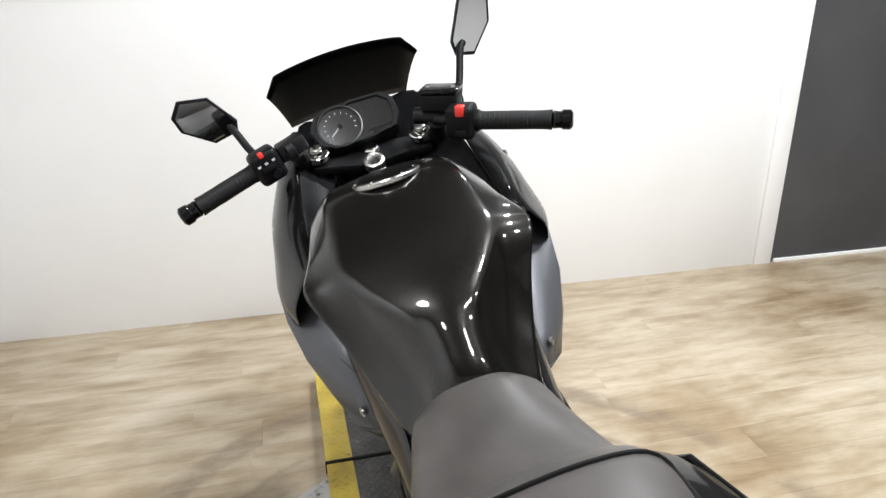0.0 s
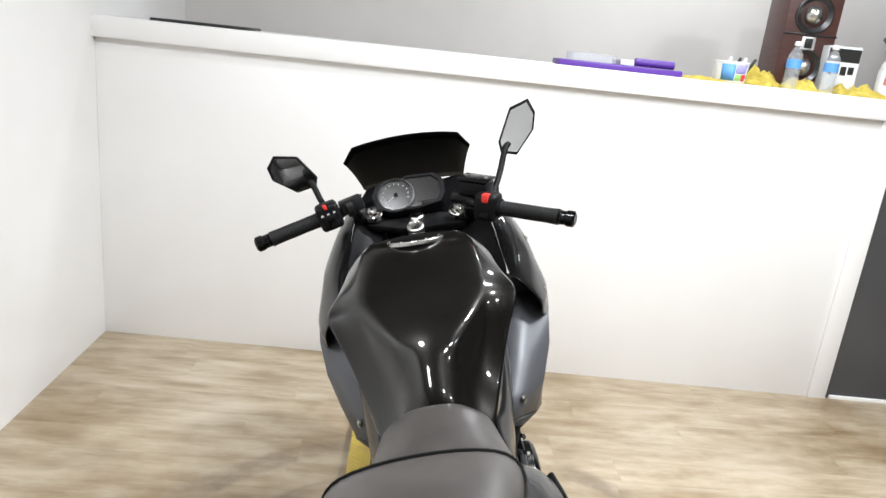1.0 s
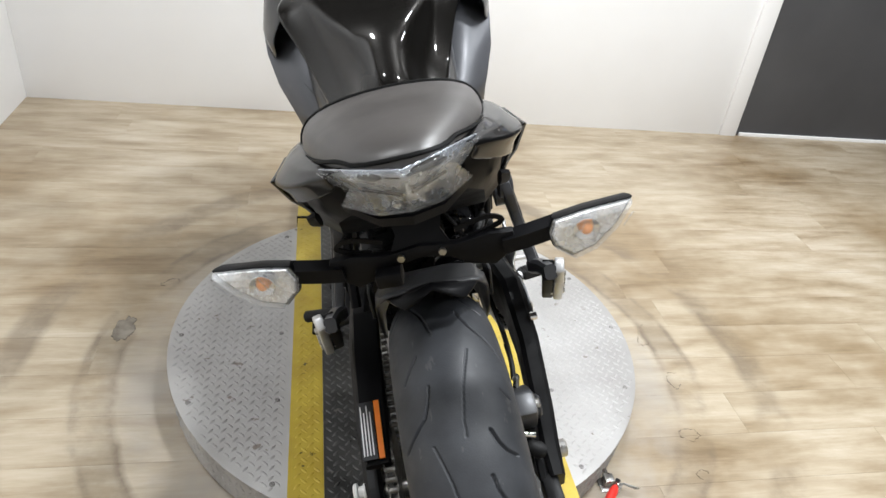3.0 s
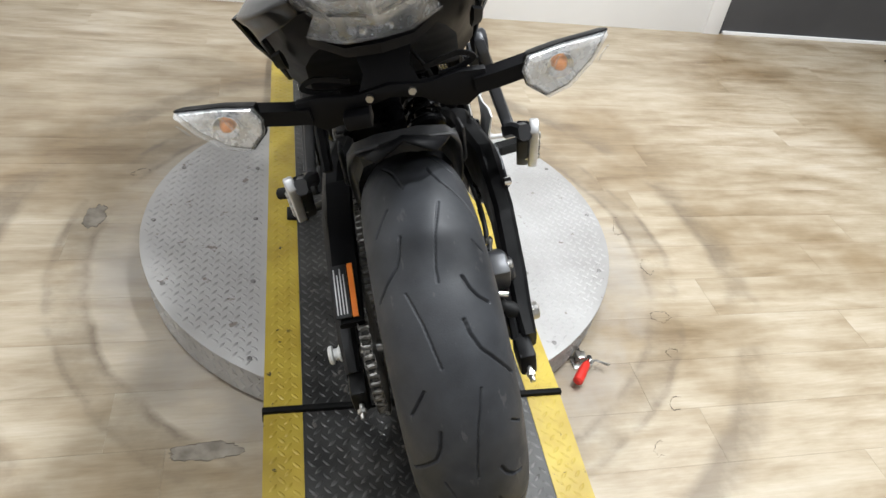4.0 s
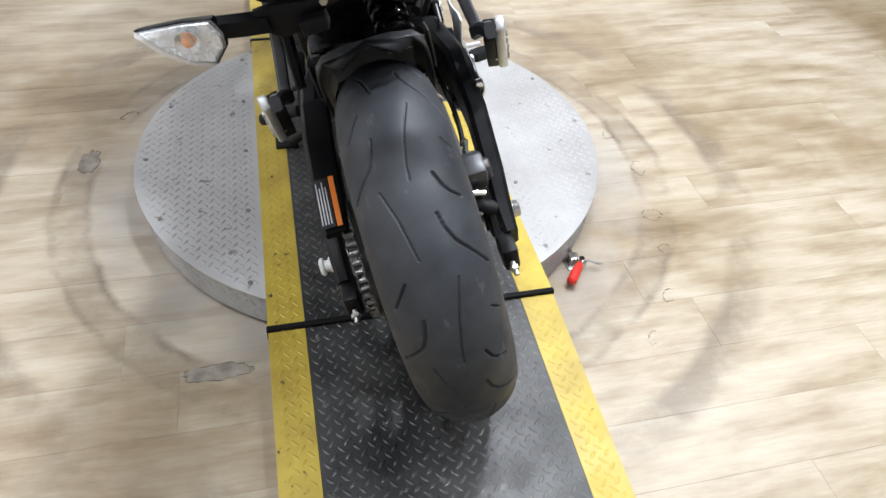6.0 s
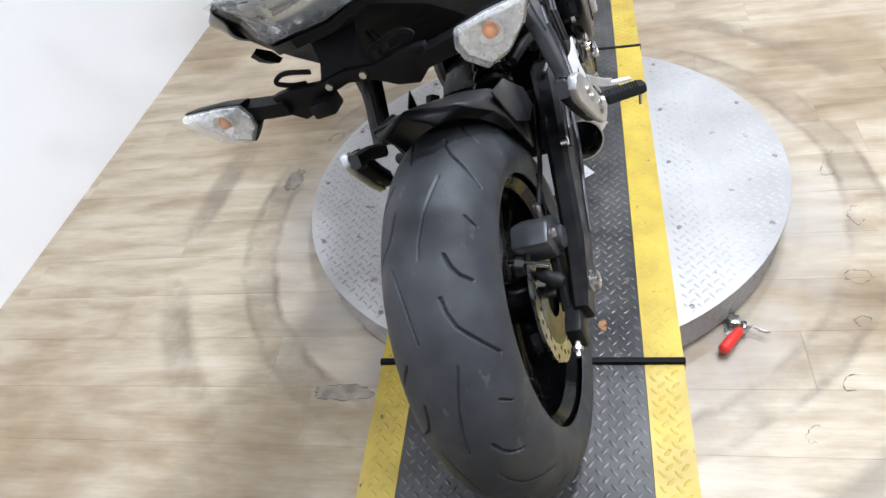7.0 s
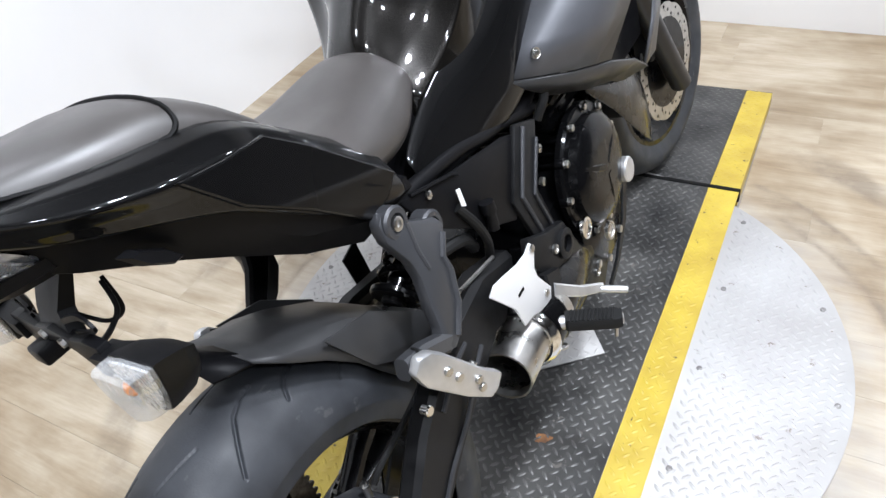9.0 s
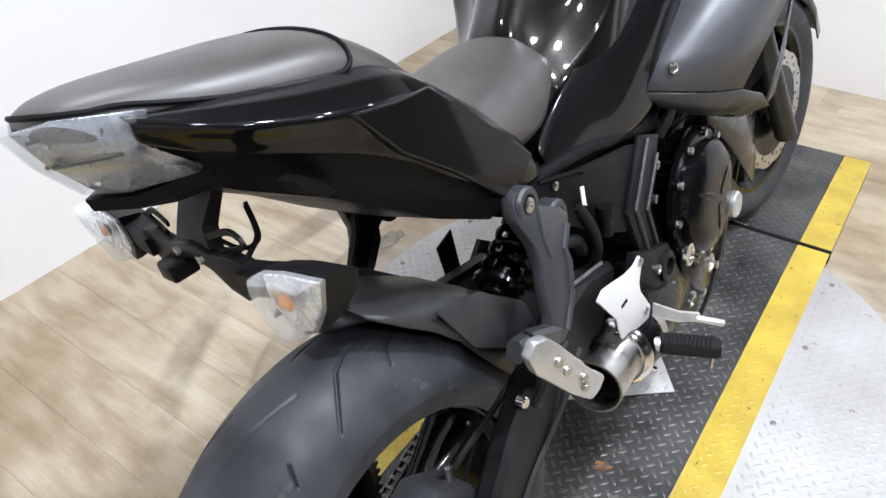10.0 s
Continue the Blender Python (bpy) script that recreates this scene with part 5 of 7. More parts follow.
heel = part("heel_guard", prism([(0.178, y, z) for y, z in ((0.454, 0.514), (0.461, 0.501), (0.443, 0.475), (0.443, 0.459), (0.466, 0.416), (0.456, 0.401), (0.427, 0.404), (0.398, 0.420), (0.372, 0.425), (0.366, 0.464), (0.326, 0.524), (0.344, 0.531), (0.370, 0.524), (0.409, 0.512), (0.435, 0.509))], (0.004, 0, 0), bevel=0.0012), SILVER, bike, "bare aluminium heel guard")
for y, z in ((0.452, 0.505), (0.448, 0.420)):
    part("guard_bolt", lathe([(0, 0.006), (0.004, 0.006), (0.005, 0.004)], (0.181, y, z), (1, 0, 0), 10), STEEL, heel)
# thin black bar on the uncut plate, for the dark of a slot
part("slot_shade", box(0.1815, 0.1828, 0.382, 0.400, 0.472, 0.477), PIPING, heel)
# rider foot rest and brake pedal
rest = group("rider_rest", bike, "rubber topped rider foot rest")
part("rest_hanger", loft(arm([(0.170, 0.490, 0.425), (0.176, 0.470, 0.385), (0.184, 0.440, 0.345)], [0.05, 0.042, 0.036], [0.016, 0.018, 0.022])), CAST, rest)
pa, pb = Vector((0.192, 0.432, 0.372)), Vector((0.280, 0.474, 0.350))
part("rest_core", rod(pa, pb, 0.011, 0.010, n=12, bevel=0.002), ALU, rest)
d = (pb - pa).normalized()
rings = []
for u in (0.12, 0.16, 0.9, 0.98):
    p = pa.lerp(pb, u)
    w = 0.017 if 0.13 < u < 0.95 else 0.013
    side = d.cross(Vector((0, 0, 1))).normalized()
    upv = side.cross(d)
    rings.append([p + side * w + upv * 0.004, p + side * w * 0.8 + upv * 0.012, p - side * w * 0.8 + upv * 0.012, p - side * w + upv * 0.004, p - side * w - upv * 0.004, p + side * w - upv * 0.004])
part("rest_rubber", loft(rings), GRIPRUBBER, rest)
for k in range(12):
    p = pa.lerp(pb, 0.2 + 0.058 * k) + upv * 0.012
    part("rubber_rib", rod(p + side * 0.013 - d * 0.003, p - side * 0.013 + d * 0.003, 0.0022, n=6), GRIPRUBBER, rest)
part("return_spring", tube([Vector((0.186, 0.428, 0.36)) + Vector((0.010 * math.cos(a / 2.5), 0.010 * math.sin(a / 2.5), -0.0012 * a)) for a in range(40)], 0.0022, 6), STEEL, rest)
part("feeler", rod(pb - d * 0.01 - upv * 0.01, pb - d * 0.01 - upv * 0.035, 0.003, n=8), STEEL, rest)
pedal = group("brake_pedal", bike, "bare aluminium brake pedal")
part("lever", loft(arm([(0.178, 0.470, 0.405), (0.198, 0.515, 0.362), (0.210, 0.560, 0.330)], [0.022, 0.018, 0.015], [0.012, 0.011, 0.010])), ALU, pedal)
part("toe_piece", rod((0.206, 0.553, 0.332), (0.248, 0.575, 0.314), 0.006, n=12, bevel=0.002), ALU, pedal)
part("master_cylinder", tube([(0.150, 0.430, 0.560), (0.152, 0.432, 0.585), (0.152, 0.432, 0.590), (0.152, 0.433, 0.605)], [0.009, 0.009, 0.012, 0.011], 12), PLASTIC, bike, "small black rear master cylinder")
part("hose", tube(spline([(0.140, 0.385, 0.632), (0.146, 0.402, 0.590), (0.140, 0.418, 0.545), (0.120, 0.43, 0.50)], 6), 0.007, 10), GRIPRUBBER, bike)
part("hose", tube(spline([(0.10, 0.30, 0.585), (0.12, 0.345, 0.588), (0.128, 0.385, 0.575), (0.118, 0.41, 0.54)], 6), 0.009, 10), GRIPRUBBER, bike)
part("pushrod", rod((0.140, 0.312, 0.540), (0.148, 0.405, 0.528), 0.003, n=8), STEEL, bike)

# ---- engine
engine = group("engine", bike, "black enamelled parallel twin engine")
part("crankcase", box(-0.135, 0.140, 0.50, 0.90, 0.22, 0.46, 0.03), ENGINE, engine)
part("cylinder", box(-0.120, 0.120, 0.66, 0.88, 0.42, 0.64, 0.02, m=Matrix.Translation((0, 0.06, 0)) ), ENGINE, engine)
for k in range(6):
    part("fin", box(-0.128, 0.128, 0.712, 0.948, 0.47 + 0.025 * k, 0.476 + 0.025 * k, 0.002), ENGINE, engine)
cc = Vector((0.150, 0.735, 0.452))
cover = part("clutch_cover", lathe([(0, 0.118), (0.010, 0.118), (0.014, 0.114), (0.016, 0.100), (0.030, 0.097), (0.038, 0.088), (0.043, 0.066), (0.044, 0.040), (0.046, 0.001)], cc, (1, 0, 0), 48), ENGINE, engine, "round black clutch cover")
part("cover_foot", prism([(0.140, 0.640, 0.400), (0.140, 0.620, 0.330), (0.140, 0.700, 0.262), (0.140, 0.770, 0.270), (0.140, 0.830, 0.345), (0.140, 0.760, 0.40)], (0.024, 0, 0), bevel=0.006), ENGINE, cover)
for k in range(11):
    a = 2 * math.pi * k / 11 + 0.2
    p = cc + Vector((0.012, 0.111 * math.cos(a), 0.111 * math.sin(a)))
    part("cover_boss", lathe([(-0.01, 0.011), (0.004, 0.010)], p, (1, 0, 0), 12), ENGINE, cover)
    part("cover_bolt", lathe([(0.004, 0.0065), (0.010, 0.0065), (0.011, 0.005)], p, (1, 0, 0), 6), STEEL, cover)
# star boss on the cover's face
for k in range(3):
    a = 2 * math.pi * k / 3 + 0.5
    part("face_ridge", loft(arm([cc + Vector((0.043, 0.01 * math.cos(a), 0.01 * math.sin(a))), cc + Vector((0.042, 0.05 * math.cos(a), 0.05 * math.sin(a))), cc + Vector((0.036, 0.082 * math.cos(a), 0.082 * math.sin(a)))], [0.014, 0.012, 0.008], [0.008, 0.008, 0.008])), ENGINE, cover)
part("filler_cap", lathe([(0, 0.024), (0.010, 0.024), (0.013, 0.021), (0.013, 0.001)], (0.188, 0.806, 0.398), (1, 0, 0), 24), ALU, engine, "pale oil filler cap")
part("sight_glass", lathe([(0, 0.020), (0.005, 0.019), (0.006, 0.014), (0.003, 0.013), (0.003, 0.001)], (0.178, 0.624, 0.405), (1, 0, 0), 20), CHROME, engine)
part("drain_cap", lathe([(0, 0.018), (0.006, 0.017), (0.007, 0.012), (0.004, 0.011), (0.004, 0.001)], (0.180, 0.698, 0.340), (1, 0, 0), 20), STEEL, engine)
for y, z in ((0.655, 0.296), (0.700, 0.272), (0.770, 0.285), (0.600, 0.52), (0.62, 0.57)):
    part("case_bolt", lathe([(0, 0.0075), (0.007, 0.0075), (0.008, 0.005)], (0.162 if z < 0.3 else 0.141, y, z), (1, 0, 0), 8), STEEL, engine)
for k in range(5):
    part("coolant_hose", tube(spline([(0.135, 0.66 + 0.05 * k, 0.60), (0.150, 0.68 + 0.05 * k, 0.635 - 0.01 * k), (0.125, 0.72 + 0.05 * k, 0.66)], 5), 0.008 + 0.002 * (k % 2), 10), ENGINE if k % 2 else GRIPRUBBER, engine)
    part("hose_clip", rod((0.140, 0.672 + 0.05 * k, 0.622), (0.152, 0.676 + 0.05 * k, 0.628), 0.006, n=8), STEEL, engine)
part("lower_guard", loft(arm([(0.160, 0.860, 0.350), (0.165, 0.800, 0.290), (0.160, 0.740, 0.235), (0.150, 0.700, 0.200)], [0.022, 0.018, 0.014, 0.010], [0.006, 0.006, 0.006, 0.006])), CAST, engine)
part("stator_cover", lathe([(0, 0.105), (0.014, 0.103), (0.030, 0.085), (0.038, 0.001)], (-0.135, 0.72, 0.42), (-1, 0, 0), 36), ENGINE, engine)

# ---- exhaust
exhaust = group("exhaust", bike, "short black exhaust with a steel tip")
e0, e1 = Vector((0.112, 0.66, 0.328)), Vector((0.148, 0.392, 0.368))
part("silencer", tube([e0, e0.lerp(e1, 0.06), e0.lerp(e1, 0.5), e0.lerp(e1, 0.94), e1], [0.040, 0.052, 0.059, 0.058, 0.050], 32), ENGINE, exhaust)
u = (e1 - e0).normalized()
part("clamp_band", rod(e0.lerp(e1, 0.70), e0.lerp(e1, 0.78), 0.061, n=32), STEEL, exhaust)
part("end_ring", tube([e1 - u * 0.012, e1 - u * 0.004, e1 + u * 0.002], [0.0585, 0.056, 0.049], 32), CHROME, exhaust)
side = u.orthogonal().normalized()
upv = u.cross(side)
rings = []
for h, r in ((-0.004, 0.048), (0.008, 0.0425), (0.078, 0.0415), (0.084, 0.042), (0.084, 0.039), (0.010, 0.038), (0.004, 0.002)):
    rings.append([e1 + u * h + (side * math.cos(2 * math.pi * k / 32) + upv * math.sin(2 * math.pi * k / 32)) * r for k in range(32)])
part("tip", loft(rings), STEEL, exhaust, "polished steel outlet")
# black disc inside the outlet, standing for the shade deep in the pipe
part("bore_shade", rod(e1 + u * 0.012, e1 + u * 0.014, 0.0375, n=32), PIPING, exhaust)
for s in (1, -1):
    part("header", tube(spline([(s * 0.05, 0.94, 0.56), (s * 0.055, 1.02, 0.46), (s * 0.05, 1.00, 0.30), (s * 0.045, 0.88, 0.19), (0.10, 0.70, 0.27)], 8), 0.019, 14), DARKMETAL, exhaust)
part("exhaust_strap", loft(arm([(0.168, 0.455, 0.395), (0.160, 0.462, 0.335), (0.140, 0.470, 0.300)], [0.016, 0.016, 0.014], [0.008, 0.008, 0.008])), STEEL, exhaust)

# ---- side stand on its left
stand = group("side_stand", bike, "black side stand, folded out")
part("stand_leg", tube([(-0.110, 0.60, 0.24), (-0.200, 0.680, 0.155), (-0.290, 0.745, 0.084)], [0.013, 0.012, 0.011], 12), CAST, stand)
part("stand_foot", box(-0.030, 0.030, -0.024, 0.024, -0.006, 0.006, 0.003, m=Matrix.Translation((-0.300, 0.752, 0.084)) @ pose(0, 0, 0, 0, 14.3, 0)), CAST, stand)
part("shift_lever", tube(spline([(-0.150, 0.44, 0.40), (-0.170, 0.50, 0.36), (-0.175, 0.58, 0.335), (-0.225, 0.60, 0.325)], 5), 0.006, 8), CAST, bike)
rl = group("left_rest", bike, "rubber topped rider foot rest")
part("rest_hanger", loft(arm([(-0.150, 0.520, 0.45), (-0.165, 0.480, 0.40), (-0.182, 0.440, 0.355)], [0.05, 0.042, 0.036], [0.016, 0.018, 0.022])), CAST, rl)
part("rest_core", rod((-0.185, 0.432, 0.372), (-0.275, 0.470, 0.352), 0.013, n=12, bevel=0.002), GRIPRUBBER, rl)
part("heel_guard", prism([(-0.160, 0.405, 0.505), (-0.160, 0.450, 0.516), (-0.166, 0.452, 0.430), (-0.164, 0.410, 0.440)], (-0.004, 0, 0), bevel=0.0012), PLASTIC, bike)

# ---- fairing
for s in (1, -1):
    rows = []
    for y, pts in (
        (1.190, ((0.120, 1.090), (0.165, 1.050), (0.195, 0.965), (0.205, 0.880), (0.190, 0.790))),
        (1.090, ((0.135, 1.060), (0.185, 1.030), (0.220, 0.955), (0.235, 0.870), (0.230, 0.780))),
        (0.990, ((0.148, 1.025), (0.192, 1.010), (0.226, 0.950), (0.246, 0.865), (0.248, 0.775))),
        (0.910, ((0.152, 0.985), (0.190, 0.980), (0.225, 0.930), (0.250, 0.860), (0.252, 0.785))),
        (0.850, ((0.156, 0.950), (0.186, 0.950), (0.212, 0.908), (0.240, 0.855), (0.236, 0.800))),
        (0.785, ((0.160, 0.926), (0.178, 0.922), (0.200, 0.890), (0.222, 0.858), (0.216, 0.832))),
    ):
        rows.append([(s * (x * 1.045 + 0.018 if s > 0 else x * 1.02), y, z) for x, z in pts])
    bm = loft(rows, caps=False, cyclic=False)
    crease_where(bm, lambda a, b: abs(a.y - b.y) > 0.02 and 0.8 < min(a.z, b.z) < 0.97 and min(abs(a.x), abs(b.x)) > 0.2, 0.5)
    upper = part("upper_fairing", bm, GLOSS, bike, "gloss black upper side fairing", solid=0.005, subsurf=2)
    for y, x, z in ((0.975, 0.232, 0.95), (0.90, 0.238, 0.895), (0.86, 0.247, 0.862)):
        part("fairing_screw", lathe([(-0.002, 0.006), (0.002, 0.0055), (0.003, 0.003)], (x + 0.018 if s > 0 else -(x - 0.009), y, z), (s, -0.3, 0.5), 12), STEEL, upper)
    # satin lower wing: a flat rear face, a folded front face and a dark underside
    def wing_at(x, y, z):
        k = min(1.0, max(0.0, (x - 0.139) / 0.06))
        return (x + 0.016 * k, y, z) if s > 0 else (-(x - 0.002 * k), y, z)

    faces = (
        ((0.139, 0.612, 0.696), (0.144, 0.655, 0.730), (0.150, 0.715, 0.775), (0.158, 0.790, 0.828), (0.168, 0.860, 0.870)),
        ((0.162, 0.655, 0.677), (0.178, 0.695, 0.720), (0.194, 0.752, 0.770), (0.206, 0.822, 0.822), (0.212, 0.880, 0.858)),
        ((0.186, 0.703, 0.656), (0.211, 0.738, 0.710), (0.237, 0.790, 0.764), (0.252, 0.855, 0.815), (0.254, 0.900, 0.846)),
        ((0.198, 0.752, 0.638), (0.220, 0.800, 0.690), (0.244, 0.860, 0.744), (0.258, 0.920, 0.798), (0.258, 0.960, 0.832)),
        ((0.206, 0.797, 0.622), (0.225, 0.862, 0.673), (0.242, 0.930, 0.726), (0.255, 0.985, 0.780), (0.256, 1.020, 0.818)),
    )
    bm = loft([[wing_at(*p) for p in row] for row in faces], caps=False, cyclic=False)
    wing = part("lower_fairing", bm, SATIN, bike, "matte graphite lower fairing", solid=0.005, sharp=50)
    under = (
        ((0.140, 0.613, 0.694), (0.133, 0.625, 0.682)),
        ((0.184, 0.705, 0.654), (0.150, 0.690, 0.628)),
        ((0.205, 0.797, 0.620), (0.165, 0.790, 0.580)),
        ((0.203, 0.900, 0.570), (0.160, 0.900, 0.535)),
        ((0.186, 1.005, 0.505), (0.140, 1.000, 0.480)),
    )
    part("wing_underside", loft([[wing_at(*p) for p in row] for row in under], caps=False, cyclic=False), HUGGER, bike, "dark underside panel", solid=0.004, sharp=30)
    ahead = (
        ((0.192, 1.010, 0.498), (0.186, 1.050, 0.490), (0.172, 1.140, 0.470)),
        ((0.200, 1.080, 0.560), (0.190, 1.140, 0.550), (0.170, 1.230, 0.530)),
        ((0.206, 1.150, 0.650), (0.194, 1.210, 0.650), (0.168, 1.290, 0.640)),
        ((0.200, 1.200, 0.760), (0.188, 1.250, 0.770), (0.160, 1.320, 0.780)),
        ((0.190, 1.215, 0.840), (0.178, 1.255, 0.850), (0.150, 1.310, 0.860)),
    )
    part("front_fairing", loft([[(s * x, y, z) for x, y, z in row] for row in ahead], caps=False, cyclic=False), SATIN, bike, "matte graphite front side panel", solid=0.004, sharp=40)
    part("radiator_shroud", prism([(s * 0.150, 0.80, 0.60), (s * 0.150, 0.80, 0.80), (s * 0.165, 1.16, 0.84), (s * 0.150, 1.12, 0.52), (s * 0.150, 0.95, 0.52)], (s * 0.006, 0, 0)), PLASTIC, bike)
    for dy in (0.0, 0.05):
        part("shroud_strut", tube([(s * 0.172, 0.90 + dy, 0.58), (s * 0.176, 0.97 + dy, 0.68), (s * 0.172, 1.02 + dy, 0.78)], 0.007, 8), PLASTIC, bike)
    part("wing_screw", lathe([(-0.003, 0.0085), (0.0005, 0.0085), (-0.001, 0.0058), (0.002, 0.0052), (0.003, 0.003)], wing_at(0.1655, 0.655, 0.714), (s, -0.45, 0.1), 16), STEEL, wing)
    # belly cowl, curling down in front of the engine
    rows = []
    for y, pts in (
        (0.815, ((0.150, 0.575), (0.154, 0.566), (0.150, 0.556))),
        (0.910, ((0.150, 0.540), (0.162, 0.505), (0.152, 0.470))),
        (1.000, ((0.140, 0.520), (0.160, 0.440), (0.150, 0.360))),
        (1.090, ((0.120, 0.500), (0.150, 0.390), (0.140, 0.270))),
        (1.170, ((0.100, 0.480), (0.130, 0.350), (0.110, 0.230))),
        (1.200, ((0.080, 0.460), (0.100, 0.340), (0.080, 0.240))),
    ):
        rows.append([(s * x, y, z) for x, z in pts])
    part("belly_cowl", loft(rows, caps=False, cyclic=False), ENGINE, bike, "gloss black belly cowl", solid=0.004, subsurf=2)
    # inner cockpit panel, from the dash back to the tank's flank
    def brim(x):
        return x * 1.045 + 0.018 if s > 0 else x * 1.02

    rows = []
    for y, pts, edge in (
        (1.200, ((0.040, 1.075), (0.080, 1.080)), (0.121, 1.091)),
        (1.080, ((0.060, 1.015), (0.095, 1.025)), (0.137, 1.057)),
        (0.980, ((0.100, 0.965), (0.126, 0.975)), (0.150, 1.018)),
        (0.910, ((0.110, 0.930), (0.135, 0.935)), (0.154, 0.982)),
        (0.850, ((0.120, 0.905), (0.142, 0.905)), (0.158, 0.948)),
        (0.800, ((0.125, 0.885), (0.150, 0.885)), (0.162, 0.920)),
    ):
        rows.append([(s * x, y, z) for x, z in pts] + [(s * brim(edge[0]), y, edge[1])])
    part("cockpit_panel", loft(rows, caps=False, cyclic=False), PLASTIC, bike, solid=0.004, subsurf=1)

# nose: closes the front behind the screen
rows = []
for y, xa, za, xb, zb, zc in ((1.18, 0.15, 1.07, 0.20, 0.90, 0.76), (1.30, 0.12, 1.03, 0.16, 0.88, 0.78), (1.42, 0.07, 0.95, 0.09, 0.86, 0.80), (1.46, 0.02, 0.90, 0.03, 0.86, 0.83)):
    rows.append((y, (0, za + 0.01), (xa, za), (xb, zb), (xb * 0.6, zc), (0, zc)))
part("nose_cowl", loft(mirrored_rows(rows)), GLOSS, bike, "gloss black nose cowl", subsurf=2)

# screen: steep dark acrylic with clipped corners
rows = []
for v in range(9):
    t = v / 8
    half_w = 0.158 * (1 - t) + 0.140 * t
    ring = []
    for k in range(13):
        u = -1 + 2 * k / 12
        z = 1.212 - 0.016 * u * u - 0.030 * max(0, abs(u) - 0.83) / 0.17 * (1 - t)
        ring.append((u * half_w * (1 if abs(u) < 0.99 else 1), 1.115 + 0.205 * t + 0.045 * (1 - u * u) * (0.4 + 0.6 * t), z * (1 - t) + 1.055 * t))
    rows.append(ring)
part("windscreen", loft(rows, caps=False, cyclic=False), SCREEN, bike, "black tinted windscreen", solid=0.004)

# ---- instrument
dash = group("instrument", bike, "round tachometer with a dark digital display")
DM = Matrix.Translation((-0.010, 1.070, 1.075)) @ Matrix.Rotation(radians(48), 4, "X")
outline = [(-0.090, 0.010), (-0.080, 0.034), (-0.055, 0.048), (-0.015, 0.044), (0.000, 0.052), (0.070, 0.050), (0.090, 0.030), (0.092, -0.010), (0.080, -0.034), (0.030, -0.044), (-0.050, -0.046), (-0.080, -0.030)]
part("housing", slab(outline, 0.040, DM @ Matrix.Translation((0, 0, -0.040)), bevel=0.006), PLASTIC, dash, "black housing")
part("bezel", loft([[DM @ Vector((x * k, y * k, h)) for x, y in outline] for h, k in ((-0.002, 0.99), (0.006, 0.96), (0.006, 0.86), (0.001, 0.84))], caps=False), PLASTIC, dash)
part("face", slab([(x * 0.86, y * 0.86) for x, y in outline], 0.0015, DM @ Matrix.Translation((0, 0, 0.0003))), DIAL, dash)
TC = DM @ Matrix.Translation((-0.030, 0.0, 0.0028))
part("tachometer_ring", lathe([(0, 0.0455), (0.005, 0.0455), (0.006, 0.043), (0.003, 0.0415), (0, 0.0415)], TC.translation, TC.to_3x3() @ Vector((0, 0, 1)), 40, closed=True), TRIM, dash, "pale dial ring")
part("tachometer", lathe([(0, 0.041), (0.0015, 0.041), (0.0015, 0.001)], TC.translation, TC.to_3x3() @ Vector((0, 0, 1)), 40), DIAL, dash, "round tachometer dial")
for k in range(12):
    a = radians(225 - 22 * k)
    part("tick", box(-0.0006, 0.0006, 0.029, 0.033, 0.0018, 0.0023, m=TC @ Matrix.Rotation(a - math.pi / 2, 4, "Z")), INK, dash)
part("needle", box(-0.0008, 0.0008, -0.004, 0.028, 0.0026, 0.0034, m=TC @ Matrix.Rotation(radians(130), 4, "Z")), INK, dash)
part("needle_hub", lathe([(0.0016, 0.005), (0.005, 0.0045), (0.0055, 0.001)], TC.translation, TC.to_3x3() @ Vector((0, 0, 1)), 16), PLASTIC, dash)
part("display", slab([(0.018, 0.034), (0.066, 0.034), (0.078, 0.022), (0.078, -0.024), (0.022, -0.026)], 0.002, DM @ Matrix.Translation((0, 0, 0.0022))), DIAL, dash, "dark display panel")
part("button", box(0.030, 0.066, -0.037, -0.030, 0.001, 0.005, 0.0015, m=DM), PLASTIC, dash)

# ---- steering: yoke, fork, bars
steer = group("steering", bike, "forks, bars and controls", STEER)
for s in (1, -1):
    top = Vector((s * 0.103, 1.030, 1.036))
    low = Vector((s * 0.103, 1.445, 0.245))
    part("fork_leg", tube([top, top.lerp(low, 0.45), top.lerp(low, 0.46), top.lerp(low, 0.5), low], [0.021, 0.021, 0.021, 0.027, 0.027], 20), DARKMETAL, steer)
    part("fork_cap", lathe([(-0.004, 0.023), (0.006, 0.023), (0.008, 0.020), (0.008, 0.013), (0.013, 0.012), (0.014, 0.009), (0.014, 0.001)], top, RAKE, 24), CHROME, steer, "bright fork cap")
    part("cap_nut", lathe([(0.010, 0.011), (0.019, 0.011), (0.020, 0.009)], top, RAKE, 6), STEEL, steer)
    part("caliper", box(s * 0.068 - 0.022, s * 0.068 + 0.026, 1.33, 1.39, 0.36, 0.44, 0.010), CAST, steer)
part("top_yoke", prism([(-0.135, 1.075, 1.004), (-0.120, 1.020, 0.996), (-0.075, 1.010, 0.995), (0, 0.985, 0.992), (0.075, 1.010, 0.995), (0.120, 1.020, 0.996), (0.135, 1.075, 1.004), (0.05, 1.085, 1.006), (-0.05, 1.085, 1.006)], (0, -0.008, 0.020), bevel=0.005), CAST, steer, "black top yoke")
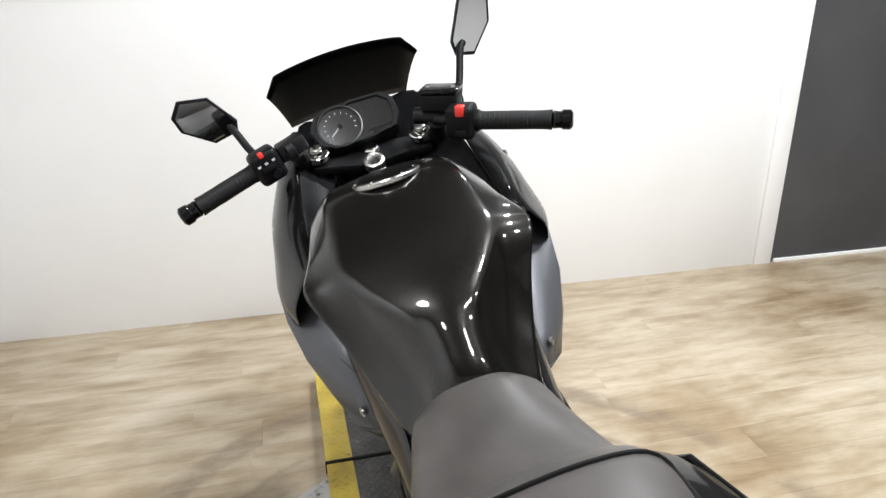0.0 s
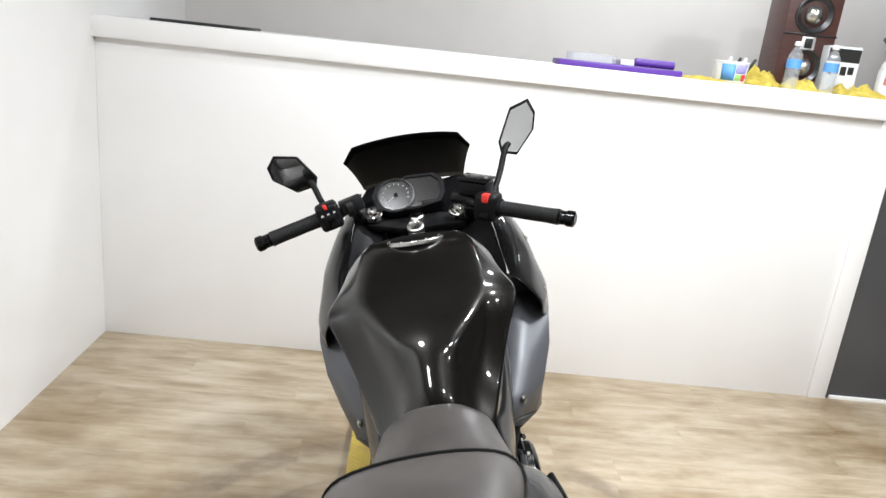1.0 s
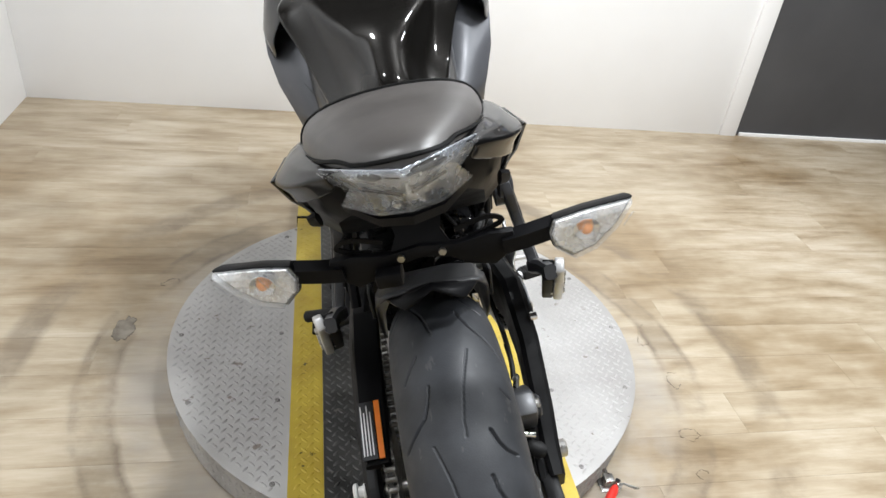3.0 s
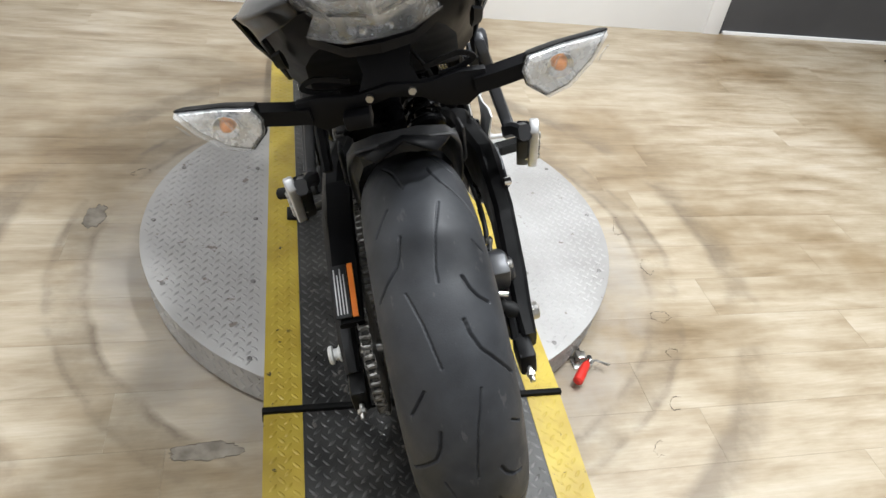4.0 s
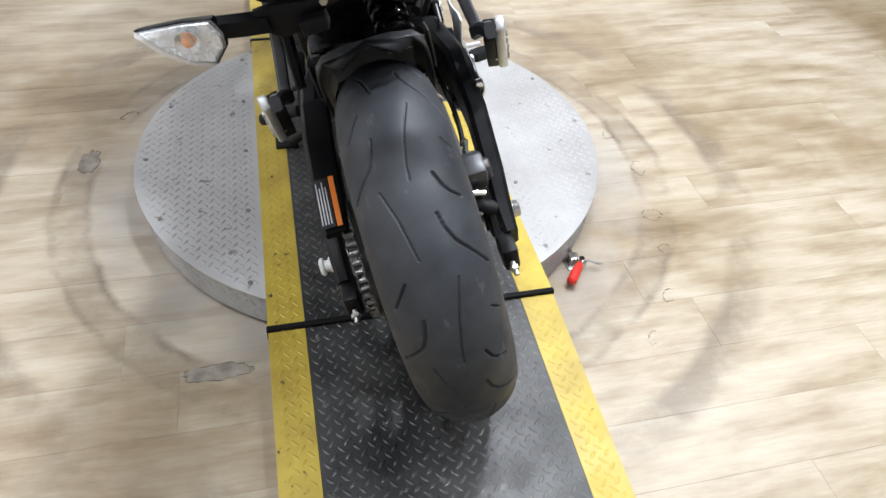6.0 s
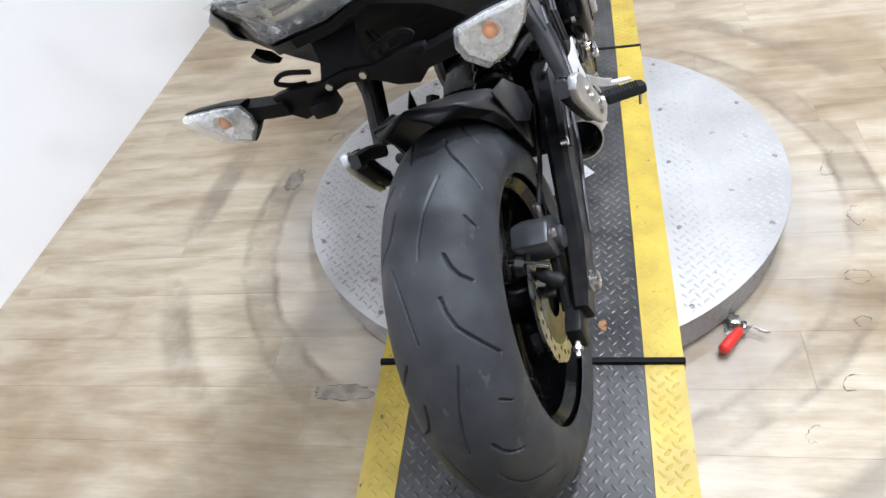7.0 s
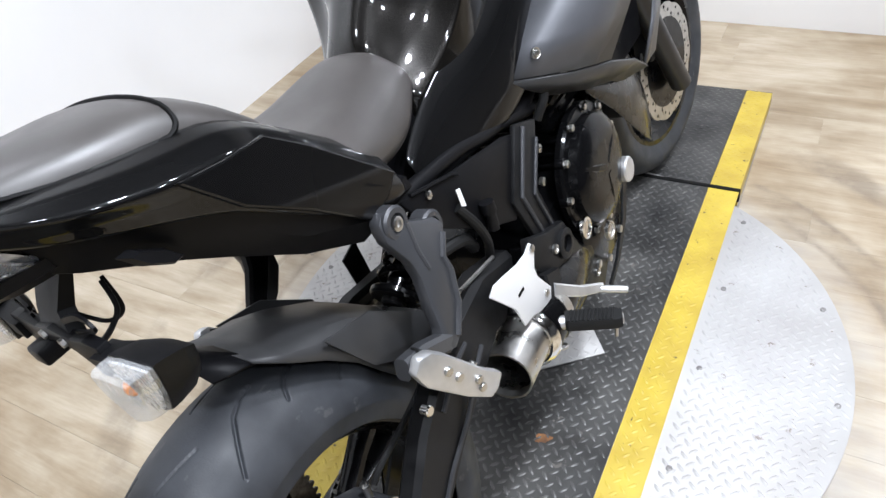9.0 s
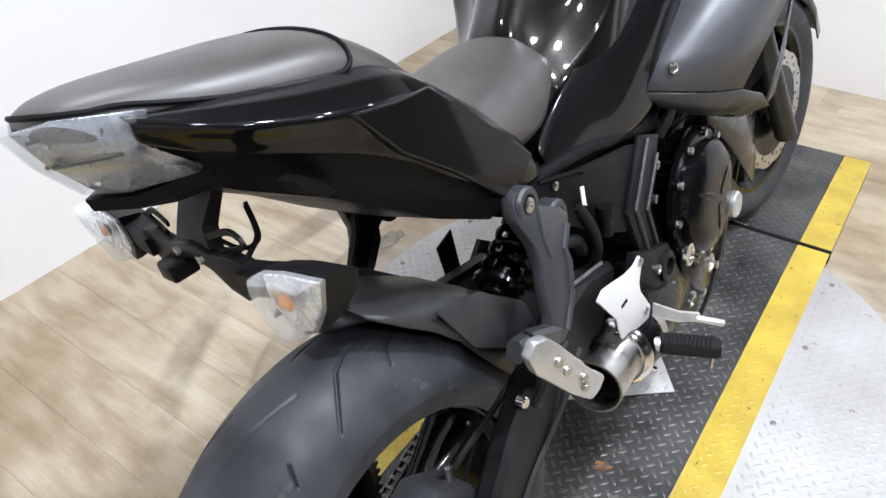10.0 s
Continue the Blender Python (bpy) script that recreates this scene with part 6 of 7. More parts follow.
part("stem_nut", lathe([(0, 0.017), (0.012, 0.017), (0.014, 0.014), (0.014, 0.006)], (0, 1.040, 1.018), RAKE, 6), CHROME, steer)
part("ignition", lathe([(0, 0.020), (0.016, 0.020), (0.018, 0.016), (0.016, 0.012), (0.016, 0.001)], (0.005, 0.985, 1.004), RAKE, 24), STEEL, steer, "ignition lock")
part("key_ring", tube([(0.005 + 0.014 * math.cos(a), 0.975 - 0.004 * math.sin(a), 1.022 + 0.012 * math.sin(a)) for a in [2 * math.pi * k / 16 for k in range(16)]], 0.0015, 6, closed=True), STEEL, steer)
for s in (1, -1):
    side = "left" if s < 0 else "right"
    a, b = Vector((s * 0.122, 0.975, 1.076)), Vector((s * 0.200, 0.915, 1.068 if s > 0 else 1.062))
    c = Vector((0.330, 0.868, 1.052)) if s > 0 else Vector((-0.306, 0.876, 1.032))
    bar = b.lerp(c, 0.0)
    d = (c - b).normalized()
    part("bar_clamp", tube([(s * 0.138, 1.055, 1.000), (s * 0.136, 1.030, 1.030), (s * 0.132, 0.985, 1.068), (s * 0.136, 0.958, 1.074)], [0.020, 0.018, 0.018, 0.017], 14), CAST, steer)
    part("handlebar", tube([a, Vector((s * 0.145, 0.950, 1.074)), b, c], 0.011, 12), CAST, steer, "black handlebar tube")
    grip = part("grip", tube([b.lerp(c, k / 10) for k in range(11)], [0.0185, 0.0165, 0.0165, 0.0165, 0.0165, 0.0168, 0.0168, 0.0165, 0.0165, 0.0168, 0.0178], 18), GRIPRUBBER, steer, "ribbed black rubber grip")
    for k in range(14):
        p = b.lerp(c, 0.10 + 0.06 * k)
        part("grip_rib", tube([p + d * h for h in (-0.0015, 0, 0.0015)], [0.0165, 0.0171, 0.0165], 16, caps=False), GRIPRUBBER, grip)
    end = part("bar_end", tube([c, c + d * 0.004, c + d * 0.006, c + d * 0.016, c + d * 0.018, c + d * 0.032, c + d * 0.036], [0.012, 0.0165, 0.015, 0.015, 0.0175, 0.0175, 0.012], 20), ENGINE, steer, "gloss black bar-end weight")
    upv = Vector((0, 0, 1))
    upv = (upv - d * upv.dot(d)).normalized()
    fwd = d.cross(upv) * (-1 if s > 0 else 1)
    m = Matrix(((d.x, fwd.x, upv.x, 0), (d.y, fwd.y, upv.y, 0), (d.z, fwd.z, upv.z, 0), (0, 0, 0, 1)))
    m.translation = b - d * 0.020
    sw = part("switch_housing", box(-0.028, 0.024, -0.026, 0.026, -0.030, 0.030, 0.010, m=m, segments=3), PLASTIC, steer, "black switch housing")
    if s > 0:
        part("stop_switch", box(-0.008, 0.008, -0.0285, -0.010, 0.014, 0.033, 0.003, m=m), RED, sw, "red stop switch")
        part("starter", box(-0.010, 0.010, -0.031, -0.024, -0.022, -0.010, 0.002, m=m), PLASTIC, sw)
        part("throttle_tube", tube([b - d * 0.002, b + d * 0.010], 0.020, 18), PLASTIC, sw)
        res = part("brake_reservoir", box(-0.080, -0.012, 0.005, 0.058, 0.012, 0.046, 0.006, m=m, segments=3), PLASTIC, steer, "black brake fluid reservoir")
        part("reservoir_lid", box(-0.082, -0.010, 0.003, 0.060, 0.046, 0.054, 0.003, m=m), ENGINE, res)
        for dx in (-0.070, -0.022):
            part("lid_screw", lathe([(0, 0.004), (0.002, 0.0035)], m @ Vector((dx, 0.031, 0.054)), m.to_3x3() @ Vector((0, 0, 1)), 10), STEEL, res)
        part("master_body", rod(m @ Vector((-0.100, 0.026, 0.002)), m @ Vector((-0.030, 0.026, 0.002)), 0.016, n=16, bevel=0.003), CAST, steer)
    else:
        part("flash_switch", box(-0.004, 0.005, -0.0285, -0.018, 0.022, 0.0325, 0.002, m=m), RED, sw, "small red hazard button")
        part("horn_button", lathe([(0, 0.009), (0.006, 0.008)], m @ Vector((-0.008, -0.026, -0.014)), m.to_3x3() @ Vector((0, -1, 0)), 16), PLASTIC, sw)
        part("turn_switch", box(-0.014, 0.012, -0.036, -0.024, -0.004, 0.006, 0.002, m=m), PLASTIC, sw)
        for k in range(3):
            part("switch_mark", box(-0.018 + 0.014 * k, -0.012 + 0.014 * k, -0.0268, -0.0262, 0.008, 0.012, m=m), INK, sw)
        part("clutch_perch", box(-0.085, -0.030, -0.010, 0.030, -0.014, 0.018, 0.006, m=m), CAST, steer)
        part("perch_clamp", rod(m @ Vector((-0.060, 0, -0.002)), m @ Vector((-0.042, 0, -0.002)), 0.019, n=18, bevel=0.003), CAST, steer)
    lever = [m @ Vector(p) for p in ((-0.055, 0.038, -0.004), (-0.015, 0.060, -0.012), (0.040, 0.066, -0.014), (0.095, 0.060, -0.014), (0.135, 0.058, -0.010))]
    part("lever", tube(spline(lever, 4), 0.0062, 10), CAST, steer, "black hand lever")
    part("cable", tube(spline([m @ Vector((-0.03, 0.03, -0.02)), Vector((s * 0.13, 1.02, 1.06)), Vector((s * 0.09, 1.09, 0.98)), Vector((s * 0.06, 1.10, 0.88))], 8), 0.0045, 8), GRIPRUBBER, steer)

# ---- mirrors
for s in (1, -1):
    g = group("mirror", bike, "black rear-view mirror on a stalk")
    dz = 0.0 if s > 0 else -0.012
    foot = Vector((s * (0.192 if s > 0 else 0.198), 1.030, 1.055))
    head = Vector((s * (0.240 if s > 0 else 0.240), 1.105, 1.142 + dz))
    part("stalk", tube(spline([foot, foot.lerp(head, 0.5) + Vector((s * 0.002, 0.006, -0.004)), head, head + Vector((s * 0.012, 0.012, 0.012))], 6), 0.0075, 12), PLASTIC, g)
    part("stalk_foot", tube([foot - Vector((s * 0.004, 0.006, 0.010)), foot + Vector((s * 0.006, 0.008, 0.014))], [0.016, 0.011], 16), PLASTIC, g)
    face = [(0.000, 0.000), (0.046, -0.008), (0.096, 0.036), (0.102, 0.070), (0.082, 0.098), (0.030, 0.086), (-0.006, 0.022)]
    tall, slim = (1.20, 0.86) if s > 0 else (0.92, 1.0)
    cx, cz = 0.045, 0.042

    def at(x, z, back, k=1.0):
        x, z = (cx + (x - cx) * k) * slim, cz + (z - cz) * k
        return Vector((s * (0.233 + x + (0.12 * (z - 0.02) if s > 0 else 0)), 1.112 + back + (0.10 if s > 0 else -0.22) * x + (0.16 * z if s > 0 else -0.10 * z), 1.134 + dz + z * tall))

    shell = part("shell", loft([[at(x, z, h, k) for x, z in face] for h, k in ((-0.001, 0.97), (0.000, 1.02), (0.012, 1.0), (0.026, 0.72), (0.034, 0.30))]), PLASTIC, g, "black mirror shell", sharp=50)
    part("glass", loft([[at(x, z, h, 0.90) for x, z in face] for h in (-0.0026, -0.0012)]), MIRROR, g, "mirror glass")

# front mudguard
rings = []
for k in range(9):
    a = radians(20 + 15 * k)
    ring = []
    for u, dr in ((-1, -0.045), (-0.9, -0.012), (-0.5, 0.0), (0.5, 0.0), (0.9, -0.012), (1, -0.045)):
        r = 0.318 + dr
        ring.append((u * 0.068, 1.45 + r * math.cos(a), 0.30 + r * math.sin(a)))
    rings.append(ring)
ob = part("front_mudguard", loft(rings, caps=False, cyclic=False), GLOSS, steer, solid=0.003)
# radiator between the fairings, closing the view through the nose
for s, wide in ((1, 0.262), (-1, 0.246)):
    part("inner_liner", prism([(s * 0.09, 1.16, 0.82), (s * wide * 0.92, 1.16, 0.80), (s * wide, 0.96, 0.79), (s * wide * 0.95, 0.84, 0.80), (s * 0.175, 0.74, 0.775), (s * 0.125, 0.64, 0.735), (s * 0.08, 0.64, 0.735), (s * 0.08, 0.84, 0.79)], (0, 0, -0.012)), PLASTIC, bike, "black inner liner")
part("radiator", box(-0.13, 0.13, 1.06, 1.09, 0.36, 0.66, 0.004), DARKMETAL, bike, "dark radiator")
part("airbox", box(-0.09, 0.09, 0.46, 0.98, 0.64, 0.80, 0.03), PLASTIC, bike, "black airbox")
part("battery_box", box(-0.085, 0.085, 0.31, 0.46, 0.64, 0.76, 0.02), PLASTIC, bike, "black battery box")

# ---------------------------------------------------------------- floor marks and the things beside the turntable
rng = random.Random(7)


def blob(cx, cy, rx, ry, turn, seed, n=72):
    pts = []
    for k in range(n):
        a = 2 * math.pi * k / n
        p = Vector((math.cos(a), math.sin(a), seed * 3.7))
        w = 1 + 0.45 * noise.noise(p * 1.3) + 0.22 * noise.noise(p * 4.1) + 0.10 * noise.noise(p * 11.0)
        x, y = rx * w * math.cos(a), ry * w * math.sin(a)
        pts.append((cx + x * math.cos(turn) - y * math.sin(turn), cy + x * math.sin(turn) + y * math.cos(turn), 0.0004))
    return pts


SCUFF = noisy(material("dark gouge", (0.16, 0.13, 0.10), 0.8), 40, (0.05, 0.040, 0.030), (0.17, 0.14, 0.105))
BARED = noisy(material("bared grey underlay", (0.30, 0.27, 0.23), 0.7), 30, (0.15, 0.125, 0.098), (0.32, 0.285, 0.235))
for cx, cy, rx, ry, turn, seed in ((-0.44, -0.012, 0.075, 0.022, 0.05, 1), (0.745, 0.313, 0.028, 0.020, 0.3, 2), (0.80, 0.52, 0.030, 0.022, 1.1, 3), (0.66, 0.02, 0.022, 0.016, 0.8, 4), (0.56, -0.10, 0.020, 0.013, 1.0, 5), (-0.79, 0.80, 0.05, 0.03, 1.5, 6), (-0.70, 1.02, 0.03, 0.016, 0.3, 8), (0.78, 0.72, 0.045, 0.02, 1.2, 9), (0.72, 0.18, 0.018, 0.014, 0.2, 10)):
    pts = blob(cx, cy, rx, ry, turn, seed)
    cut = pts if seed in (1, 2, 6) else pts[: len(pts) * 2 // 3]
    part("gouge", tube(cut, [0.0002 + 0.0014 * max(0.0, noise.noise(Vector((k * 0.23, seed * 2.1, 0.0))) + 0.25) for k in range(len(cut))], 5, closed=len(cut) == len(pts)), SCUFF, floor)
    if seed in (1, 6):
        part("bared_patch", prism([(x, y, 0.0001) for x, y, z in pts], (0, 0, 0.0003)), BARED, floor)

# toggle clamp with a red grip at the turntable's rim
clamp = thing("toggle_clamp", pose(0.452, 0.165, 0.0, 0, 0, 0), "steel toggle clamp with a red plastic grip on the floor", "clamp")
part("base_plate", box(-0.020, 0.020, -0.018, 0.022, 0.0, 0.004, 0.001), STEEL, clamp)
part("bracket", box(-0.012, 0.012, -0.010, 0.016, 0.004, 0.030, 0.003), STEEL, clamp)
part("arm", loft(arm([(0.012, -0.030, 0.022), (0.030, -0.012, 0.024), (0.062, -0.030, 0.022)], [0.010, 0.010, 0.008], [0.012, 0.012, 0.012])), STEEL, clamp)
part("spindle", rod((0.0, 0.012, 0.020), (-0.010, 0.040, 0.045), 0.005, n=10), STEEL, clamp)
part("pivot", rod((0.016, -0.012, 0.034), (0.016, -0.012, 0.010), 0.007, n=12), CHROME, clamp)
part("grip", tube([(0.008, -0.022, 0.024), (0.002, -0.030, 0.024), (-0.022, -0.060, 0.024), (-0.034, -0.076, 0.024), (-0.037, -0.080, 0.024)], [0.0075, 0.0105, 0.0125, 0.0125, 0.007], 16), RED, clamp, "red plastic grip")

# tread plate pad under the bike
pad = thing("stand_pad", pose(0.02, 0.60, DECK + 0.0062, 0, 0, 38), "small bare tread plate pad lying on the runway", "plate")
part("plate", box(-0.115, 0.115, -0.085, 0.085, 0.0, 0.004, 0.001), TREADALU, pad)
bm = bmesh.new()
for i in range(-5, 6):
    for j in range(-4, 5):
        a = math.pi / 4 if (i + j) % 2 else -math.pi / 4
        c, s = math.cos(a), math.sin(a)
        ring = [bm.verts.new((0.02 * i + u * 0.0105 * c - v * 0.004 * s, 0.0185 * j + u * 0.0105 * s + v * 0.004 * c, 0.004 + h * 0.0014)) for u, v, h in ((-1, 0, 0), (0, -1, 0), (1, 0, 0), (0, 1, 0), (0, 0, 1))]
        for k in range(4):
            bm.faces.new((ring[k], ring[(k + 1) % 4], ring[4]))
part("tread", bm, TREADALU, pad, kind="stuff")

RUST = noisy(material("rust stain", (0.28, 0.12, 0.04), 0.8), 60, (0.12, 0.06, 0.03), (0.34, 0.16, 0.06), 6)
for cx, cy, rx, ry, turn, seed in ((0.115, 0.361, 0.016, 0.011, 0.6, 21), (0.167, 0.092, 0.009, 0.016, 0.1, 22)):
    part("rust_stain", prism([(x, y, ramp_height(y) + 0.0002) for x, y, z in blob(cx, cy, rx, ry, turn, seed)], (0, 0, 0.0006)), RUST, runway, "small orange rust stain")
cable = thing("cable", pose(0, 0, 0), "loose black cable lying on the floor", "cable")
part("lead", tube(spline([(2.86, 2.10, 0.004), (2.93, 2.06, 0.004), (3.02, 2.09, 0.004), (3.12, 2.05, 0.004), (3.04, 2.00, 0.004), (2.92, 2.02, 0.004), (3.2, 1.95, 0.004), (3.7, 2.0, 0.004)], 8), 0.004, 6), PIPING, cable)

# ---------------------------------------------------------------- things on the ledge
TOP = LOW_TOP + 0.0005
PURPLE = material("purple plastic", (0.085, 0.025, 0.26), 0.4)
YELLOW = grain(noisy(material("yellow cloth", (0.72, 0.52, 0.05), 0.9), 30, (0.34, 0.26, 0.035), (0.56, 0.44, 0.08)), 300, 0.5, 0.002)
BROWN = noisy(material("brown wood veneer", (0.06, 0.022, 0.018), 0.4), 6, (0.045, 0.017, 0.014), (0.075, 0.028, 0.022), 6, (1, 1, 8))
BLUE = material("blue label", (0.10, 0.30, 0.65), 0.5)
VIOLET = material("violet print", (0.32, 0.30, 0.60), 0.5)
GREEN = material("green print", (0.25, 0.5, 0.12), 0.5)
PALE = material("pale plastic", (0.72, 0.74, 0.76), 0.45)
BLACKP = material("black plastic film", (0.01, 0.01, 0.01), 0.4)

case = thing("flat_case", pose(0.724, 2.573, TOP, 0, 0, -3.4), "flat purple plastic case with a clear lid", "case")
part("tray", box(-0.28, 0.28, -0.10, 0.10, 0.0, 0.026, 0.006), PURPLE, case)
part("clear_lid", box(-0.22, -0.02, -0.09, 0.09, 0.027, 0.062, 0.004), BOTTLE, case, "clear lid")
part("paper", box(0.0, 0.06, -0.085, 0.085, 0.027, 0.050, 0.002), PALE, case)
part("roll", rod((0.07, -0.05, 0.045), (0.25, -0.05, 0.045), 0.018, n=16, bevel=0.003), PURPLE, case)
pad2 = thing("flat_tablet", pose(-1.138, 2.63, TOP, 0, 0, -3.4), "thin black flat board lying on the ledge", "board")
part("board", box(-0.21, 0.21, -0.12, 0.12, 0.0, 0.012, 0.003), BLACKP, pad2)

tub = thing("wipes_tub", pose(1.238, 2.525, TOP), "white plastic tub with blue and green print", "tub")
part("body", lathe([(0, 0.066), (0.004, 0.070), (0.085, 0.078), (0.088, 0.081), (0.094, 0.081), (0.094, 0.074), (0.02, 0.066)], (0, 0, 0), (0, 0, 1), 32), PALE, tub)
for a0, a1, z0, z1, mt in ((-142, -96, 0.010, 0.080, BLUE), (-94, -50, 0.042, 0.080, VIOLET), (-94, -71, 0.010, 0.038, GREEN), (-69, -46, 0.010, 0.038, RED)):
    rows = []
    for z in (z0, z1):
        rows.append([((0.0712 + z * 0.09) * math.cos(radians(a0 + (a1 - a0) * k / 5)), (0.0712 + z * 0.09) * math.sin(radians(a0 + (a1 - a0) * k / 5)), z) for k in range(6)])
    part("print", loft(rows, caps=False, cyclic=False), mt, tub, solid=0.0006)
for k in range(4):
    part("marker", rod((-0.03 + 0.03 * k, -0.01, 0.03), (0.0 + 0.035 * k, 0.01 - 0.02 * (k % 2), 0.112), 0.007, n=10, bevel=0.002), BLACKP if k % 2 else PALE, tub)


def cloth(x, y, wx, wy, high, seed, label="crumpled yellow microfibre cloth on the ledge"):
    t = thing("cloth", pose(x, y, TOP, 0, 0, seed * 23), label, "cloth", "yellow cloths")
    n = 26
    noise.seed_set(seed)
    rows = []
    for i in range(n):
        row = []
        for j in range(n):
            u, v = i / (n - 1) * 2 - 1, j / (n - 1) * 2 - 1
            edge = max(0.0, 1 - max(abs(u), abs(v)) ** 3)
            h = high * (0.35 + 0.65 * noise.noise(Vector((u * 1.7 + seed, v * 1.7, 0.3)))) * edge + 0.4 * high * abs(noise.noise(Vector((u * 4 + seed, v * 4, 1.3)))) * edge
            wob = 1 + 0.22 * noise.noise(Vector((u * 1.5, v * 1.5, seed * 1.7)))
            row.append((u * wx * wob, v * wy * wob, max(0.002, h)))
        rows.append(row)
    part("fabric", loft(rows, caps=False, cyclic=False), YELLOW, t, solid=0.003, sharp=180)


cloth(1.146, 2.485, 0.13, 0.07, 0.03, 1)
cloth(1.406, 2.61, 0.10, 0.10, 0.11, 2)
cloth(1.617, 2.59, 0.09, 0.09, 0.07, 3)
cloth(1.818, 2.49, 0.12, 0.10, 0.075, 4)


def water_bottle(x, y):
    t = thing("water_bottle", pose(x, y, TOP), "clear plastic water bottle with a blue label and white cap", "bottle", "water bottles")
    part("body", lathe([(0, 0.026), (0.006, 0.031), (0.02, 0.0315), (0.03, 0.030), (0.04, 0.0315), (0.085, 0.031), (0.09, 0.0318), (0.135, 0.0318), (0.15, 0.030), (0.175, 0.018), (0.185, 0.0125), (0.195, 0.0125)], (0, 0, 0), (0, 0, 1), 28), BOTTLE, t)
    part("label_band", lathe([(0.092, 0.0320), (0.092, 0.0324), (0.132, 0.0324), (0.132, 0.0320)], (0, 0, 0), (0, 0, 1), 28, closed=True), BLUE, t)
    part("cap", lathe([(0.192, 0.0145), (0.194, 0.015), (0.208, 0.0145), (0.21, 0.012), (0.21, 0.001)], (0, 0, 0), (0, 0, 1), 24), WHITEPLASTIC, t)


water_bottle(1.526, 2.52)
water_bottle(1.698, 2.51)

sp = thing("loudspeaker", pose(1.674, 2.81, TOP, 0, 0, -6), "tall dark brown floor loudspeaker with round drivers", "loudspeaker")
part("cabinet", box(-0.125, 0.125, -0.12, 0.12, 0.0, 0.62, 0.006), BROWN, sp)
for z, r in ((0.105, 0.082), (0.345, 0.088), (0.54, 0.05)):
    d = part("driver", lathe([(0.0, r), (0.008, r), (0.012, r * 0.93), (0.008, r * 0.86), (-0.012, r * 0.45), (-0.004, r * 0.36), (0.006, r * 0.2), (0.008, 0.001)], (0.0, -0.120, z), (0, -1, 0), 36), DARKMETAL, sp, "grey cone driver")
    part("cone_dome", lathe([(0.0, r * 0.5), (0.014, r * 0.42), (0.026, r * 0.22), (0.029, 0.001)], (0.0, -0.122, z), (0, -1, 0), 28), STEEL, d)
part("tweeter_frame", box(-0.032, 0.032, -0.128, -0.119, 0.185, 0.245, 0.003), ALU, sp)
part("tweeter", box(-0.018, 0.018, -0.131, -0.1275, 0.193, 0.238, 0.002), BLACKP, sp)
part("shelf_line", box(-0.126, 0.126, -0.126, -0.119, 0.250, 0.258, 0.002), BLACKP, sp)

bx = thing("carton", pose(1.809, 2.65, TOP, 0, 0, -8), "small black and white printed carton", "carton")
part("carton_body", box(-0.075, 0.075, -0.05, 0.05, 0.0, 0.215, 0.003), PALE, bx)
part("dark_panel", box(-0.072, 0.072, -0.0515, -0.0502, 0.145, 0.205, 0.0), BLACKP, bx)
for k, (x0, x1) in enumerate(((-0.060, -0.042), (-0.034, -0.012), (-0.004, 0.022), (0.030, 0.056))):
    part("print_bar", box(x0, x1, -0.0515, -0.0502, 0.085 + 0.006 * (k % 2), 0.125, 0.0), BLACKP, bx)

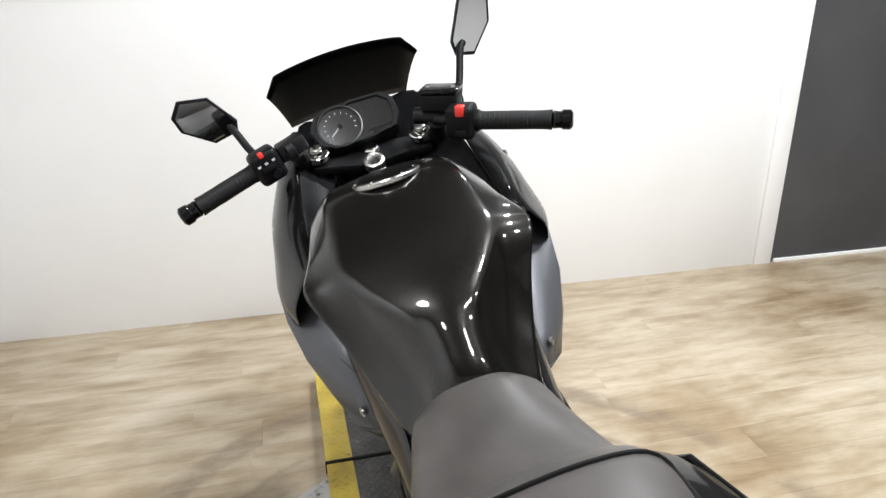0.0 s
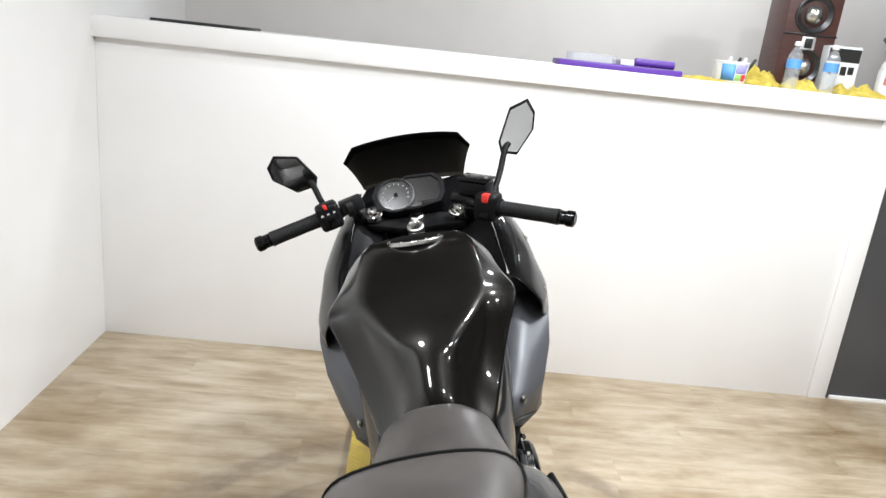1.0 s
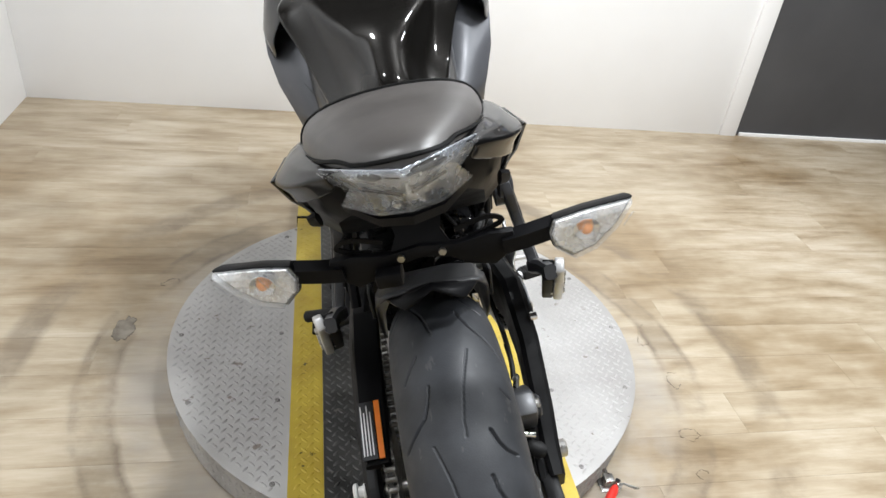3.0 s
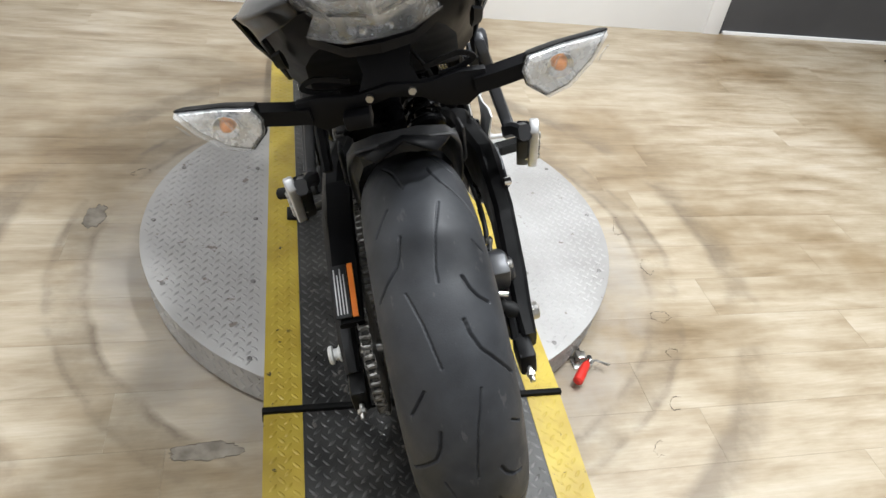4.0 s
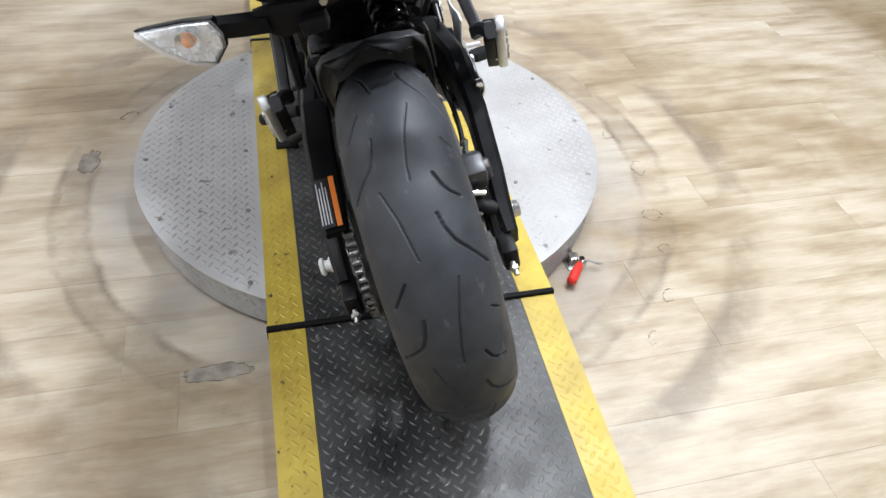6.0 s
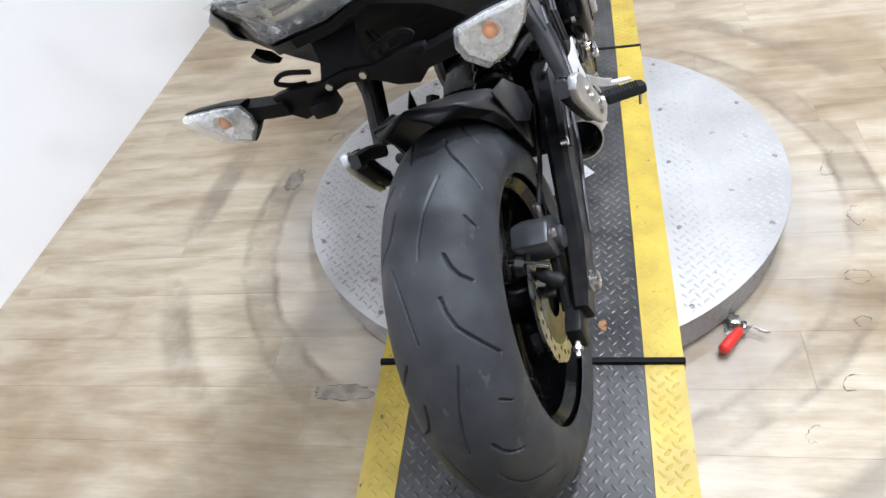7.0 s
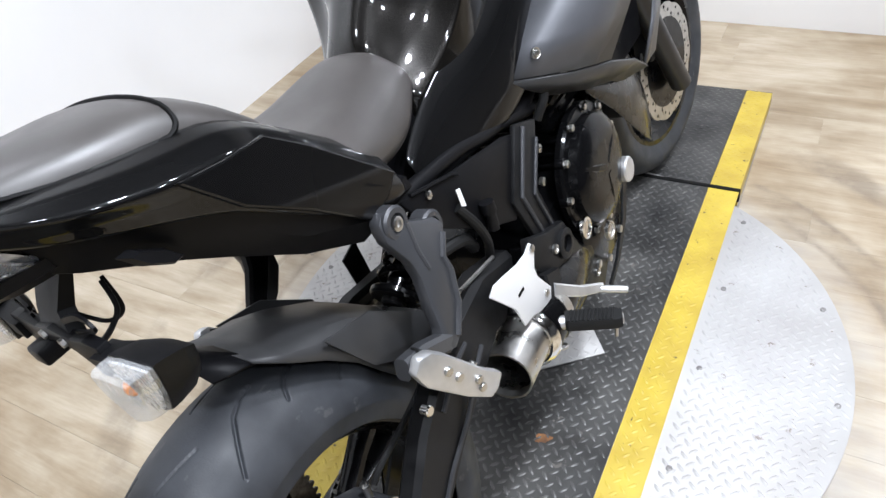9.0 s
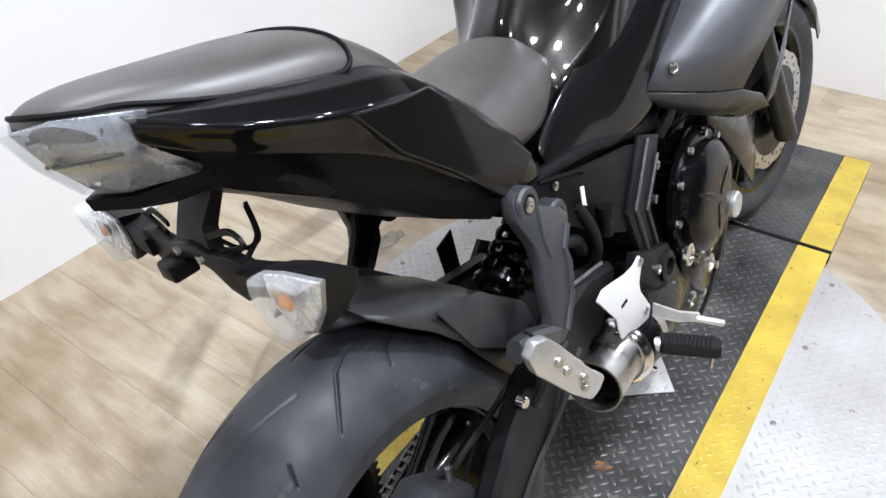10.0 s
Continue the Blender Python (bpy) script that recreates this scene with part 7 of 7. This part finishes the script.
HAZY = material("hazy plastic", (0.62, 0.63, 0.62), 0.35)
spray = thing("spray_bottle", pose(1.965, 2.50, TOP), "translucent spray bottle with a grey trigger head", "spray bottle")
part("body", lathe([(0, 0.036), (0.004, 0.040), (0.12, 0.040), (0.15, 0.034), (0.185, 0.016), (0.20, 0.014)], (0, 0, 0), (0, 0, 1), 28), HAZY, spray, "translucent pale body")
part("label_band", lathe([(0.03, 0.0404), (0.03, 0.0408), (0.125, 0.0408), (0.125, 0.0404)], (0, 0, 0), (0, 0, 1), 28, closed=True), PALE, spray)
part("print", box(-0.030, -0.006, -0.0412, -0.030, 0.062, 0.096, 0.0), material("faded red print", (0.62, 0.22, 0.18), 0.6), spray)
part("print", box(-0.030, -0.012, -0.0412, -0.030, 0.100, 0.118, 0.0), YELLOW, spray)
part("collar", lathe([(0.195, 0.018), (0.215, 0.018), (0.218, 0.015)], (0, 0, 0), (0, 0, 1), 20), DARKMETAL, spray)
part("trigger_head", prism([(-0.030, -0.012, 0.228), (-0.060, -0.012, 0.255), (-0.055, -0.012, 0.268), (0.020, -0.012, 0.270), (0.030, -0.012, 0.250), (0.014, -0.012, 0.215), (-0.012, -0.012, 0.215)], (0, 0.024, 0), bevel=0.003), SATIN, spray)
part("trigger", tube(spline([(-0.022, 0, 0.240), (-0.034, 0, 0.222), (-0.034, 0, 0.198)], 4), 0.004, 8), SATIN, spray)

# ---------------------------------------------------------------- floor planks
PL, PW = 1.22, 0.152
bm = box(-PL / 2 + 0.0002, PL / 2 - 0.0002, -PW / 2 + 0.0002, PW / 2 - 0.0002, -0.0045, 0.0, 0.0002, segments=1)
plank_data = finish(bm, "plank")
plank_data.materials.append(FLOOR)
row = 0
y = -2.2
while y < 2.75:
    x = WEST - PL * rng.random()
    while x < 6.0:
        x0, x1 = max(x, WEST), min(x + PL, 6.0)
        ob = new("plank", plank_data)
        ob.location = ((x0 + x1) / 2, y, 0)
        ob.scale = ((x1 - x0) / PL, 1, 1)
        ob.parent = floor
        x += PL
    y += PW
far = bmesh.new()
for x0, x1, y0, y1 in ((WEST, 6.0, -3.2, -2.28), (WEST, 6.0, 2.72, 7.0)):
    k = y0
    while k < y1:
        box(x0, x1, k, min(k + PW - 0.001, y1), -0.0045, -0.0002, bm=far)
        k += PW
part("far_planks", far, FLOOR, floor, kind="stuff")
